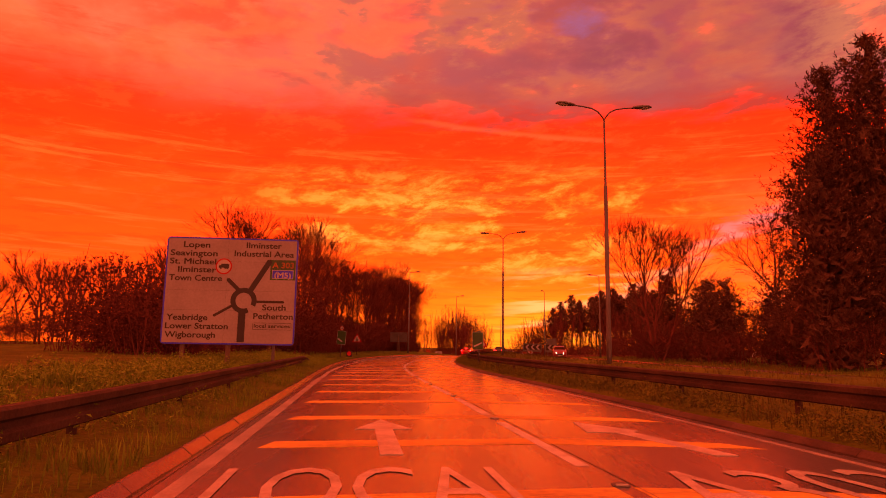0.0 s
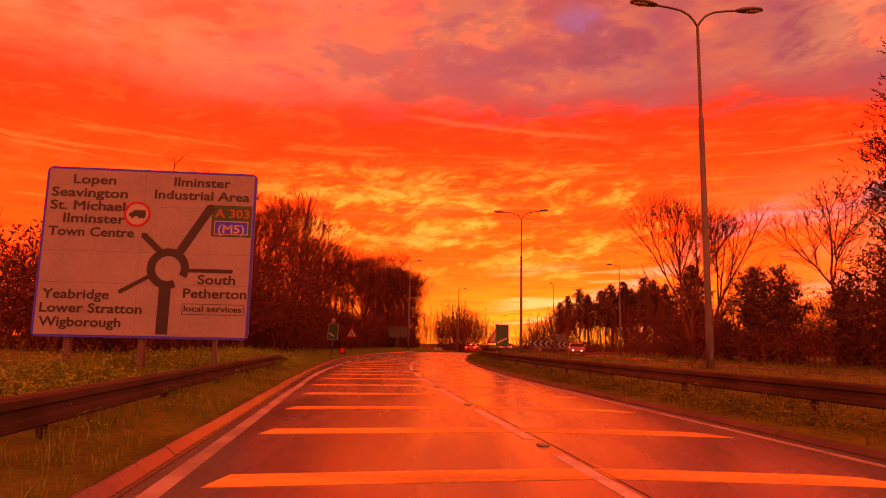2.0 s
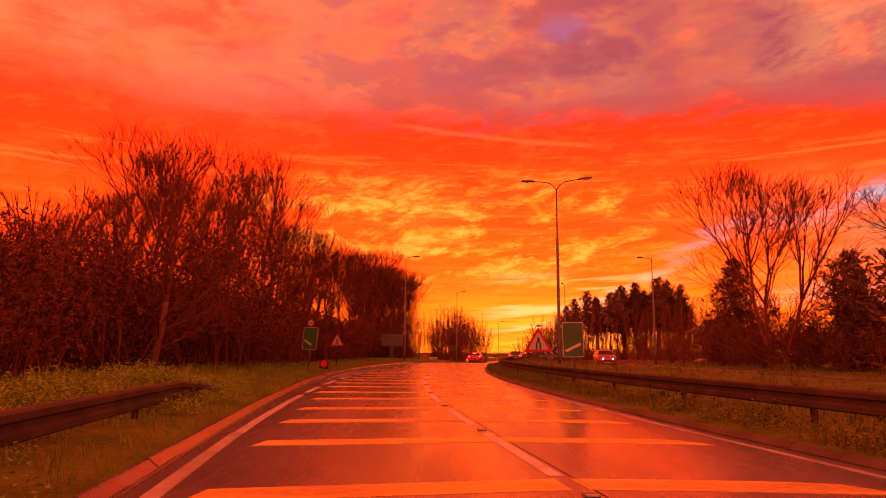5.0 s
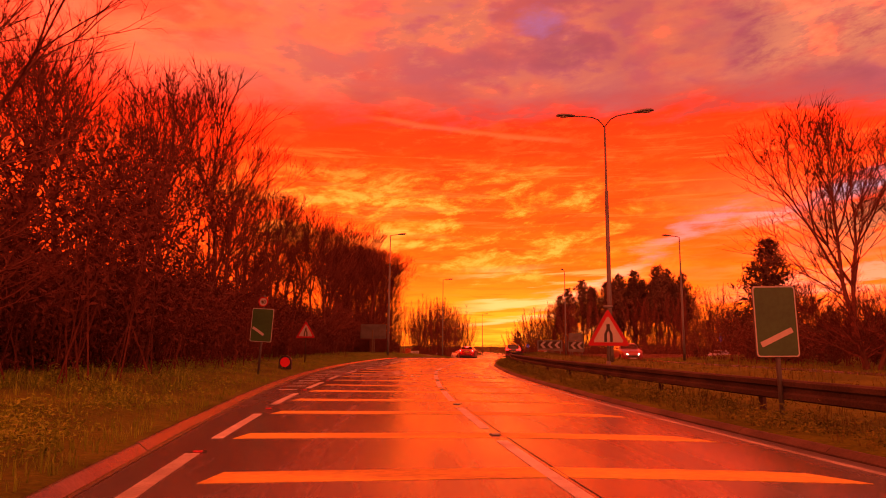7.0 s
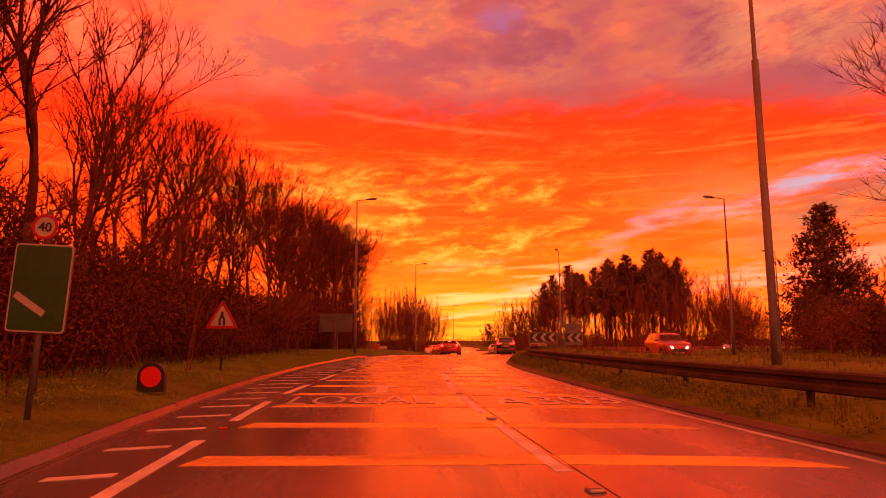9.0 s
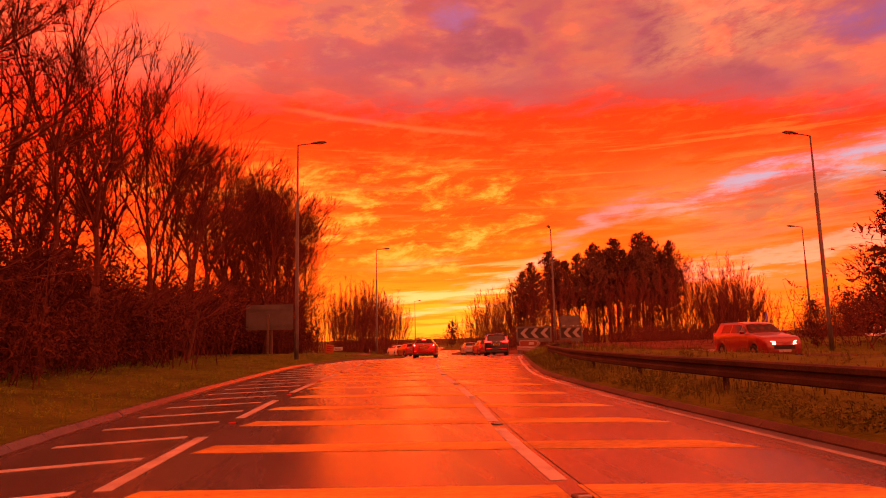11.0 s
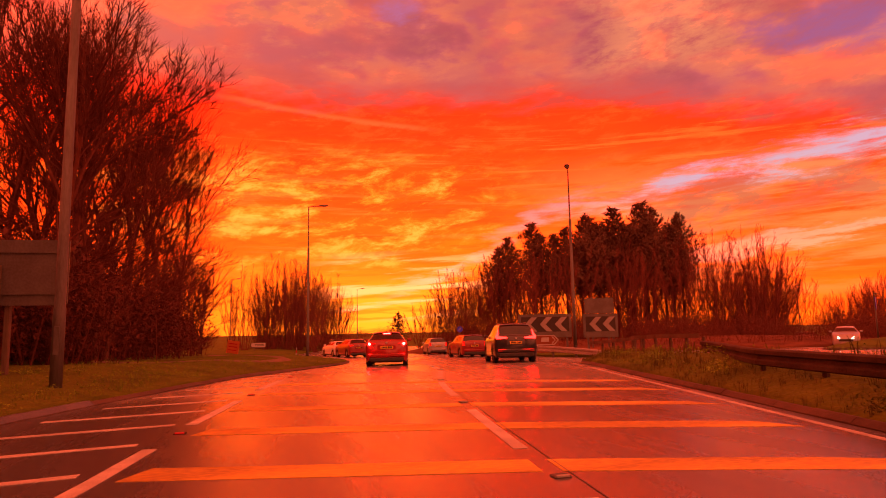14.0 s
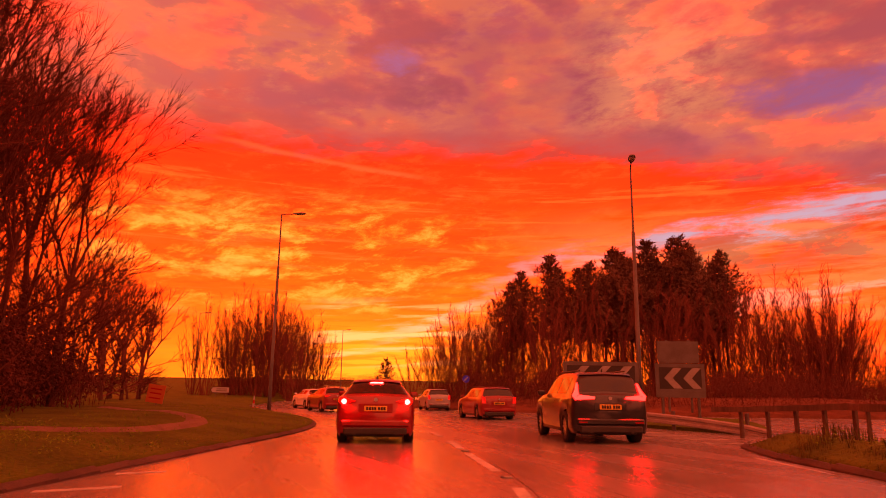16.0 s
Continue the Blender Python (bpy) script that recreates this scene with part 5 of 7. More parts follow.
for k in range(34):
    y, d = rng.uniform(152, 172), 26 * rng.random()
    spots.append((72.5 + (y - 155) * 0.975 + d, y, -1.0, rng.uniform(0.8, 0.95) * (0.55 + 0.4 * min(d / 10, 1))))
plant(island_trees, spots, 14)
plant(far_brush, [(72.5 + (y - 155) * 0.975 + d, y, -1.0, rng.uniform(1.2, 1.7)) for y, d in [(rng.uniform(149, 160), rng.uniform(0, 26)) for _ in range(22)]], 15)
conifer("holm_oak", "small round evergreen tree far along the road", 20, 7.8, 4.2, 0.05, "cone", 9, 0.34, Matrix.Translation((33.0, 262.0, -1.3)))

# ---- signs ----


def sign_text(parent, text, x0, x1, z, cap, mat, y=-0.006):
    """Lettering from x0 to x1 on baseline z with capitals of that height."""
    me = words(text, cap / 0.72)
    co = np.array([v.co[:] for v in me.vertices])
    lo, hi = co[:, 0].min(), co[:, 0].max()
    split_letters(me, Matrix.Translation((x0, y, z)) @ Matrix.Diagonal(((x1 - x0) / (hi - lo), 1, 1, 1)) @ Matrix.Translation((-lo, 0, 0)), "letter", mat, parent)


def bar(parent, a, b, wide, mat, name, y=-0.006, tip=0.0, depth=0.004, label=""):
    """A flat bar from a to b on a sign face, its end cut to a point."""
    a, b = Vector(a), Vector(b)
    d = (b - a).normalized()
    s = Vector((-d.y, d.x)) * wide / 2
    pts = [a - s, b - s] + ([b + d * tip] if tip else []) + [b + s, a + s]
    return part(name, slab([p[:] for p in pts], depth, Matrix.Translation((0, y, 0))), mat, parent, label)


def disc(parent, x, z, r, mat, name, y=-0.006, depth=0.004, inner=0.0, gap=None, n=40, label=""):
    bm = bmesh.new()
    if not inner:
        bm.free()
        bm = slab([(x + r * math.cos(2 * math.pi * i / n), z + r * math.sin(2 * math.pi * i / n)) for i in range(n)], depth, Matrix.Translation((0, y, 0)))
        return part(name, bm, mat, parent, label)
    a0, a1 = gap or (0, 360)
    m = n if gap else n + 1
    arc = [radians(a0 + (a1 - a0) * i / (m - 1)) for i in range(m)]
    f = [[bm.verts.new((x + q * math.cos(a), yy, z + q * math.sin(a))) for a in arc] for q, yy in ((r, y), (inner, y), (r, y + depth), (inner, y + depth))]
    for i in range(m - 1):
        bm.faces.new((f[0][i], f[0][i + 1], f[1][i + 1], f[1][i]))
        bm.faces.new((f[2][i + 1], f[2][i], f[3][i], f[3][i + 1]))
        bm.faces.new((f[0][i + 1], f[0][i], f[2][i], f[2][i + 1]))
        bm.faces.new((f[1][i], f[1][i + 1], f[3][i + 1], f[3][i]))
    return part(name, bm, mat, parent, label)


def post(parent, x, y, z0, z1, r, mat=None, sides=10):
    v, f = tube([(x, y, z0), (x, y, z1)], [r, r], sides)
    return obj("post", v, f, mat or STEEL, parent, smooth=True)


def direction_sign():
    w_, h_ = 4.54, 3.74
    s = empty("direction_sign", "large white roundabout direction sign with blue border on posts", "road sign", m=pose(-4.62, 21.62, 3.04, 0, 0, 6.5))
    part("back_panel", slab(rounded(w_, h_, 0.12), 0.05), SIGN_BACK, s)
    part("border", slab(rounded(w_ - 0.01, h_ - 0.01, 0.12), 0.004, Matrix.Translation((0, -0.004, 0))), SIGN_BLUE, s, "blue border")
    part("joint_backing", slab([(-w_ / 2 + 0.06, -h_ / 2 + 0.06), (w_ / 2 - 0.06, -h_ / 2 + 0.06), (w_ / 2 - 0.06, h_ / 2 - 0.06), (-w_ / 2 + 0.06, h_ / 2 - 0.06)], 0.0005, Matrix.Translation((0, -0.0047, 0))), SIGN_BACK, s)
    X = lambda u: (u - 0.5) * w_
    Z = lambda v: (0.5 - v) * h_
    # face made of separate planks with fine joints
    us, vs = (0.012, 0.465, 0.988), (0.014, 0.225, 0.5, 0.685, 0.986)
    for i in range(2):
        for j in range(4):
            a, b, c, d = X(us[i]) + 0.003, X(us[i + 1]) - 0.003, Z(vs[j + 1]) + 0.003, Z(vs[j]) - 0.003
            part("face_panel", slab([(a, c), (b, c), (b, d), (a, d)], 0.004, Matrix.Translation((0, -0.009, 0))), PANEL_WHITE, s)
    y = -0.014
    for text, u0, u1, v_ in (("Lopen", 0.125, 0.325, 0.098), ("Seavington", 0.03, 0.385, 0.178), ("St. Michael", 0.03, 0.378, 0.256), ("Ilminster", 0.095, 0.382, 0.332), ("Town Centre", 0.032, 0.43, 0.412),
                             ("Ilminster", 0.6, 0.872, 0.092), ("Industrial Area", 0.512, 0.968, 0.172), ("South", 0.745, 0.925, 0.676), ("Petherton", 0.682, 0.982, 0.758),
                             ("Yeabridge", 0.035, 0.34, 0.778), ("Lower Stratton", 0.03, 0.497, 0.858), ("Wigborough", 0.032, 0.405, 0.938)):
        sign_text(s, text, X(u0), X(u1), Z(v_), 0.205, SIGN_BLACK, y)
    sign_text(s, "local services", X(0.69), X(0.962), Z(0.838), 0.13, SIGN_BLACK, y)
    for a, b in (((0.682, 0.795), (0.972, 0.795)), ((0.682, 0.856), (0.972, 0.856)), ((0.682, 0.795), (0.682, 0.856)), ((0.972, 0.795), (0.972, 0.856))):
        bar(s, (X(a[0]), Z(a[1])), (X(b[0]), Z(b[1])), 0.012, SIGN_BLACK, "box_line", y + 0.002)
    cx, cz = X(0.602), Z(0.59)
    disc(s, cx, cz, 0.45, SIGN_BLACK, "roundabout_symbol", y, inner=0.275, gap=(-27, 296), n=48)
    bar(s, (cx - 0.03, cz - 0.40), (X(0.595), Z(0.975)), 0.25, SIGN_BLACK, "route_arm", y - 0.001)
    bar(s, (cx + 0.2, cz + 0.33), (X(0.785), Z(0.215)), 0.19, SIGN_BLACK, "route_arm", y - 0.001, 0.08)
    bar(s, (cx - 0.18, cz + 0.36), (X(0.476), Z(0.395)), 0.135, SIGN_BLACK, "route_arm", y - 0.001, 0.06)
    bar(s, (cx - 0.38, cz - 0.18), (X(0.385), Z(0.735)), 0.09, SIGN_BLACK, "route_arm", y - 0.001, 0.03)
    bar(s, (cx + 0.38, cz - 0.03), (X(0.905), Z(0.598)), 0.085, SIGN_BLACK, "route_arm", y - 0.001, 0.03)
    a, b, c, d = X(0.792), X(0.984), Z(0.39), Z(0.2)
    part("route_patch", slab([(a, c), (b, c), (b, d), (a, d)], 0.004, Matrix.Translation((0, y, 0))), SIGN_GREEN, s, "green route patch")
    sign_text(s, "A 303", X(0.805), X(0.972), Z(0.275), 0.2, SIGN_YELLOW, y - 0.004)
    a, b, c, d = X(0.806), X(0.970), Z(0.378), Z(0.295)
    part("route_edge", slab([(a, c), (b, c), (b, d), (a, d)], 0.003, Matrix.Translation((0, y - 0.004, 0))), SIGN_WHITE, s)
    part("route_patch", slab([(a + 0.02, c + 0.02), (b - 0.02, c + 0.02), (b - 0.02, d - 0.02), (a + 0.02, d - 0.02)], 0.003, Matrix.Translation((0, y - 0.008, 0))), SIGN_BLUE, s, "blue route patch")
    sign_text(s, "(M5)", X(0.825), X(0.952), Z(0.367), 0.19, SIGN_WHITE, y - 0.011)
    rx, rz = X(0.437), Z(0.272)
    disc(s, rx, rz, 0.235, SIGN_WHITE, "roundel_face", y)
    disc(s, rx, rz, 0.285, SIGN_RED, "roundel_ring", y - 0.003, inner=0.235)
    lorry = part("lorry_symbol", slab([(rx - 0.17, rz - 0.05), (rx + 0.18, rz - 0.05), (rx + 0.18, rz + 0.09), (rx - 0.08, rz + 0.09), (rx - 0.1, rz + 0.05), (rx - 0.17, rz + 0.02)], 0.003, Matrix.Translation((0, y - 0.004, 0))), SIGN_BLACK, s)
    for dx_ in (-0.1, 0.06, 0.13):
        disc(lorry, rx + dx_, rz - 0.06, 0.035, SIGN_BLACK, "wheel", y - 0.005, n=14)
    for x in (-1.55, 0.0, 1.55):
        part("post", boxed(x, 0.13, -1.25, 0.14 if x < 1 else 0.09, 0.14, 4.6, 0.01), WOOD if x < 1 else STEEL, s)
    for z in (-1.4, 0.0, 1.4):
        part("rail", boxed(0, 0.055, z, 4.2, 0.03, 0.06), STEEL, s)
    return s


direction_sign()


def warning_sign(x, y, z, width, turn, label, box_=True, ground=0.35):
    """A red-edged triangle that warns of two lanes merging."""
    h = width * 0.866
    s = empty("warning_sign", label, "road sign", "merge warning signs", pose(x, y, z, 0, 0, turn))

    def tri(k):
        c = h / 3
        pts = []
        for px, pz in ((-width / 2, 0), (width / 2, 0), (0, h)):
            pts.append((px * k, c + (pz - c) * k))
        out = []
        for i in range(3):
            p, q, r = Vector(pts[i]), Vector(pts[i - 1]), Vector(pts[(i + 1) % 3])
            out += [(p + (q - p).normalized() * 0.05 * width)[:], (p + ((q - p).normalized() + (r - p).normalized()) * 0.02 * width)[:], (p + (r - p).normalized() * 0.05 * width)[:]]
        return out

    part("back_plate", slab(tri(1.0), 0.02), SIGN_BACK, s)
    part("red_border", slab(tri(0.99), 0.004, Matrix.Translation((0, -0.004, 0))), SIGN_RED, s)
    part("white_face", slab(tri(0.72), 0.004, Matrix.Translation((0, -0.008, 0))), SIGN_WHITE, s)
    k = width
    for sx in (-1, 1):
        pts = [(0.035, 0.09), (0.10, 0.09), (0.095, 0.28), (0.04, 0.38), (0.04, 0.50), (0.0, 0.50), (0.0, 0.34), (0.035, 0.28)]
        part("lane_symbol", slab([(px * k * sx, pz * k) for px, pz in pts], 0.004, Matrix.Translation((0, -0.012 - 0.001 * (sx > 0), 0))), SIGN_BLACK, s)
    post(s, 0, 0.06, ground - z - 0.2, h * 0.9, 0.045 if box_ else 0.03, None if box_ else RUST_STEEL)
    if box_:
        post(s, 0, 0.06, ground - z - 0.2, ground - z + 0.45, 0.07, SIGN_BACK)
    if box_:
        part("sign_lamp", boxed(0.02, 0.0, h + 0.06, 0.3, 0.12, 0.07, 0.02), LAMP_HEAD, s)
    return s


warning_sign(4.94, 51.85, 1.28, 1.38, -4, "red-bordered triangle warning of merging lanes on the central reservation")
warning_sign(-7.1, 65.6, 1.58, 1.04, -6, "small red-bordered triangle warning of merging lanes beside the wood", False, 0.5)


def marker_sign(x, y, z, w_, h_, a, b, turn, lean, label, ground=0.35):
    """A green countdown marker with one slanting white bar."""
    s = empty("countdown_marker", label, "road sign", "countdown markers", pose(x, y, z, 0, lean, turn))
    part("back_panel", slab(rounded(w_, h_, 0.05), 0.03), SIGN_BACK, s)
    part("white_edge", slab(rounded(w_ - 0.005, h_ - 0.005, 0.05), 0.003, Matrix.Translation((0, -0.003, 0))), SIGN_WHITE, s)
    part("green_face", slab(rounded(w_ - 0.045, h_ - 0.045, 0.04), 0.003, Matrix.Translation((0, -0.006, 0))), SIGN_GREEN, s)
    bar(s, ((a[0] - 0.5) * w_, (0.5 - a[1]) * h_), ((b[0] - 0.5) * w_, (0.5 - b[1]) * h_), 0.085, SIGN_WHITE, "white_bar", -0.010)
    post(s, 0.02, 0.07, ground - z - 0.3, h_ * 0.45, 0.038)
    return s


green = marker_sign(-6.47, 53.45, 1.87, 0.74, 1.13, (0.1, 0.58), (0.62, 0.79), -3, 3, "green countdown marker with one white bar, leaning slightly", 0.4)
forty = empty("speed_limit_sign", "small round forty speed limit sign with red rim", "road sign", m=pose(-6.46, 53.44, 2.66, 0, 3, -3))
disc(forty, 0, 0, 0.155, SIGN_WHITE, "face", -0.004, 0.01)
disc(forty, 0, 0, 0.165, SIGN_RED, "red_rim", -0.008, inner=0.128)
sign_text(forty, "40", -0.085, 0.085, -0.06, 0.12, SIGN_BLACK, -0.009)
post(forty, 0.02, 0.05, -0.5, 0.24, 0.03)
marker_sign(4.55, 41.2, 1.66, 0.68, 1.12, (0.12, 0.83), (0.86, 0.62), -2, -1, "green countdown marker with one white bar behind the barrier")

lamp = empty("hazard_lamp", "round red hazard lens in a black housing on the verge", "warning lamp", m=pose(-6.54, 57.9, 0.33, 0, 0, -3))
part("housing", slab([(0.26 * math.cos(radians(a)), 0.2 + 0.26 * math.sin(radians(a))) for a in range(0, 181, 10)] + [(-0.26, -0.1), (0.26, -0.1)], 0.12), TRIM, lamp)
disc(lamp, 0, 0.19, 0.195, RED_LENS, "lens", -0.02, 0.02, label="red lens")

board = empty("sign_board", "back of a grey sign board on timber posts", "road sign", m=pose(-5.85, 97.25, 2.62, 0, 0, -4))
part("panel", slab(rounded(2.6, 1.42, 0.06), 0.03), SIGN_BACK, board)
for z in (-0.45, 0.45):
    part("rail", boxed(0, -0.025, z, 2.5, 0.03, 0.06), SIGN_BACK, board)
part("post", boxed(-0.06, -0.1, -1.3, 0.13, 0.12, 2.9, 0.015), WOOD, board)
part("post", boxed(0.1, 0.12, -1.3, 0.12, 0.12, 2.9, 0.015), WOOD, board)


def chevron_board(x, y, z, w_, n, turn, label, back=False):
    """A black board of white chevrons in a grey frame on legs."""
    s = empty("chevron_board", label, "road sign", "chevron boards", pose(x, y, z, 0, 0, turn))
    h_ = 0.95
    part("frame", slab(rounded(w_, 1.5, 0.04), 0.06), SIGN_BACK, s)
    part("black_face", slab([(-w_ / 2 + 0.16, -h_ / 2 + 0.1), (w_ / 2 - 0.16, -h_ / 2 + 0.1), (w_ / 2 - 0.16, h_ / 2 + 0.1), (-w_ / 2 + 0.16, h_ / 2 + 0.1)], 0.01, Matrix.Translation((0, -0.01, 0))), SIGN_BLACK, s)
    pitch = (w_ - 0.5) / n
    for i in range(n):
        cx = -w_ / 2 + 0.25 + pitch * (i + 0.15)
        pts = [(cx, 0.1), (cx + 0.42, 0.1 + h_ / 2 - 0.02), (cx + 0.8, 0.1 + h_ / 2 - 0.02), (cx + 0.38, 0.1), (cx + 0.8, 0.12 - h_ / 2), (cx + 0.42, 0.12 - h_ / 2)]
        part("chevron", slab([(min(px, w_ / 2 - 0.17), pz) for px, pz in pts], 0.004, Matrix.Translation((0, -0.016, 0))), CHEVRON_WHITE, s)
    for px in (-w_ / 2 + 0.3, w_ / 2 - 0.3):
        part("post", boxed(px, 0.12, -1.0, 0.12, 0.12, 2.4, 0.01), SIGN_BACK, s)
    if back:
        part("upper_panel", slab([(-w_ / 2 + 0.15, 0.78), (w_ / 2 - 0.2, 0.78), (w_ / 2 - 0.2, 1.75), (-w_ / 2 + 0.15, 1.75)], 0.04, Matrix.Translation((0, 0.05, 0))), SIGN_BACK, s, "blank grey back of another sign")
        for px in (-0.5, 0.5):
            part("strut", boxed(px, 0.15, 0.2, 0.09, 0.09, 3.2, 0.01), SIGN_BACK, s)
    return s


chevron_board(16.65, 120.6, 1.42, 3.4, 3, -15, "wide black and white chevron board in a grey frame")
chevron_board(20.0, 119.5, 1.38, 2.2, 2, -17, "chevron board below the back of another sign", True)
caravan = empty("caravan_sign", "brown arrow sign with a white caravan symbol", "road sign", m=pose(15.6, 118.6, 0.55, 0, 0, -15))
part("panel", slab([(-0.95, -0.3), (0.7, -0.3), (0.98, 0), (0.7, 0.3), (-0.95, 0.3)], 0.03), SIGN_WHITE, caravan)
part("brown_face", slab([(-0.9, -0.25), (0.66, -0.25), (0.9, 0), (0.66, 0.25), (-0.9, 0.25)], 0.004, Matrix.Translation((0, -0.004, 0))), material("sign_brown", mottled((0.16, 0.03, 0.012), (0.2, 0.045, 0.02), 2.0, 20.0), 0.45), caravan)
part("caravan_symbol", slab([(-0.1, -0.1), (0.38, -0.1), (0.38, 0.16), (-0.04, 0.16), (-0.1, 0.1)], 0.003, Matrix.Translation((0, -0.008, 0))), SIGN_WHITE, caravan)
bar(caravan, (0.55, 0.22), (0.76, 0.0), 0.05, SIGN_WHITE, "arrow_head", -0.008)
bar(caravan, (0.55, -0.22), (0.76, 0.0), 0.05, SIGN_WHITE, "arrow_head", -0.009)
for px in (-0.6, 0.5):
    post(caravan, px, 0.06, -1.3, 0.25, 0.035)

keep = empty("arrow_sign", "round blue arrow sign on a short post", "road sign", m=pose(17.3, 143.0, 1.38, 0, 0, -15))
disc(keep, 0, 0, 0.28, SIGN_BLUE, "face", -0.01, 0.012)
bar(keep, (0.12, 0.14), (-0.1, -0.1), 0.06, SIGN_WHITE, "arrow", -0.016, 0.06)
post(keep, 0, 0.04, -2.2, 0.2, 0.04)

keep_left = empty("arrow_sign", "round blue arrow sign with a small lamp on the island", "road sign", m=pose(38.4, 116.2, 2.5, 0, 0, 40))
disc(keep_left, 0, 0, 0.42, SIGN_BLUE, "face", -0.03, 0.03)
bar(keep_left, (0.16, 0.2), (-0.14, -0.12), 0.08, SIGN_WHITE, "arrow", -0.036, 0.08)
post(keep_left, 0, 0.04, -2.5, 0.62, 0.05)
part("sign_lamp", boxed(0, -0.05, 0.66, 0.46, 0.2, 0.07, 0.02), LAMP_HEAD, keep_left)

fingers = empty("direction_sign", "small pale direction sign with an arrow end on two legs", "road sign", m=pose(-2.2, 170.0, -0.1, 0, 0, -12))
part("panel", slab([(-1.15, 0), (-0.9, -0.33), (0.9, -0.33), (0.9, 0.33), (-0.9, 0.33)], 0.04), SIGN_BLACK, fingers)
part("face", slab([(-1.06, 0), (-0.87, -0.28), (0.85, -0.28), (0.85, 0.28), (-0.87, 0.28)], 0.004, Matrix.Translation((0, -0.004, 0))), SIGN_WHITE, fingers)
for z in (0.1, -0.1):
    bar(fingers, (-0.5, z), (0.65, z), 0.07, SIGN_BLACK, "text_bar", -0.009)
for px in (-0.6, 0.55):
    post(fingers, px, 0.07, -2.4, 0.3, 0.04)
notice = empty("notice_board", "leaning orange temporary notice on a thin post", "road sign", m=pose(-2.9, 127.5, 0.42, 0, 8, -12))
part("panel", slab([(-0.4, -0.42), (0.4, -0.42), (0.4, 0.42), (-0.4, 0.42)], 0.02), SIGN_ORANGE, notice)
for z in (0.22, 0.02, -0.2):
    bar(notice, (-0.28, z), (0.26, z), 0.06, SIGN_RED, "text_bar", -0.006)
post(notice, 0.1, 0.04, -1.5, 0.3, 0.03)
pole = empty("marker_post", "short red and white marker post on the corner", "marker post", m=pose(1.5, 136.2, -0.75))
for i in range(4):
    v, f = tube([(0.01 * i, 0, 0.22 * i), (0.01 * (i + 1), 0, 0.22 * (i + 1))], [0.085 - 0.012 * i, 0.075 - 0.012 * i], 10)
    obj("band", v, f, SIGN_RED if i % 2 == 0 else SIGN_WHITE, pole)

# barriers round the mouth of the roundabout
line = [(14.9, 120.2), (14.4, 118.6), (14.2, 116.8), (14.5, 114.8), (15.0, 113.0), (15.4, 111.6), (15.7, 110.4), (15.8, 109.6)]
barrier("safety_barrier", [(x, y, fall(y) + 0.05) for x, y in line], 0.68, 1, "curved grey steel barrier in front of the chevron boards", STEEL, SKYLIT_STEEL, 1.6, end_down=True)
line = [(kerb_r(y) + 1.15 + (opp_l(y) - 0.5 - kerb_r(y) - 1.15) * ((y - 92) / 7) ** 1.3, y, median_z(y)) for y in np.arange(92, 99.1, 1.0)]
barrier("safety_barrier", line, 0.51, -1, "end of the weathered barrier on the narrow reservation", RUST_STEEL, RUST_STEEL, 1.6)
line = [(opp_l(y) - 0.5, y, median_z(y)) for y in np.arange(99, 104.1, 1.0)] + [(14.1, 105.2, 0.12), (14.3, 106.2, 0.06), (14.45, 107.2, 0.0), (14.5, 108.2, -0.06), (14.5, 109.2, -0.12), (14.45, 110.2, -0.16)]
barrier("safety_barrier", line, 0.74, -1, "brown posted barrier along the far edge of the reservation", WOOD, WOOD, 1.0, section=[(0.0, 0.17), (0.05, 0.17), (0.05, 0.31), (0.0, 0.31)])

# dead twigs above the big sign
V, F = [], []
stick(V, F, Vector((-4.5, 21.9, 3.0)), Vector((-4.35, 22.0, 5.15)), 0.018, 0.012, 4)
stick(V, F, Vector((-4.35, 22.0, 5.15)), Vector((-4.05, 22.0, 5.45)), 0.012, 0.006, 4)
stick(V, F, Vector((-4.35, 22.0, 5.15)), Vector((-4.4, 22.0, 5.35)), 0.010, 0.005, 4)
tagged(obj("dead_branch", V, F, TWIG), "thin forked dead branch rising behind the sign", "branch")

# ---- vehicles ----


def quad_panel(pts, out, thick=0.012):
    """A thin plate laid just outside a four or more sided face; out: outward normal."""
    bm = bmesh.new()
    n = Vector(out).normalized()
    a = [bm.verts.new(Vector(p) + n * thick) for p in pts]
    b = [bm.verts.new(Vector(p) - n * thick) for p in pts]
    bm.faces.new(a)
    bm.faces.new(b[::-1])
    for i in range(len(pts)):
        bm.faces.new((a[i], b[i], b[(i + 1) % len(pts)], a[(i + 1) % len(pts)]))
    return bm


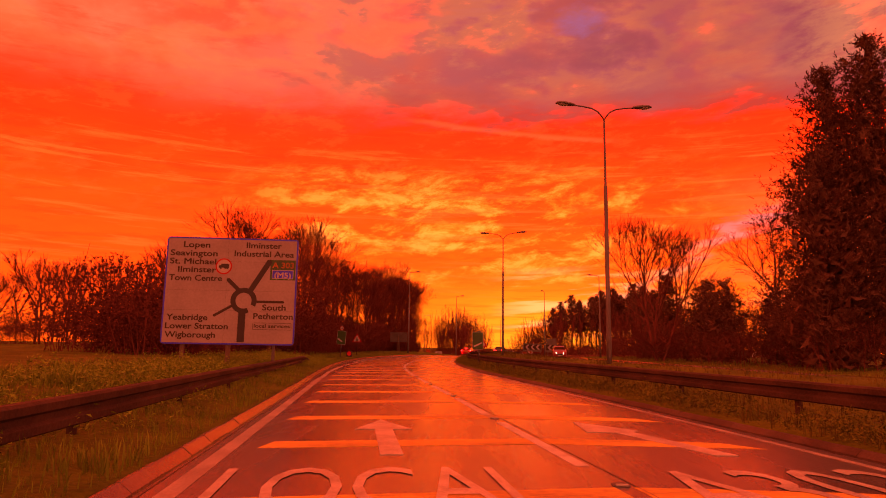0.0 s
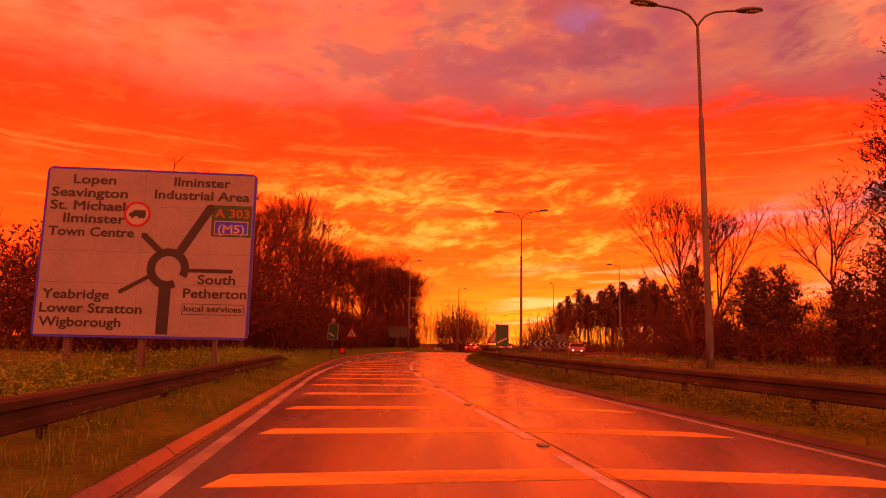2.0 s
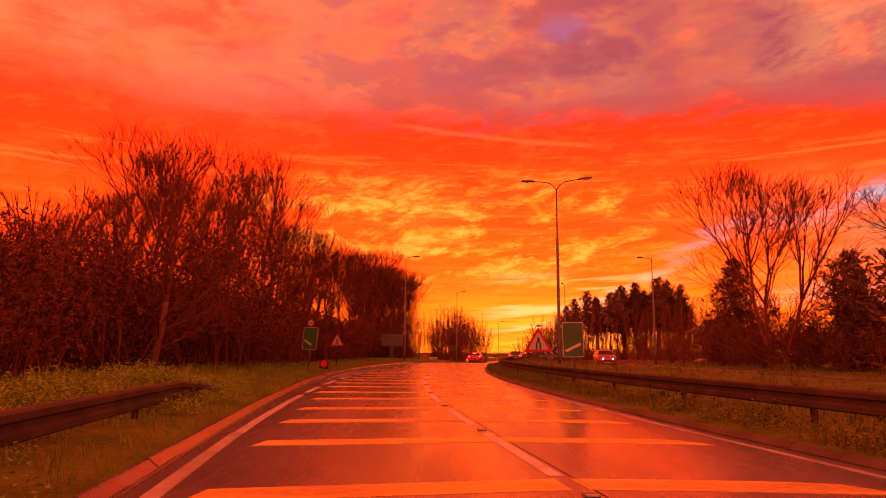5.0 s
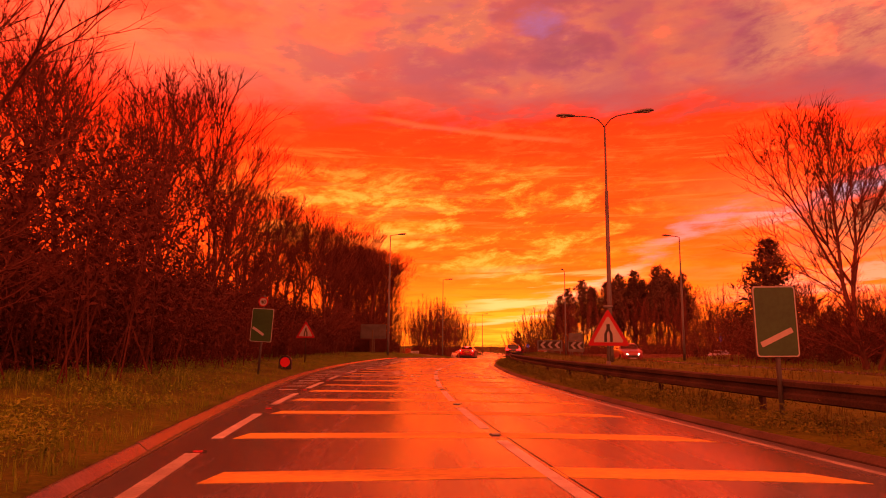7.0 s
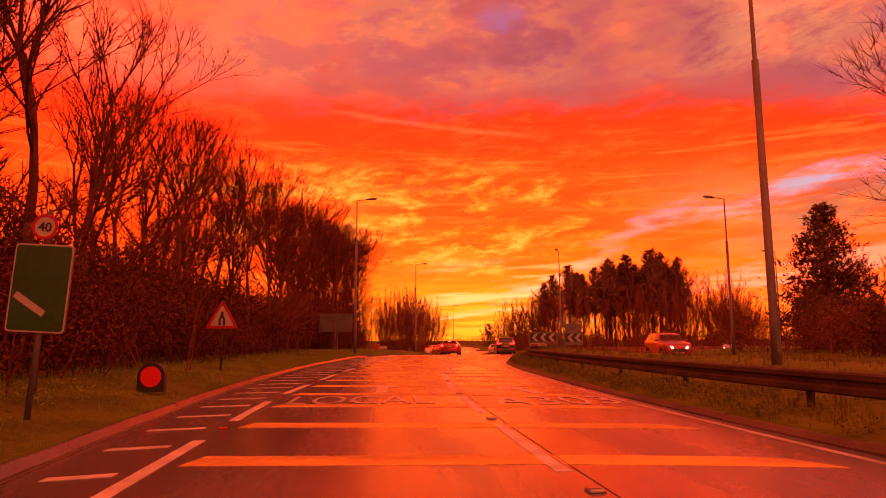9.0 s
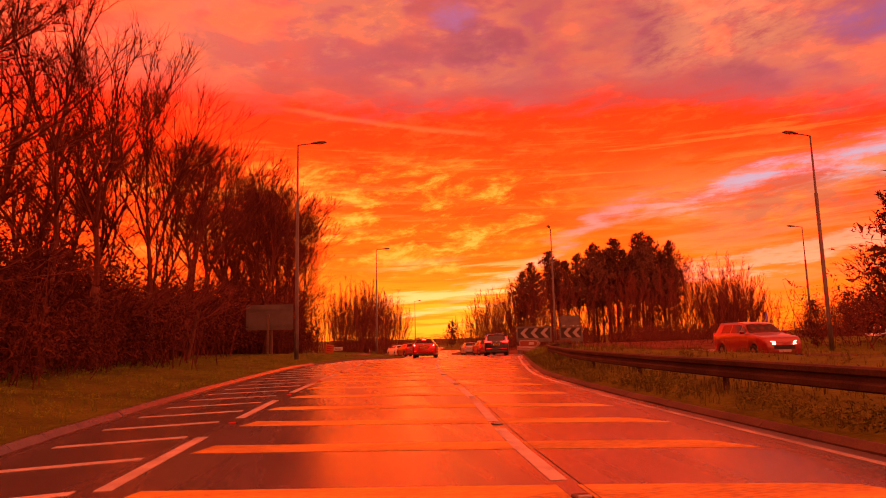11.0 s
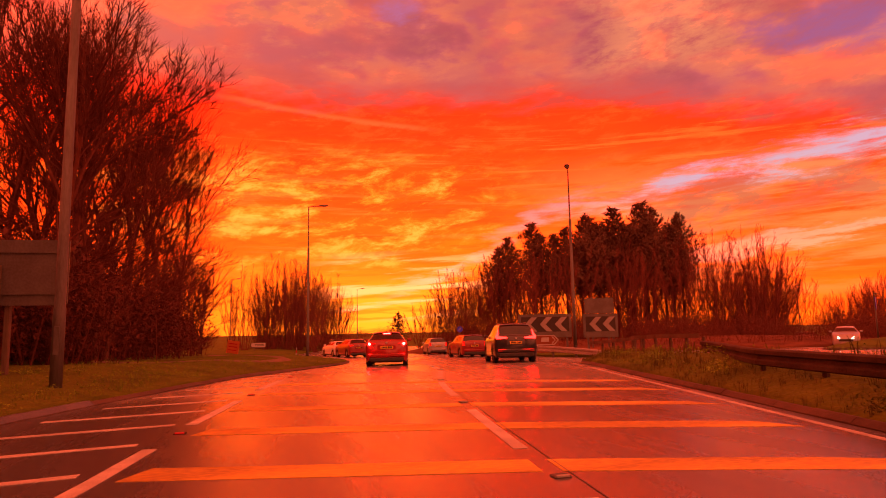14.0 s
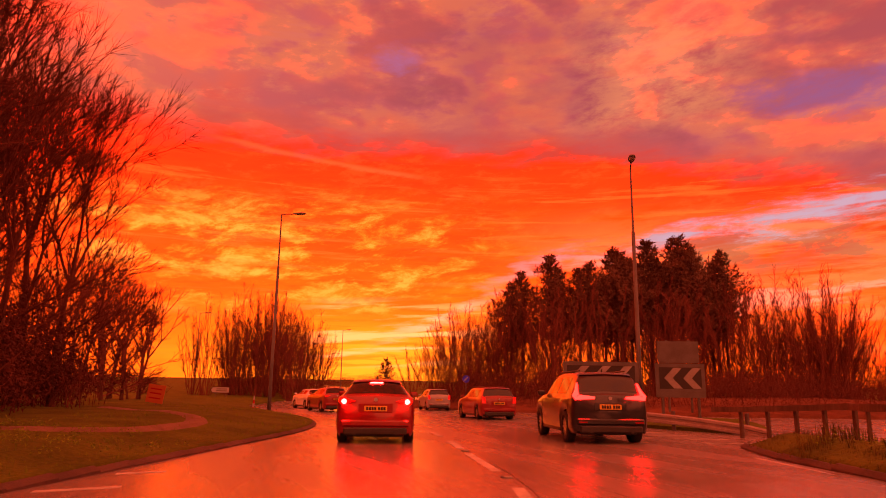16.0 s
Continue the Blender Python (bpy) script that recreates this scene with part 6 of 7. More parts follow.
def wheel(parent, x, y, r, wide):
    v, f = [], []
    prof = ((0.62, 0.5), (0.95, 0.5), (1.0, 0.36), (1.0, -0.36), (0.95, -0.5), (0.62, -0.5))
    n = 24
    for i in range(n):
        a = 2 * math.pi * i / n
        for q, s in prof:
            v.append((x + s * wide, y + q * r * math.cos(a), r + q * r * math.sin(a)))
    m = len(prof)
    for i in range(n):
        for k in range(m):
            f.append((i * m + k, i * m + (k + 1) % m, ((i + 1) % n) * m + (k + 1) % m, ((i + 1) % n) * m + k))
    w_ = empty("wheel", "", "")
    w_.parent = parent
    obj("tyre", v, f, RUBBER, w_, smooth=True)
    bm = bmesh.new()
    side = 1 if x > 0 else -1
    for i in range(10):
        a = 2 * math.pi * i / 10
        d, t = Vector((0, math.cos(a), math.sin(a))), Vector((0, -math.sin(a), math.cos(a)))
        c = Vector((x + side * wide * 0.42, y, r))
        pts = [c - t * 0.03, c + d * r * 0.62 - t * 0.025, c + d * r * 0.62 + t * 0.025, c + t * 0.03]
        fa = [bm.verts.new(p) for p in pts]
        fb = [bm.verts.new(p - Vector((side * 0.03, 0, 0))) for p in pts]
        bm.faces.new(fa)
        for k in range(4):
            bm.faces.new((fa[k], fb[k], fb[(k + 1) % 4], fa[(k + 1) % 4]))
    part("rim", bm, RIM, w_, "ten-spoke alloy rim")
    vv, ff = tube([(x - 0.3 * wide, y, r), (x + side * 0.3 * wide, y, r)], [r * 0.63, r * 0.63], 20)
    obj("hub_plate", vv, ff, TRIM, w_)


def smooth_line(pts):
    """A monotone smooth curve through (x, value) points."""
    xs, vs = np.array([p[0] for p in pts], float), np.array([p[1] for p in pts], float)
    d = np.diff(vs) / np.diff(xs)
    m = np.zeros(len(xs))
    m[0], m[-1] = d[0], d[-1]
    for i in range(1, len(xs) - 1):
        m[i] = 0.0 if d[i - 1] * d[i] <= 0 else 2 * d[i - 1] * d[i] / (d[i - 1] + d[i])

    def at(x):
        x = min(max(x, xs[0]), xs[-1])
        i = min(int(np.searchsorted(xs, x, side="right")) - 1, len(xs) - 2)
        h = xs[i + 1] - xs[i]
        t = (x - xs[i]) / h
        return float((2 * t**3 - 3 * t**2 + 1) * vs[i] + (t**3 - 2 * t**2 + t) * h * m[i] + (3 * t**2 - 2 * t**3) * vs[i + 1] + (t**3 - t**2) * h * m[i + 1])

    return at


class Shell:
    """The smooth outer skin of a car body: point(y, s), s from the sill (0) over the belt (4) to the roof's middle (7)."""

    def __init__(self, L, W, H, style):
        hw = W / 2
        self.L, self.hw = L, hw
        self.belt = H * {"hatch": 0.715, "suv": 0.66, "estate": 0.67, "van": 0.56}[style]
        belt = self.belt
        self.clear = 0.19 if style != "suv" else 0.25
        self.wr = 0.325 if style != "suv" else 0.37
        self.axles = (L * 0.175, L * 0.80)
        if style == "van":
            self.back = 0.10
            top = [(0, H * 0.985), (0.15, H), (L * 0.55, H), (L * 0.69, H * 0.965), (L * 0.84, H * 0.63), (L * 0.95, H * 0.53), (L, H * 0.44)]
            roof = [(0, 0.88), (0.2, 0.9), (L * 0.69, 0.87), (L * 0.84, 0.86), (L, 0.8)]
        else:
            self.back = {"hatch": 0.50, "suv": 0.42, "estate": 0.34}[style]
            k = self.back
            top = [(0, belt + 0.015), (0.06, belt + 0.05), (k * 0.62, H * 0.905), (k, H * 0.972), (L * 0.24, H * 0.995), (L * 0.36, H), (L * 0.5, H * 0.985), (L * 0.58, H * 0.945), (L * 0.73, belt + 0.03), (L * 0.88, belt * 0.93), (L * 0.96, belt * 0.84), (L, belt * 0.68)]
            r = {"hatch": 0.62, "suv": 0.68, "estate": 0.69}[style]
            roof = [(0, 0.84), (0.08, 0.80), (k * 0.62, r + 0.06), (k, r + 0.01), (L * 0.36, r + 0.02), (L * 0.56, r + 0.03), (L * 0.73, 0.84), (L * 0.9, 0.82), (L, 0.74)]
        self.top, self.roof = smooth_line(top), smooth_line(roof)
        self.body = smooth_line([(0, 0.90), (0.05, 0.945), (0.16, 0.985), (0.5, 1.0), (L * 0.6, 1.0), (L * 0.86, 0.985), (L * 0.95, 0.93), (L, 0.82)])

    def low(self, y):
        z = self.clear + (0.06 if y < 0.05 or y > self.L - 0.05 else 0.0)
        for a in self.axles:
            R = self.wr * 1.13
            if abs(y - a) < R:
                z = max(z, self.wr + math.sqrt(R * R - (y - a) ** 2))
        return z

    def point(self, y, s, side=1):
        b, lo, zt = self.hw * self.body(y), self.low(y), self.top(y)
        zb = min(self.belt, zt - 0.03)
        r = self.hw * self.roof(y)
        lo = min(lo, zb - 0.12)
        deep = min(0.13, (zb - lo) * 0.3)
        tall = zt - zb
        P = [(b * 0.93, lo), (b * 0.99, lo + deep), (b, lo + (zb - lo) * 0.55), (b * 0.985, zb - min(0.09, (zb - lo) * 0.2)), (b * 0.945, zb), (max(r, 0.0) * 1.0, zt - min(0.065, tall * 0.35)), (r * 0.82, zt - min(0.014, tall * 0.1)), (0.0, zt + 0.012)]
        i = min(int(s), 6)
        t = s - i
        p0, p1, p2, p3 = P[max(i - 1, 0)], P[i], P[i + 1], P[min(i + 2, 7)]
        if i in (3, 4):
            k = 0.35
        else:
            k = 0.5
        out = []
        for a in range(2):
            m1, m2 = k * (p2[a] - p0[a]), k * (p3[a] - p1[a])
            if i == 4:
                m1, m2 = (p2[a] - p1[a]), (p2[a] - p1[a])
            if i == 6 and a == 1:
                m2 = 0.0
            out.append((2 * t**3 - 3 * t**2 + 1) * p1[a] + (t**3 - 2 * t**2 + t) * m1 + (3 * t**2 - 2 * t**3) * p2[a] + (t**3 - t**2) * m2)
        return Vector((side * out[0], y, out[1]))

    def patch(self, ys, ss, side=1, lift=0.006, both=False):
        """A plate laid on the skin over a range; both: across the middle."""
        rows = []
        for y in ys:
            r = [self.point(y, s, side) for s in ss]
            if both:
                r += [Vector((-p.x, p.y, p.z)) for p in reversed(r[:-1])]
            rows.append(r)
        n, m = len(rows), len(rows[0])
        bm = bmesh.new()
        V = [[bm.verts.new(p) for p in r] for r in rows]
        for i in range(n - 1):
            for j in range(m - 1):
                bm.faces.new((V[i][j], V[i][j + 1], V[i + 1][j + 1], V[i + 1][j]))
        bm.normal_update()
        c = Vector((0, self.L * 0.45, self.belt * 0.8))
        for v in list(bm.verts):
            q = v.normal if v.normal.dot(v.co - c) > 0 else -v.normal
            v.co = v.co + q * lift
        return bm


def car(name, label, paint_, m, L=4.45, W=1.8, H=1.45, style="hatch", lit=False, front_lit=False, third=True, rails=False, plate=PLATE):
    """A car whose rear stands at its origin and which points along +y."""
    c = empty(name, label, "car", "vehicles", m)
    k = Shell(L, W, H, style)
    hw, belt, clear, wr, back = k.hw, k.belt, k.clear, k.wr, k.back
    ys = sorted({0.0, 0.02, 0.05, 0.1, L, L - 0.02, L - 0.06} | {L * i / 56 for i in range(57)} | {a + q * wr * 1.13 for a in k.axles for q in (-1.001, -0.995, -0.97, -0.9, -0.75, -0.5, 0.5, 0.75, 0.9, 0.97, 0.995, 1.001)})
    ss = [i / 3 for i in range(22)]
    bm = k.patch(ys, ss, 1, 0.0, True)
    bm.verts.ensure_lookup_table()
    width = 2 * len(ss) - 1
    for r in (0, len(ys) - 1):
        bm.faces.new([bm.verts[r * width + j] for j in range(width)])
    part("body", bm, paint_, c, smooth=True)
    part("underside", boxed(0, L / 2, clear + 0.12, W * 0.72, L * 0.94, 0.3, 0.03), TRIM, c)
    for y in k.axles:
        for sx in (-1, 1):
            wheel(c, sx * (hw - 0.12), y, wr, 0.215)
    # glass
    spans = [(0.17, 0.355), (0.375, 0.555), (0.57, 0.66)] if style != "van" else [(0.52, 0.66), (0.672, 0.755)]
    for sx in (-1, 1):
        for a, b in spans:
            yy = [L * (a + (b - a) * i / 5) for i in range(6)]
            part("side_window", k.patch(yy, (4.1, 4.35, 4.65, 4.9), sx, 0.004), GLASS, c, smooth=True)
    if style == "van":
        part("rear_window", boxed(0, -0.002, H * 0.76, W * 0.74, 0.012, H * 0.26, 0.004), GLASS, c)
        part("windscreen", k.patch([L * (0.70 + 0.135 * i / 5) for i in range(6)], (5.05, 5.6, 6.2, 7.0), 1, 0.004, True), GLASS, c, smooth=True)
    else:
        part("rear_window", k.patch([0.10 + (back * 0.93 - 0.10) * i / 6 for i in range(7)], (4.75, 5.1, 5.6, 6.2, 7.0), 1, 0.005, True), GLASS, c, smooth=True)
        part("windscreen", k.patch([L * (0.595 + 0.125 * i / 5) for i in range(6)], (5.05, 5.6, 6.2, 7.0), 1, 0.004, True), GLASS, c, smooth=True)
        part("spoiler", k.patch([back * 0.8 + (0.3) * i / 4 for i in range(5)], (5.05, 5.6, 6.2, 7.0), 1, 0.028, True), paint_, c, smooth=True)
        part("wiper", boxed(-0.1, 0.13, belt + 0.11, 0.42, 0.03, 0.02, 0.004), TRIM, c)
        v, f = tube([(0, back + 0.22, H * 0.985), (0, back + 0.12, H + 0.085)], [0.028, 0.006], 6)
        obj("aerial", v, f, TRIM, c)
    # rear end
    back_lamp = (LIT_TAIL if style == "suv" else BRAKE) if lit else TAIL
    zl = {"hatch": belt - 0.085, "suv": belt - 0.02, "estate": belt - 0.06, "van": belt + 0.1}[style]
    for sx in (-1, 1):
        if style == "suv":
            part("tail_lamp", quad_panel([(sx * hw * 0.40, -0.012, zl - 0.045), (sx * hw * 0.90, 0.0, zl - 0.075), (sx * hw * 0.95, 0.06, zl + 0.03), (sx * hw * 0.87, 0.12, zl + 0.14), (sx * hw * 0.80, 0.22, zl + 0.32), (sx * hw * 0.77, 0.22, zl + 0.32), (sx * hw * 0.80, 0.04, zl + 0.045), (sx * hw * 0.40, -0.012, zl + 0.0)], (0, -1, 0.15), 0.03), back_lamp, c)
        elif style in ("estate", "van"):
            part("tail_lamp", quad_panel([(sx * hw * 0.74, -0.012, zl - 0.17), (sx * hw * 0.93, 0.02, zl - 0.17), (sx * hw * 0.93, 0.04, zl + 0.12), (sx * hw * 0.78, 0.0, zl + 0.11)], (0, -1, 0.1), 0.03), back_lamp, c)
        else:
            part("tail_lamp_housing", quad_panel([(sx * hw * 0.50, -0.012, zl + 0.0), (sx * hw * 0.86, 0.0, zl - 0.085), (sx * hw * 0.94, 0.05, zl - 0.02), (sx * hw * 0.91, 0.06, zl + 0.07), (sx * hw * 0.74, 0.0, zl + 0.06)], (0, -1, 0.1), 0.026), TAIL, c)
            v, f = tube([(sx * hw * 0.80, 0.03, zl - 0.01), (sx * hw * 0.80, -0.045, zl - 0.01)], [0.066, 0.058], 16)
            obj("tail_lamp", v, f, back_lamp, c)
    if third:
        part("high_brake_lamp", boxed(0, (back * 0.72 if style != "van" else -0.01), H * 0.945, 0.3, 0.05, 0.03), back_lamp, c)
    zp = {"hatch": 0.79, "suv": 0.86, "estate": 0.76, "van": 0.72}[style]
    part("plate_recess", boxed(0, -0.004, zp + 0.01, 0.78, 0.016, 0.2, 0.01), paint_, c)
    p = part("number_plate", boxed(0, -0.018, zp, 0.52, 0.02, 0.115, 0.004), plate, c, "pale number plate")
    for px, pw in ((-0.19, 0.045), (-0.13, 0.05), (-0.07, 0.045), (-0.01, 0.045), (0.08, 0.05), (0.14, 0.05), (0.20, 0.05)):
        part("plate_bar", boxed(px, -0.030, zp, pw, 0.004, 0.075), PLATE_INK, p)
    disc(c, 0, min(zp + 0.2, belt - 0.05), 0.042, RIM, "badge", -0.026, 0.02, n=20)
    part("rear_bumper", boxed(0, 0.05, clear + 0.27, W * 0.90, 0.17, 0.2, 0.06), paint_, c)
    part("bumper_insert", boxed(0, 0.03, clear + 0.1, W * 0.80, 0.18, 0.16, 0.03), TRIM, c)
    for sx in (-1, 1):
        part("reflector", boxed(sx * hw * 0.72, -0.038, clear + 0.26, 0.2, 0.012, 0.035), REFLECTOR, c)
        v, f = tube([(sx * hw * 0.52, 0.1, clear + 0.05), (sx * hw * 0.52, -0.065, clear + 0.05)], [0.036, 0.036], 12)
        if style != "van":
            obj("exhaust", v, f, TRIM, c)
        part("mirror", boxed(sx * (hw + 0.07), L * 0.655 if style != "van" else L * 0.77, belt + 0.07, 0.2, 0.11, 0.13, 0.035), paint_, c)
        # front end
        part("headlamp", quad_panel([(sx * hw * 0.42, L - 0.0, belt * 0.60), (sx * hw * 0.76, L - 0.06, belt * 0.62), (sx * hw * 0.84, L - 0.16, belt * 0.76), (sx * hw * 0.46, L - 0.02, belt * 0.70)], (0, 1, 0.15), 0.035), HEADLAMP if front_lit else LAMP_BOWL, c)
        part("door_handle", boxed(sx * hw * 0.99, L * 0.40, belt - 0.13, 0.03, 0.18, 0.03, 0.008), paint_, c)
        for q in (0.365, 0.565):
            part("door_seam", k.patch([L * q, L * q + 0.012], [0.3 + 0.62 * i for i in range(7)], sx, 0.0025), TRIM, c)
        part("sill", boxed(sx * hw * 0.94, L * 0.49, clear + 0.05, 0.08, L * 0.44, 0.1, 0.02), TRIM, c)
        if rails:
            part("roof_rail", boxed(sx * hw * 0.60, L * 0.33, H + 0.03, 0.035, L * 0.42, 0.035, 0.01), TRIM, c)
    part("grille", boxed(0, L + 0.0, belt * 0.50, W * 0.5, 0.03, 0.16, 0.01), TRIM, c)
    part("front_plate", boxed(0, L + 0.02, belt * 0.36, 0.52, 0.015, 0.11), SIGN_WHITE, c)
    return c


car("hatchback", "metallic red hatchback braking in the lane with its lamps lit", CAR_RED, pose(4.36, 108.7, fall(108.7) - 0.02, -1.0, 0, -11), 4.47, 1.795, 1.45, "hatch", True)
car("suv", "dark sport utility car with tall red tail lamps", CAR_BLACK, pose(9.75, 107.7, fall(107.7) - 0.02, -1.0, 0, -12), 4.6, 1.855, 1.68, "suv", True, rails=True, third=False)
car("estate_car", "dark red estate car with roof rails", CAR_WINE, pose(12.5, 122.6, fall(122.9) - 0.02, -1.0, 0, -2), 4.55, 1.76, 1.48, "estate", rails=True, third=False)
car("estate_car", "silver estate car joining the roundabout", CAR_SILVER, pose(14.4, 140.2, fall(140.5), -1.0, 0, -4), 4.4, 1.75, 1.52, "estate", third=False)
car("hatchback", "dark red hatchback ahead in the queue", CAR_WINE, pose(6.6, 136.0, fall(136), -1.0, 0, 12), 4.2, 1.76, 1.5, "hatch", third=False)
car("hatchback", "white hatchback leaving the roundabout", CAR_WHITE, pose(6.2, 144.7, fall(145), -0.8, 0, 14), 4.2, 1.78, 1.46, "hatch", third=False)
car("hatchback", "dark grey hatchback with brake lamps lit", CAR_GREY, pose(7.2, 156.4, fall(157), -0.5, 0, 10), 4.2, 1.76, 1.5, "hatch", True)
turned = lambda x, y, h: pose(x, y, fall(y) - 0.01, 0, 0, h)
car("van", "white panel van with its headlamps lit, oncoming", CAR_WHITE, turned(57.5, 122.5, 120), 4.8, 1.9, 1.95, "van", front_lit=True, plate=SIGN_WHITE)
car("people_carrier", "dark red people carrier with headlamps lit, oncoming", CAR_WINE, turned(16.7, 88.5, 174), 4.5, 1.8, 1.65, "estate", front_lit=True, third=False)
car("hatchback", "silver hatchback with headlamps lit, oncoming", CAR_SILVER, turned(41.4, 121.6, 133), 4.1, 1.75, 1.5, "hatch", front_lit=True)
car("hatchback", "red hatchback turning out of the roundabout", CAR_RED, turned(78.0, 163.0, 100), 4.1, 1.75, 1.5, "hatch", front_lit=True)
car("suv", "dark sport utility car with headlamps lit at the entry", CAR_GREY, turned(52.5, 114.0, 110), 4.6, 1.86, 1.72, "suv", front_lit=True)

# ---- road studs ----


def stud(x, y, lens, label):
    s = empty("road_stud", label, "road stud", "road studs", pose(x, y, fall(y)))
    part("casing", boxed(0, 0, 0.005, 0.15, 0.12, 0.022, 0.009), RUST_STEEL if lens == RED_LENS else STEEL, s)
    part("lens", boxed(0, -0.05, 0.014, 0.11, 0.03, 0.02, 0.004), lens, s)


for y in (5.2, 10.6, 15.7, 20.8, 25.9, 30.7, 35.5, 40.4, 45.2, 50.0, 54.9, 59.7, 64.3, 68.6, 72.8, 76.8, 81.5, 86.5, 92.2, 97.3, 102.2, 106.5):
    stud(divider(y) + 0.02, y, SIGN_WHITE, "white reflecting road stud between the lane dashes")
# red lenses glow a little, standing in for light thrown back
for y in (38.8, 43.9, 49.2, 54.2, 59.3, 64.6, 70.0, 75.2, 80.1, 85.3, 90.2, 95.2, 100.5):
    stud(edge_dash(y) + 0.05, y, RED_LENS, "red reflecting road stud by the edge dashes")

# worn footpath over the corner
line = curve_pts([(-6.0, 105.4), (-3.0, 106.3), (-1.0, 108.0), (0.1, 110.4), (0.2, 112.8), (-0.5, 115.2), (-1.7, 117.6), (-3.6, 120.5)], 5)
V, F = [], []
for i, p in enumerate(line):
    d = (line[min(i + 1, len(line) - 1)] - line[max(i - 1, 0)]).normalized()
    half = 0.42 + 0.12 * noise.noise((i * 0.4, 0, 0))
    for k in (-1.0, -0.4, 0.4, 1.0):
        q = p + Vector((d.y, -d.x, 0)) * k * half
        b = kerb_l(q.y) - q.x
        V.append((q.x, q.y, fall(q.y) + bank_l(max(b, 0)) + wobble(q.x, q.y, 0.1) + (0.03 if abs(k) < 0.9 else -0.03)))
    if i:
        n = 4 * i
        F += [(n - 4 + k, n - 3 + k, n + 1 + k, n + k) for k in range(3)]
tagged(obj("footpath", V, F, DIRT_PATH, smooth=True), "worn earth footpath across the grass corner", "path", kind="structure")

# ---- grass ----


def tufts(name, spots, seed, label, tall=0.24, blades=4, mat=None):
    """Uneven tufts of bent blades at (x, y, z, size)."""
    rng = random.Random(seed)
    V, F = [], []
    for x, y, z, s in spots:
        s *= 0.75 + 0.9 * max(noise.noise((x * 0.8, y * 0.8, 4.0)), -0.3)
        for _ in range(blades):
            a, r = rng.uniform(0, 6.283), rng.uniform(0.0, 0.12) * s
            h, lean = tall * s * rng.uniform(0.5, 1.25), rng.uniform(0.1, 0.6)
            bx, by = x + r * math.cos(a), y + r * math.sin(a)
            wx, wy = 0.009 * s * math.sin(a), -0.009 * s * math.cos(a)
            ex, ey = math.cos(a) * lean * h, math.sin(a) * lean * h
            n = len(V)
            V += [(bx - wx, by - wy, z - 0.03), (bx + wx, by + wy, z - 0.03), (bx + ex * 0.4 + wx * 0.8, by + ey * 0.4 + wy * 0.8, z + h * 0.62), (bx + ex * 0.4 - wx * 0.8, by + ey * 0.4 - wy * 0.8, z + h * 0.62), (bx + ex, by + ey, z + h)]
            F += [(n, n + 1, n + 2, n + 3), (n + 3, n + 2, n + 4)]
    return tagged(obj(name, V, F, mat or GRASS), label, "grass", kind="stuff")


rng = random.Random(77)
left, middle_, right_ = [], [], []
for _ in range(17000):
    y = -4 + 134 * rng.random() ** 1.5
    d = 0.2 + 5.5 * rng.random() ** 1.3
    left.append((kerb_l(y) - d, y, fall(y) + bank_l(d) + (wobble(kerb_l(y) - d, y, 0.1) if d > 0.8 else 0), rng.uniform(0.35, 0.8) * (0.5 if y > 98 else 0.72 if y > 46 else 1.0) * (1.0 + (0.9 if 1.3 < d and y < 46 else 0) * (noise.noise((y * 0.5, d, 3)) + 0.6))))
for _ in range(14000):
    y = -2 + 108 * rng.random() ** 1.2
    xr, wide = kerb_r(y), opp_l(y) - kerb_r(y)
    q = rng.uniform(0.02, 0.3) if rng.random() < 0.65 else rng.uniform(0.3, 0.95)
    middle_.append((xr + wide * q, y, fall(y) + 0.1 + 0.55 * math.sin(math.pi * q) ** 1.66 * min(1.0, wide / 6), rng.uniform(0.4, 0.85) * (0.6 if y > 88 else 1.0)))
for _ in range(260):
    y, q = rng.uniform(84, 105), rng.uniform(0.15, 0.75)
    wide = opp_l(y) - kerb_r(y)
    middle_.append((kerb_r(y) + wide * q, y, fall(y) + 0.1 + 0.55 * math.sin(math.pi * q) ** 1.66 * min(1.0, wide / 6), rng.uniform(0.7, 1.15)))
for _ in range(3500):
    y = 30 + 78 * rng.random()
    d = 0.2 + 7 * rng.random()
    right_.append((opp_r(y) + d, y, fall(y) + 0.1 + d * 0.03, rng.uniform(0.4, 0.9)))
tufts("verge_grass", left, 1, "long winter grass on the roadside bank beside the kerb")
tufts("verge_grass", middle_, 2, "long dull winter grass on the central reservation", 0.3, mat=DARK_GRASS)
tufts("verge_grass", right_, 3, "winter grass beyond the far carriageway")

def weeds(name, spots, seed, label, mat):
    """Low leafy clumps at (x, y, z, size)."""
    rng = random.Random(seed)
    V, F = [], []
    for x, y, z, s in spots:
        for _ in range(int(44 * s + 10)):
            a, r = rng.uniform(0, 6.283), s * 0.34 * rng.random() ** 0.6
            h = s * 0.34 * rng.random() * (1.15 - r / (s * 0.4))
            leaf_at(V, F, Vector((x + r * math.cos(a), y + r * math.sin(a), z + 0.02 + h)), rng.uniform(0.025, 0.065) * (0.7 + 0.5 * s), rng, 0.3)
    return tagged(obj(name, V, F, mat), label, "weeds", kind="stuff")


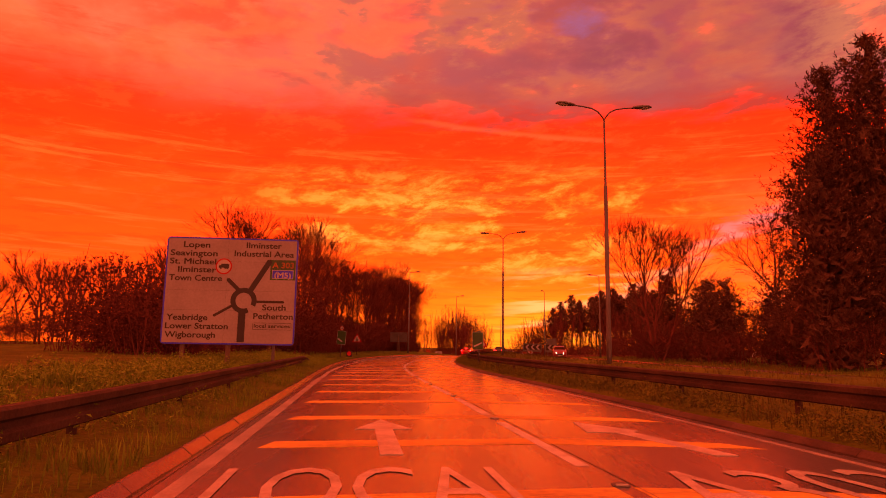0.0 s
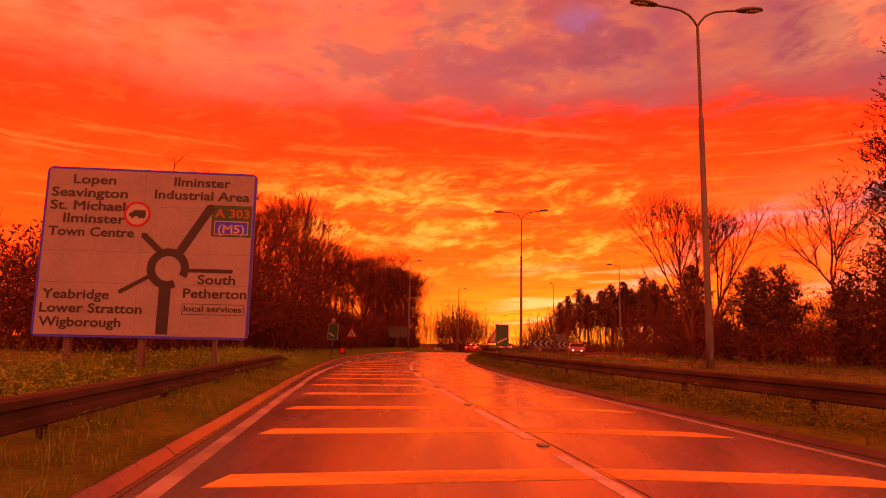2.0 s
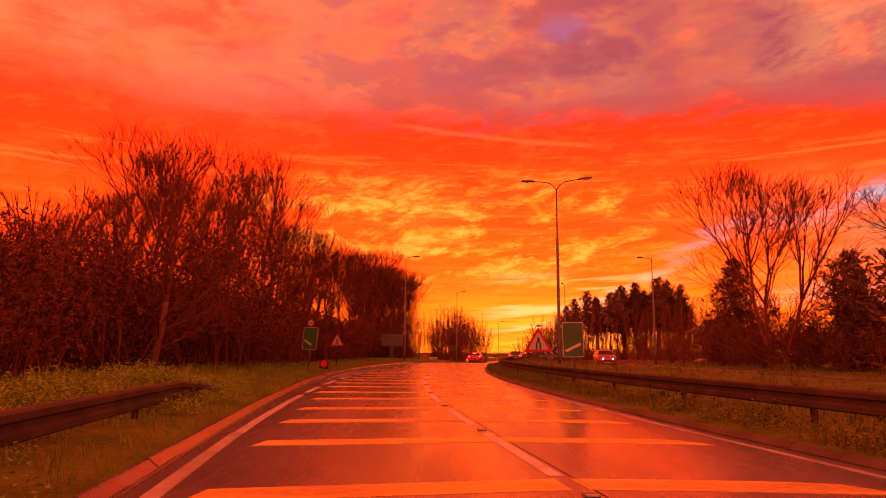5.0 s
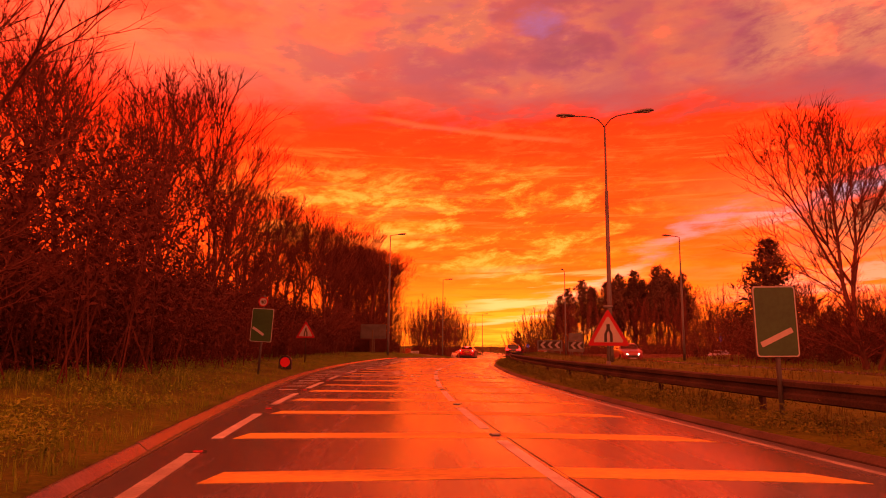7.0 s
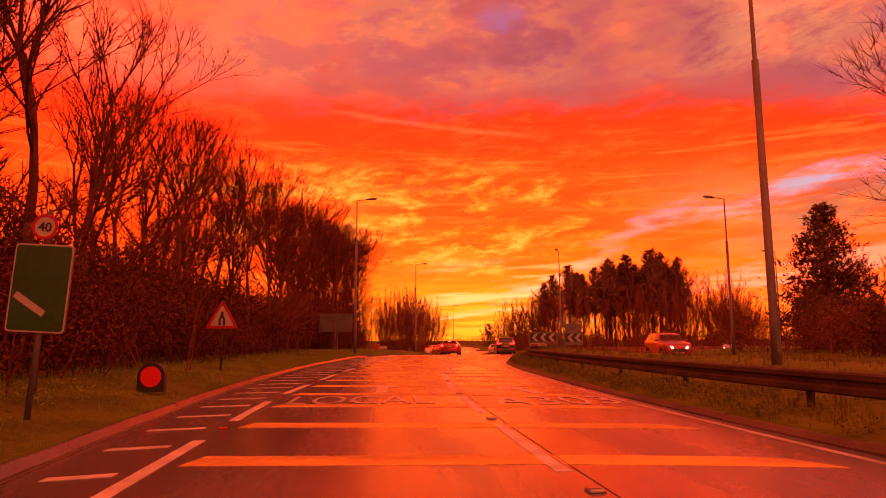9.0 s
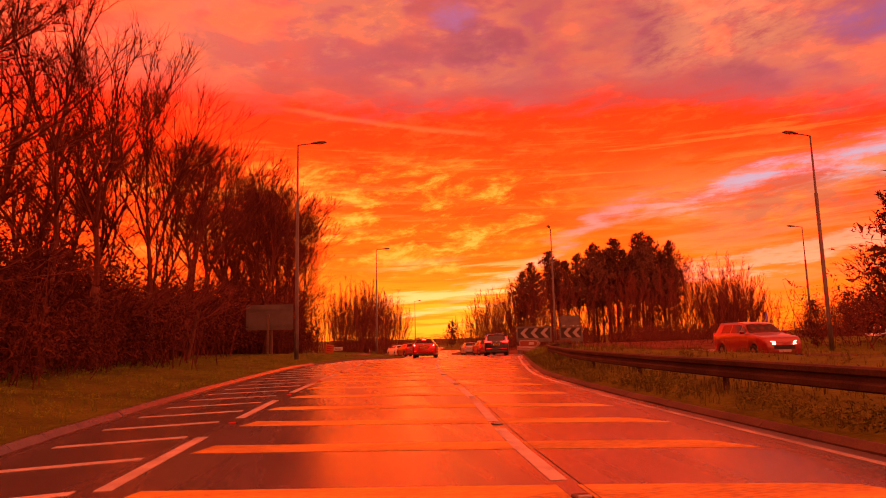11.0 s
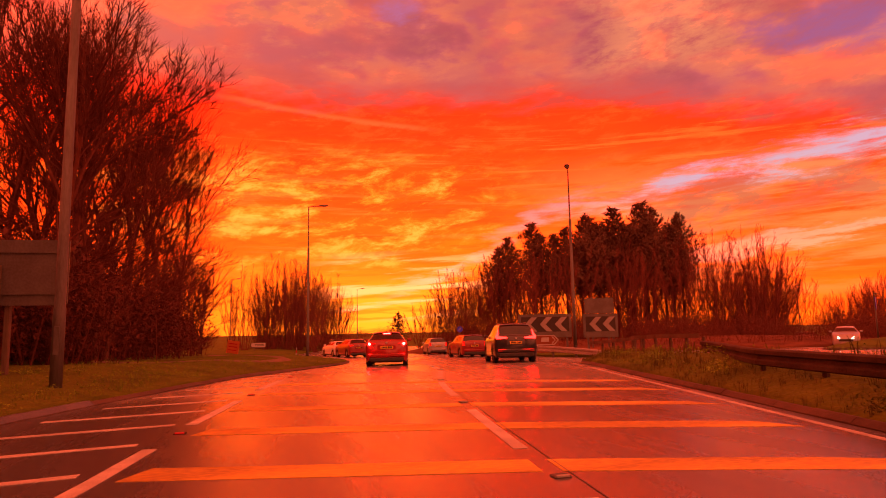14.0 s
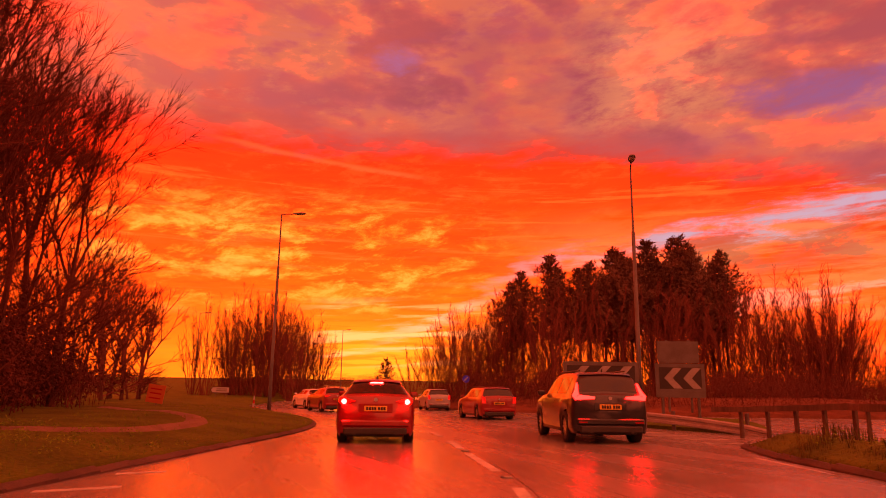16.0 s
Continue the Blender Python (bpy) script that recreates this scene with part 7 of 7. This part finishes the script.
low, tall_ = [], []
for _ in range(1500):
    y = -3 + 60 * rng.random() ** 1.2
    d = 0.45 + 4.2 * rng.random() ** 0.8
    if noise.noise((y * 0.33, d * 0.8, 8.0)) > -0.12:
        low.append((kerb_l(y) - d, y, bank_l(d) + wobble(kerb_l(y) - d, y, 0.1), rng.uniform(0.35, 1.0)))
for _ in range(700):
    y = 60 + 48 * rng.random()
    d = 0.3 + 3.6 * rng.random()
    low.append((kerb_l(y) - d, y, fall(y) + bank_l(d) + wobble(kerb_l(y) - d, y, 0.1), rng.uniform(0.25, 0.55)))
for _ in range(900):
    y, q = rng.uniform(2, 104), rng.uniform(0.08, 0.55)
    wide = opp_l(y) - kerb_r(y)
    if noise.noise((y * 0.3, q * 4, 2.0)) > 0.0:
        tall_.append((kerb_r(y) + wide * q, y, fall(y) + 0.1 + 0.55 * math.sin(math.pi * q) ** 1.66 * min(1.0, wide / 6), rng.uniform(0.4, 0.9) * (1.2 if y > 84 else 0.8)))
bank, edge_ = [], []
for _ in range(900):
    y, d = 3 + 36 * rng.random(), rng.uniform(1.9, 4.4)
    if noise.noise((y * 0.4, d * 0.6, 5.0)) > -0.1:
        bank.append((kerb_l(y) - d, y, bank_l(d), rng.uniform(0.7, 1.7)))
for _ in range(170):
    y, d = rng.uniform(30.5, 39), rng.uniform(0.7, 1.7)
    bank.append((kerb_l(y) - d, y, bank_l(d), rng.uniform(0.6, 1.1)))
for _ in range(1500):
    y, d = 2 + 86 * rng.random() ** 1.2, rng.uniform(0.35, 1.05)
    if noise.noise((y * 0.35, d * 2.0, 6.0)) > -0.2:
        edge_.append((kerb_r(y) + d, y, fall(y) + 0.1 + 0.05 * d, rng.uniform(0.5, 1.15)))
weeds("verge_weeds", bank, 7, "tall leafy green weeds on the bank behind the sinking barrier", WEED)
weeds("verge_weeds", edge_, 8, "dull leafy weeds growing up against the reservation barrier", mat=DULL_WEED)
weeds("verge_weeds", low, 4, "low leafy green weeds among the grass of the verge", WEED)
weeds("verge_weeds", [p for p in tall_ if p[1] < 82], 5, "leafy weeds in the dull grass of the central reservation", DARK_GRASS)
weeds("verge_weeds", [p for p in tall_ if p[1] >= 82], 6, "bushy green weeds at the end of the central reservation", WEED)

# ---- kerb stones ----
kerb_run("kerb_corner", kerb_l, 94.2, 160, -1, "low earth-stained kerb stones round the grass corner", mat=DIRTY_KERB, wide=0.13, high=0.075)
kerb_run("kerb_near_side", kerb_l, -20, 94, -1, "wet splayed concrete kerb stones along the verge", wide=0.145)
kerb_run("kerb_reservation", kerb_r, -20, 106, 1, "earth-stained kerb stones along the central reservation", mat=DIRTY_KERB, high=0.09)
kerb_run("kerb_far_inner", opp_l, 20, 106, -1, "concrete kerb of the oncoming carriageway", False)
kerb_run("kerb_far_outer", opp_r, 20, 107, 1, "concrete kerb beyond the oncoming carriageway", False)
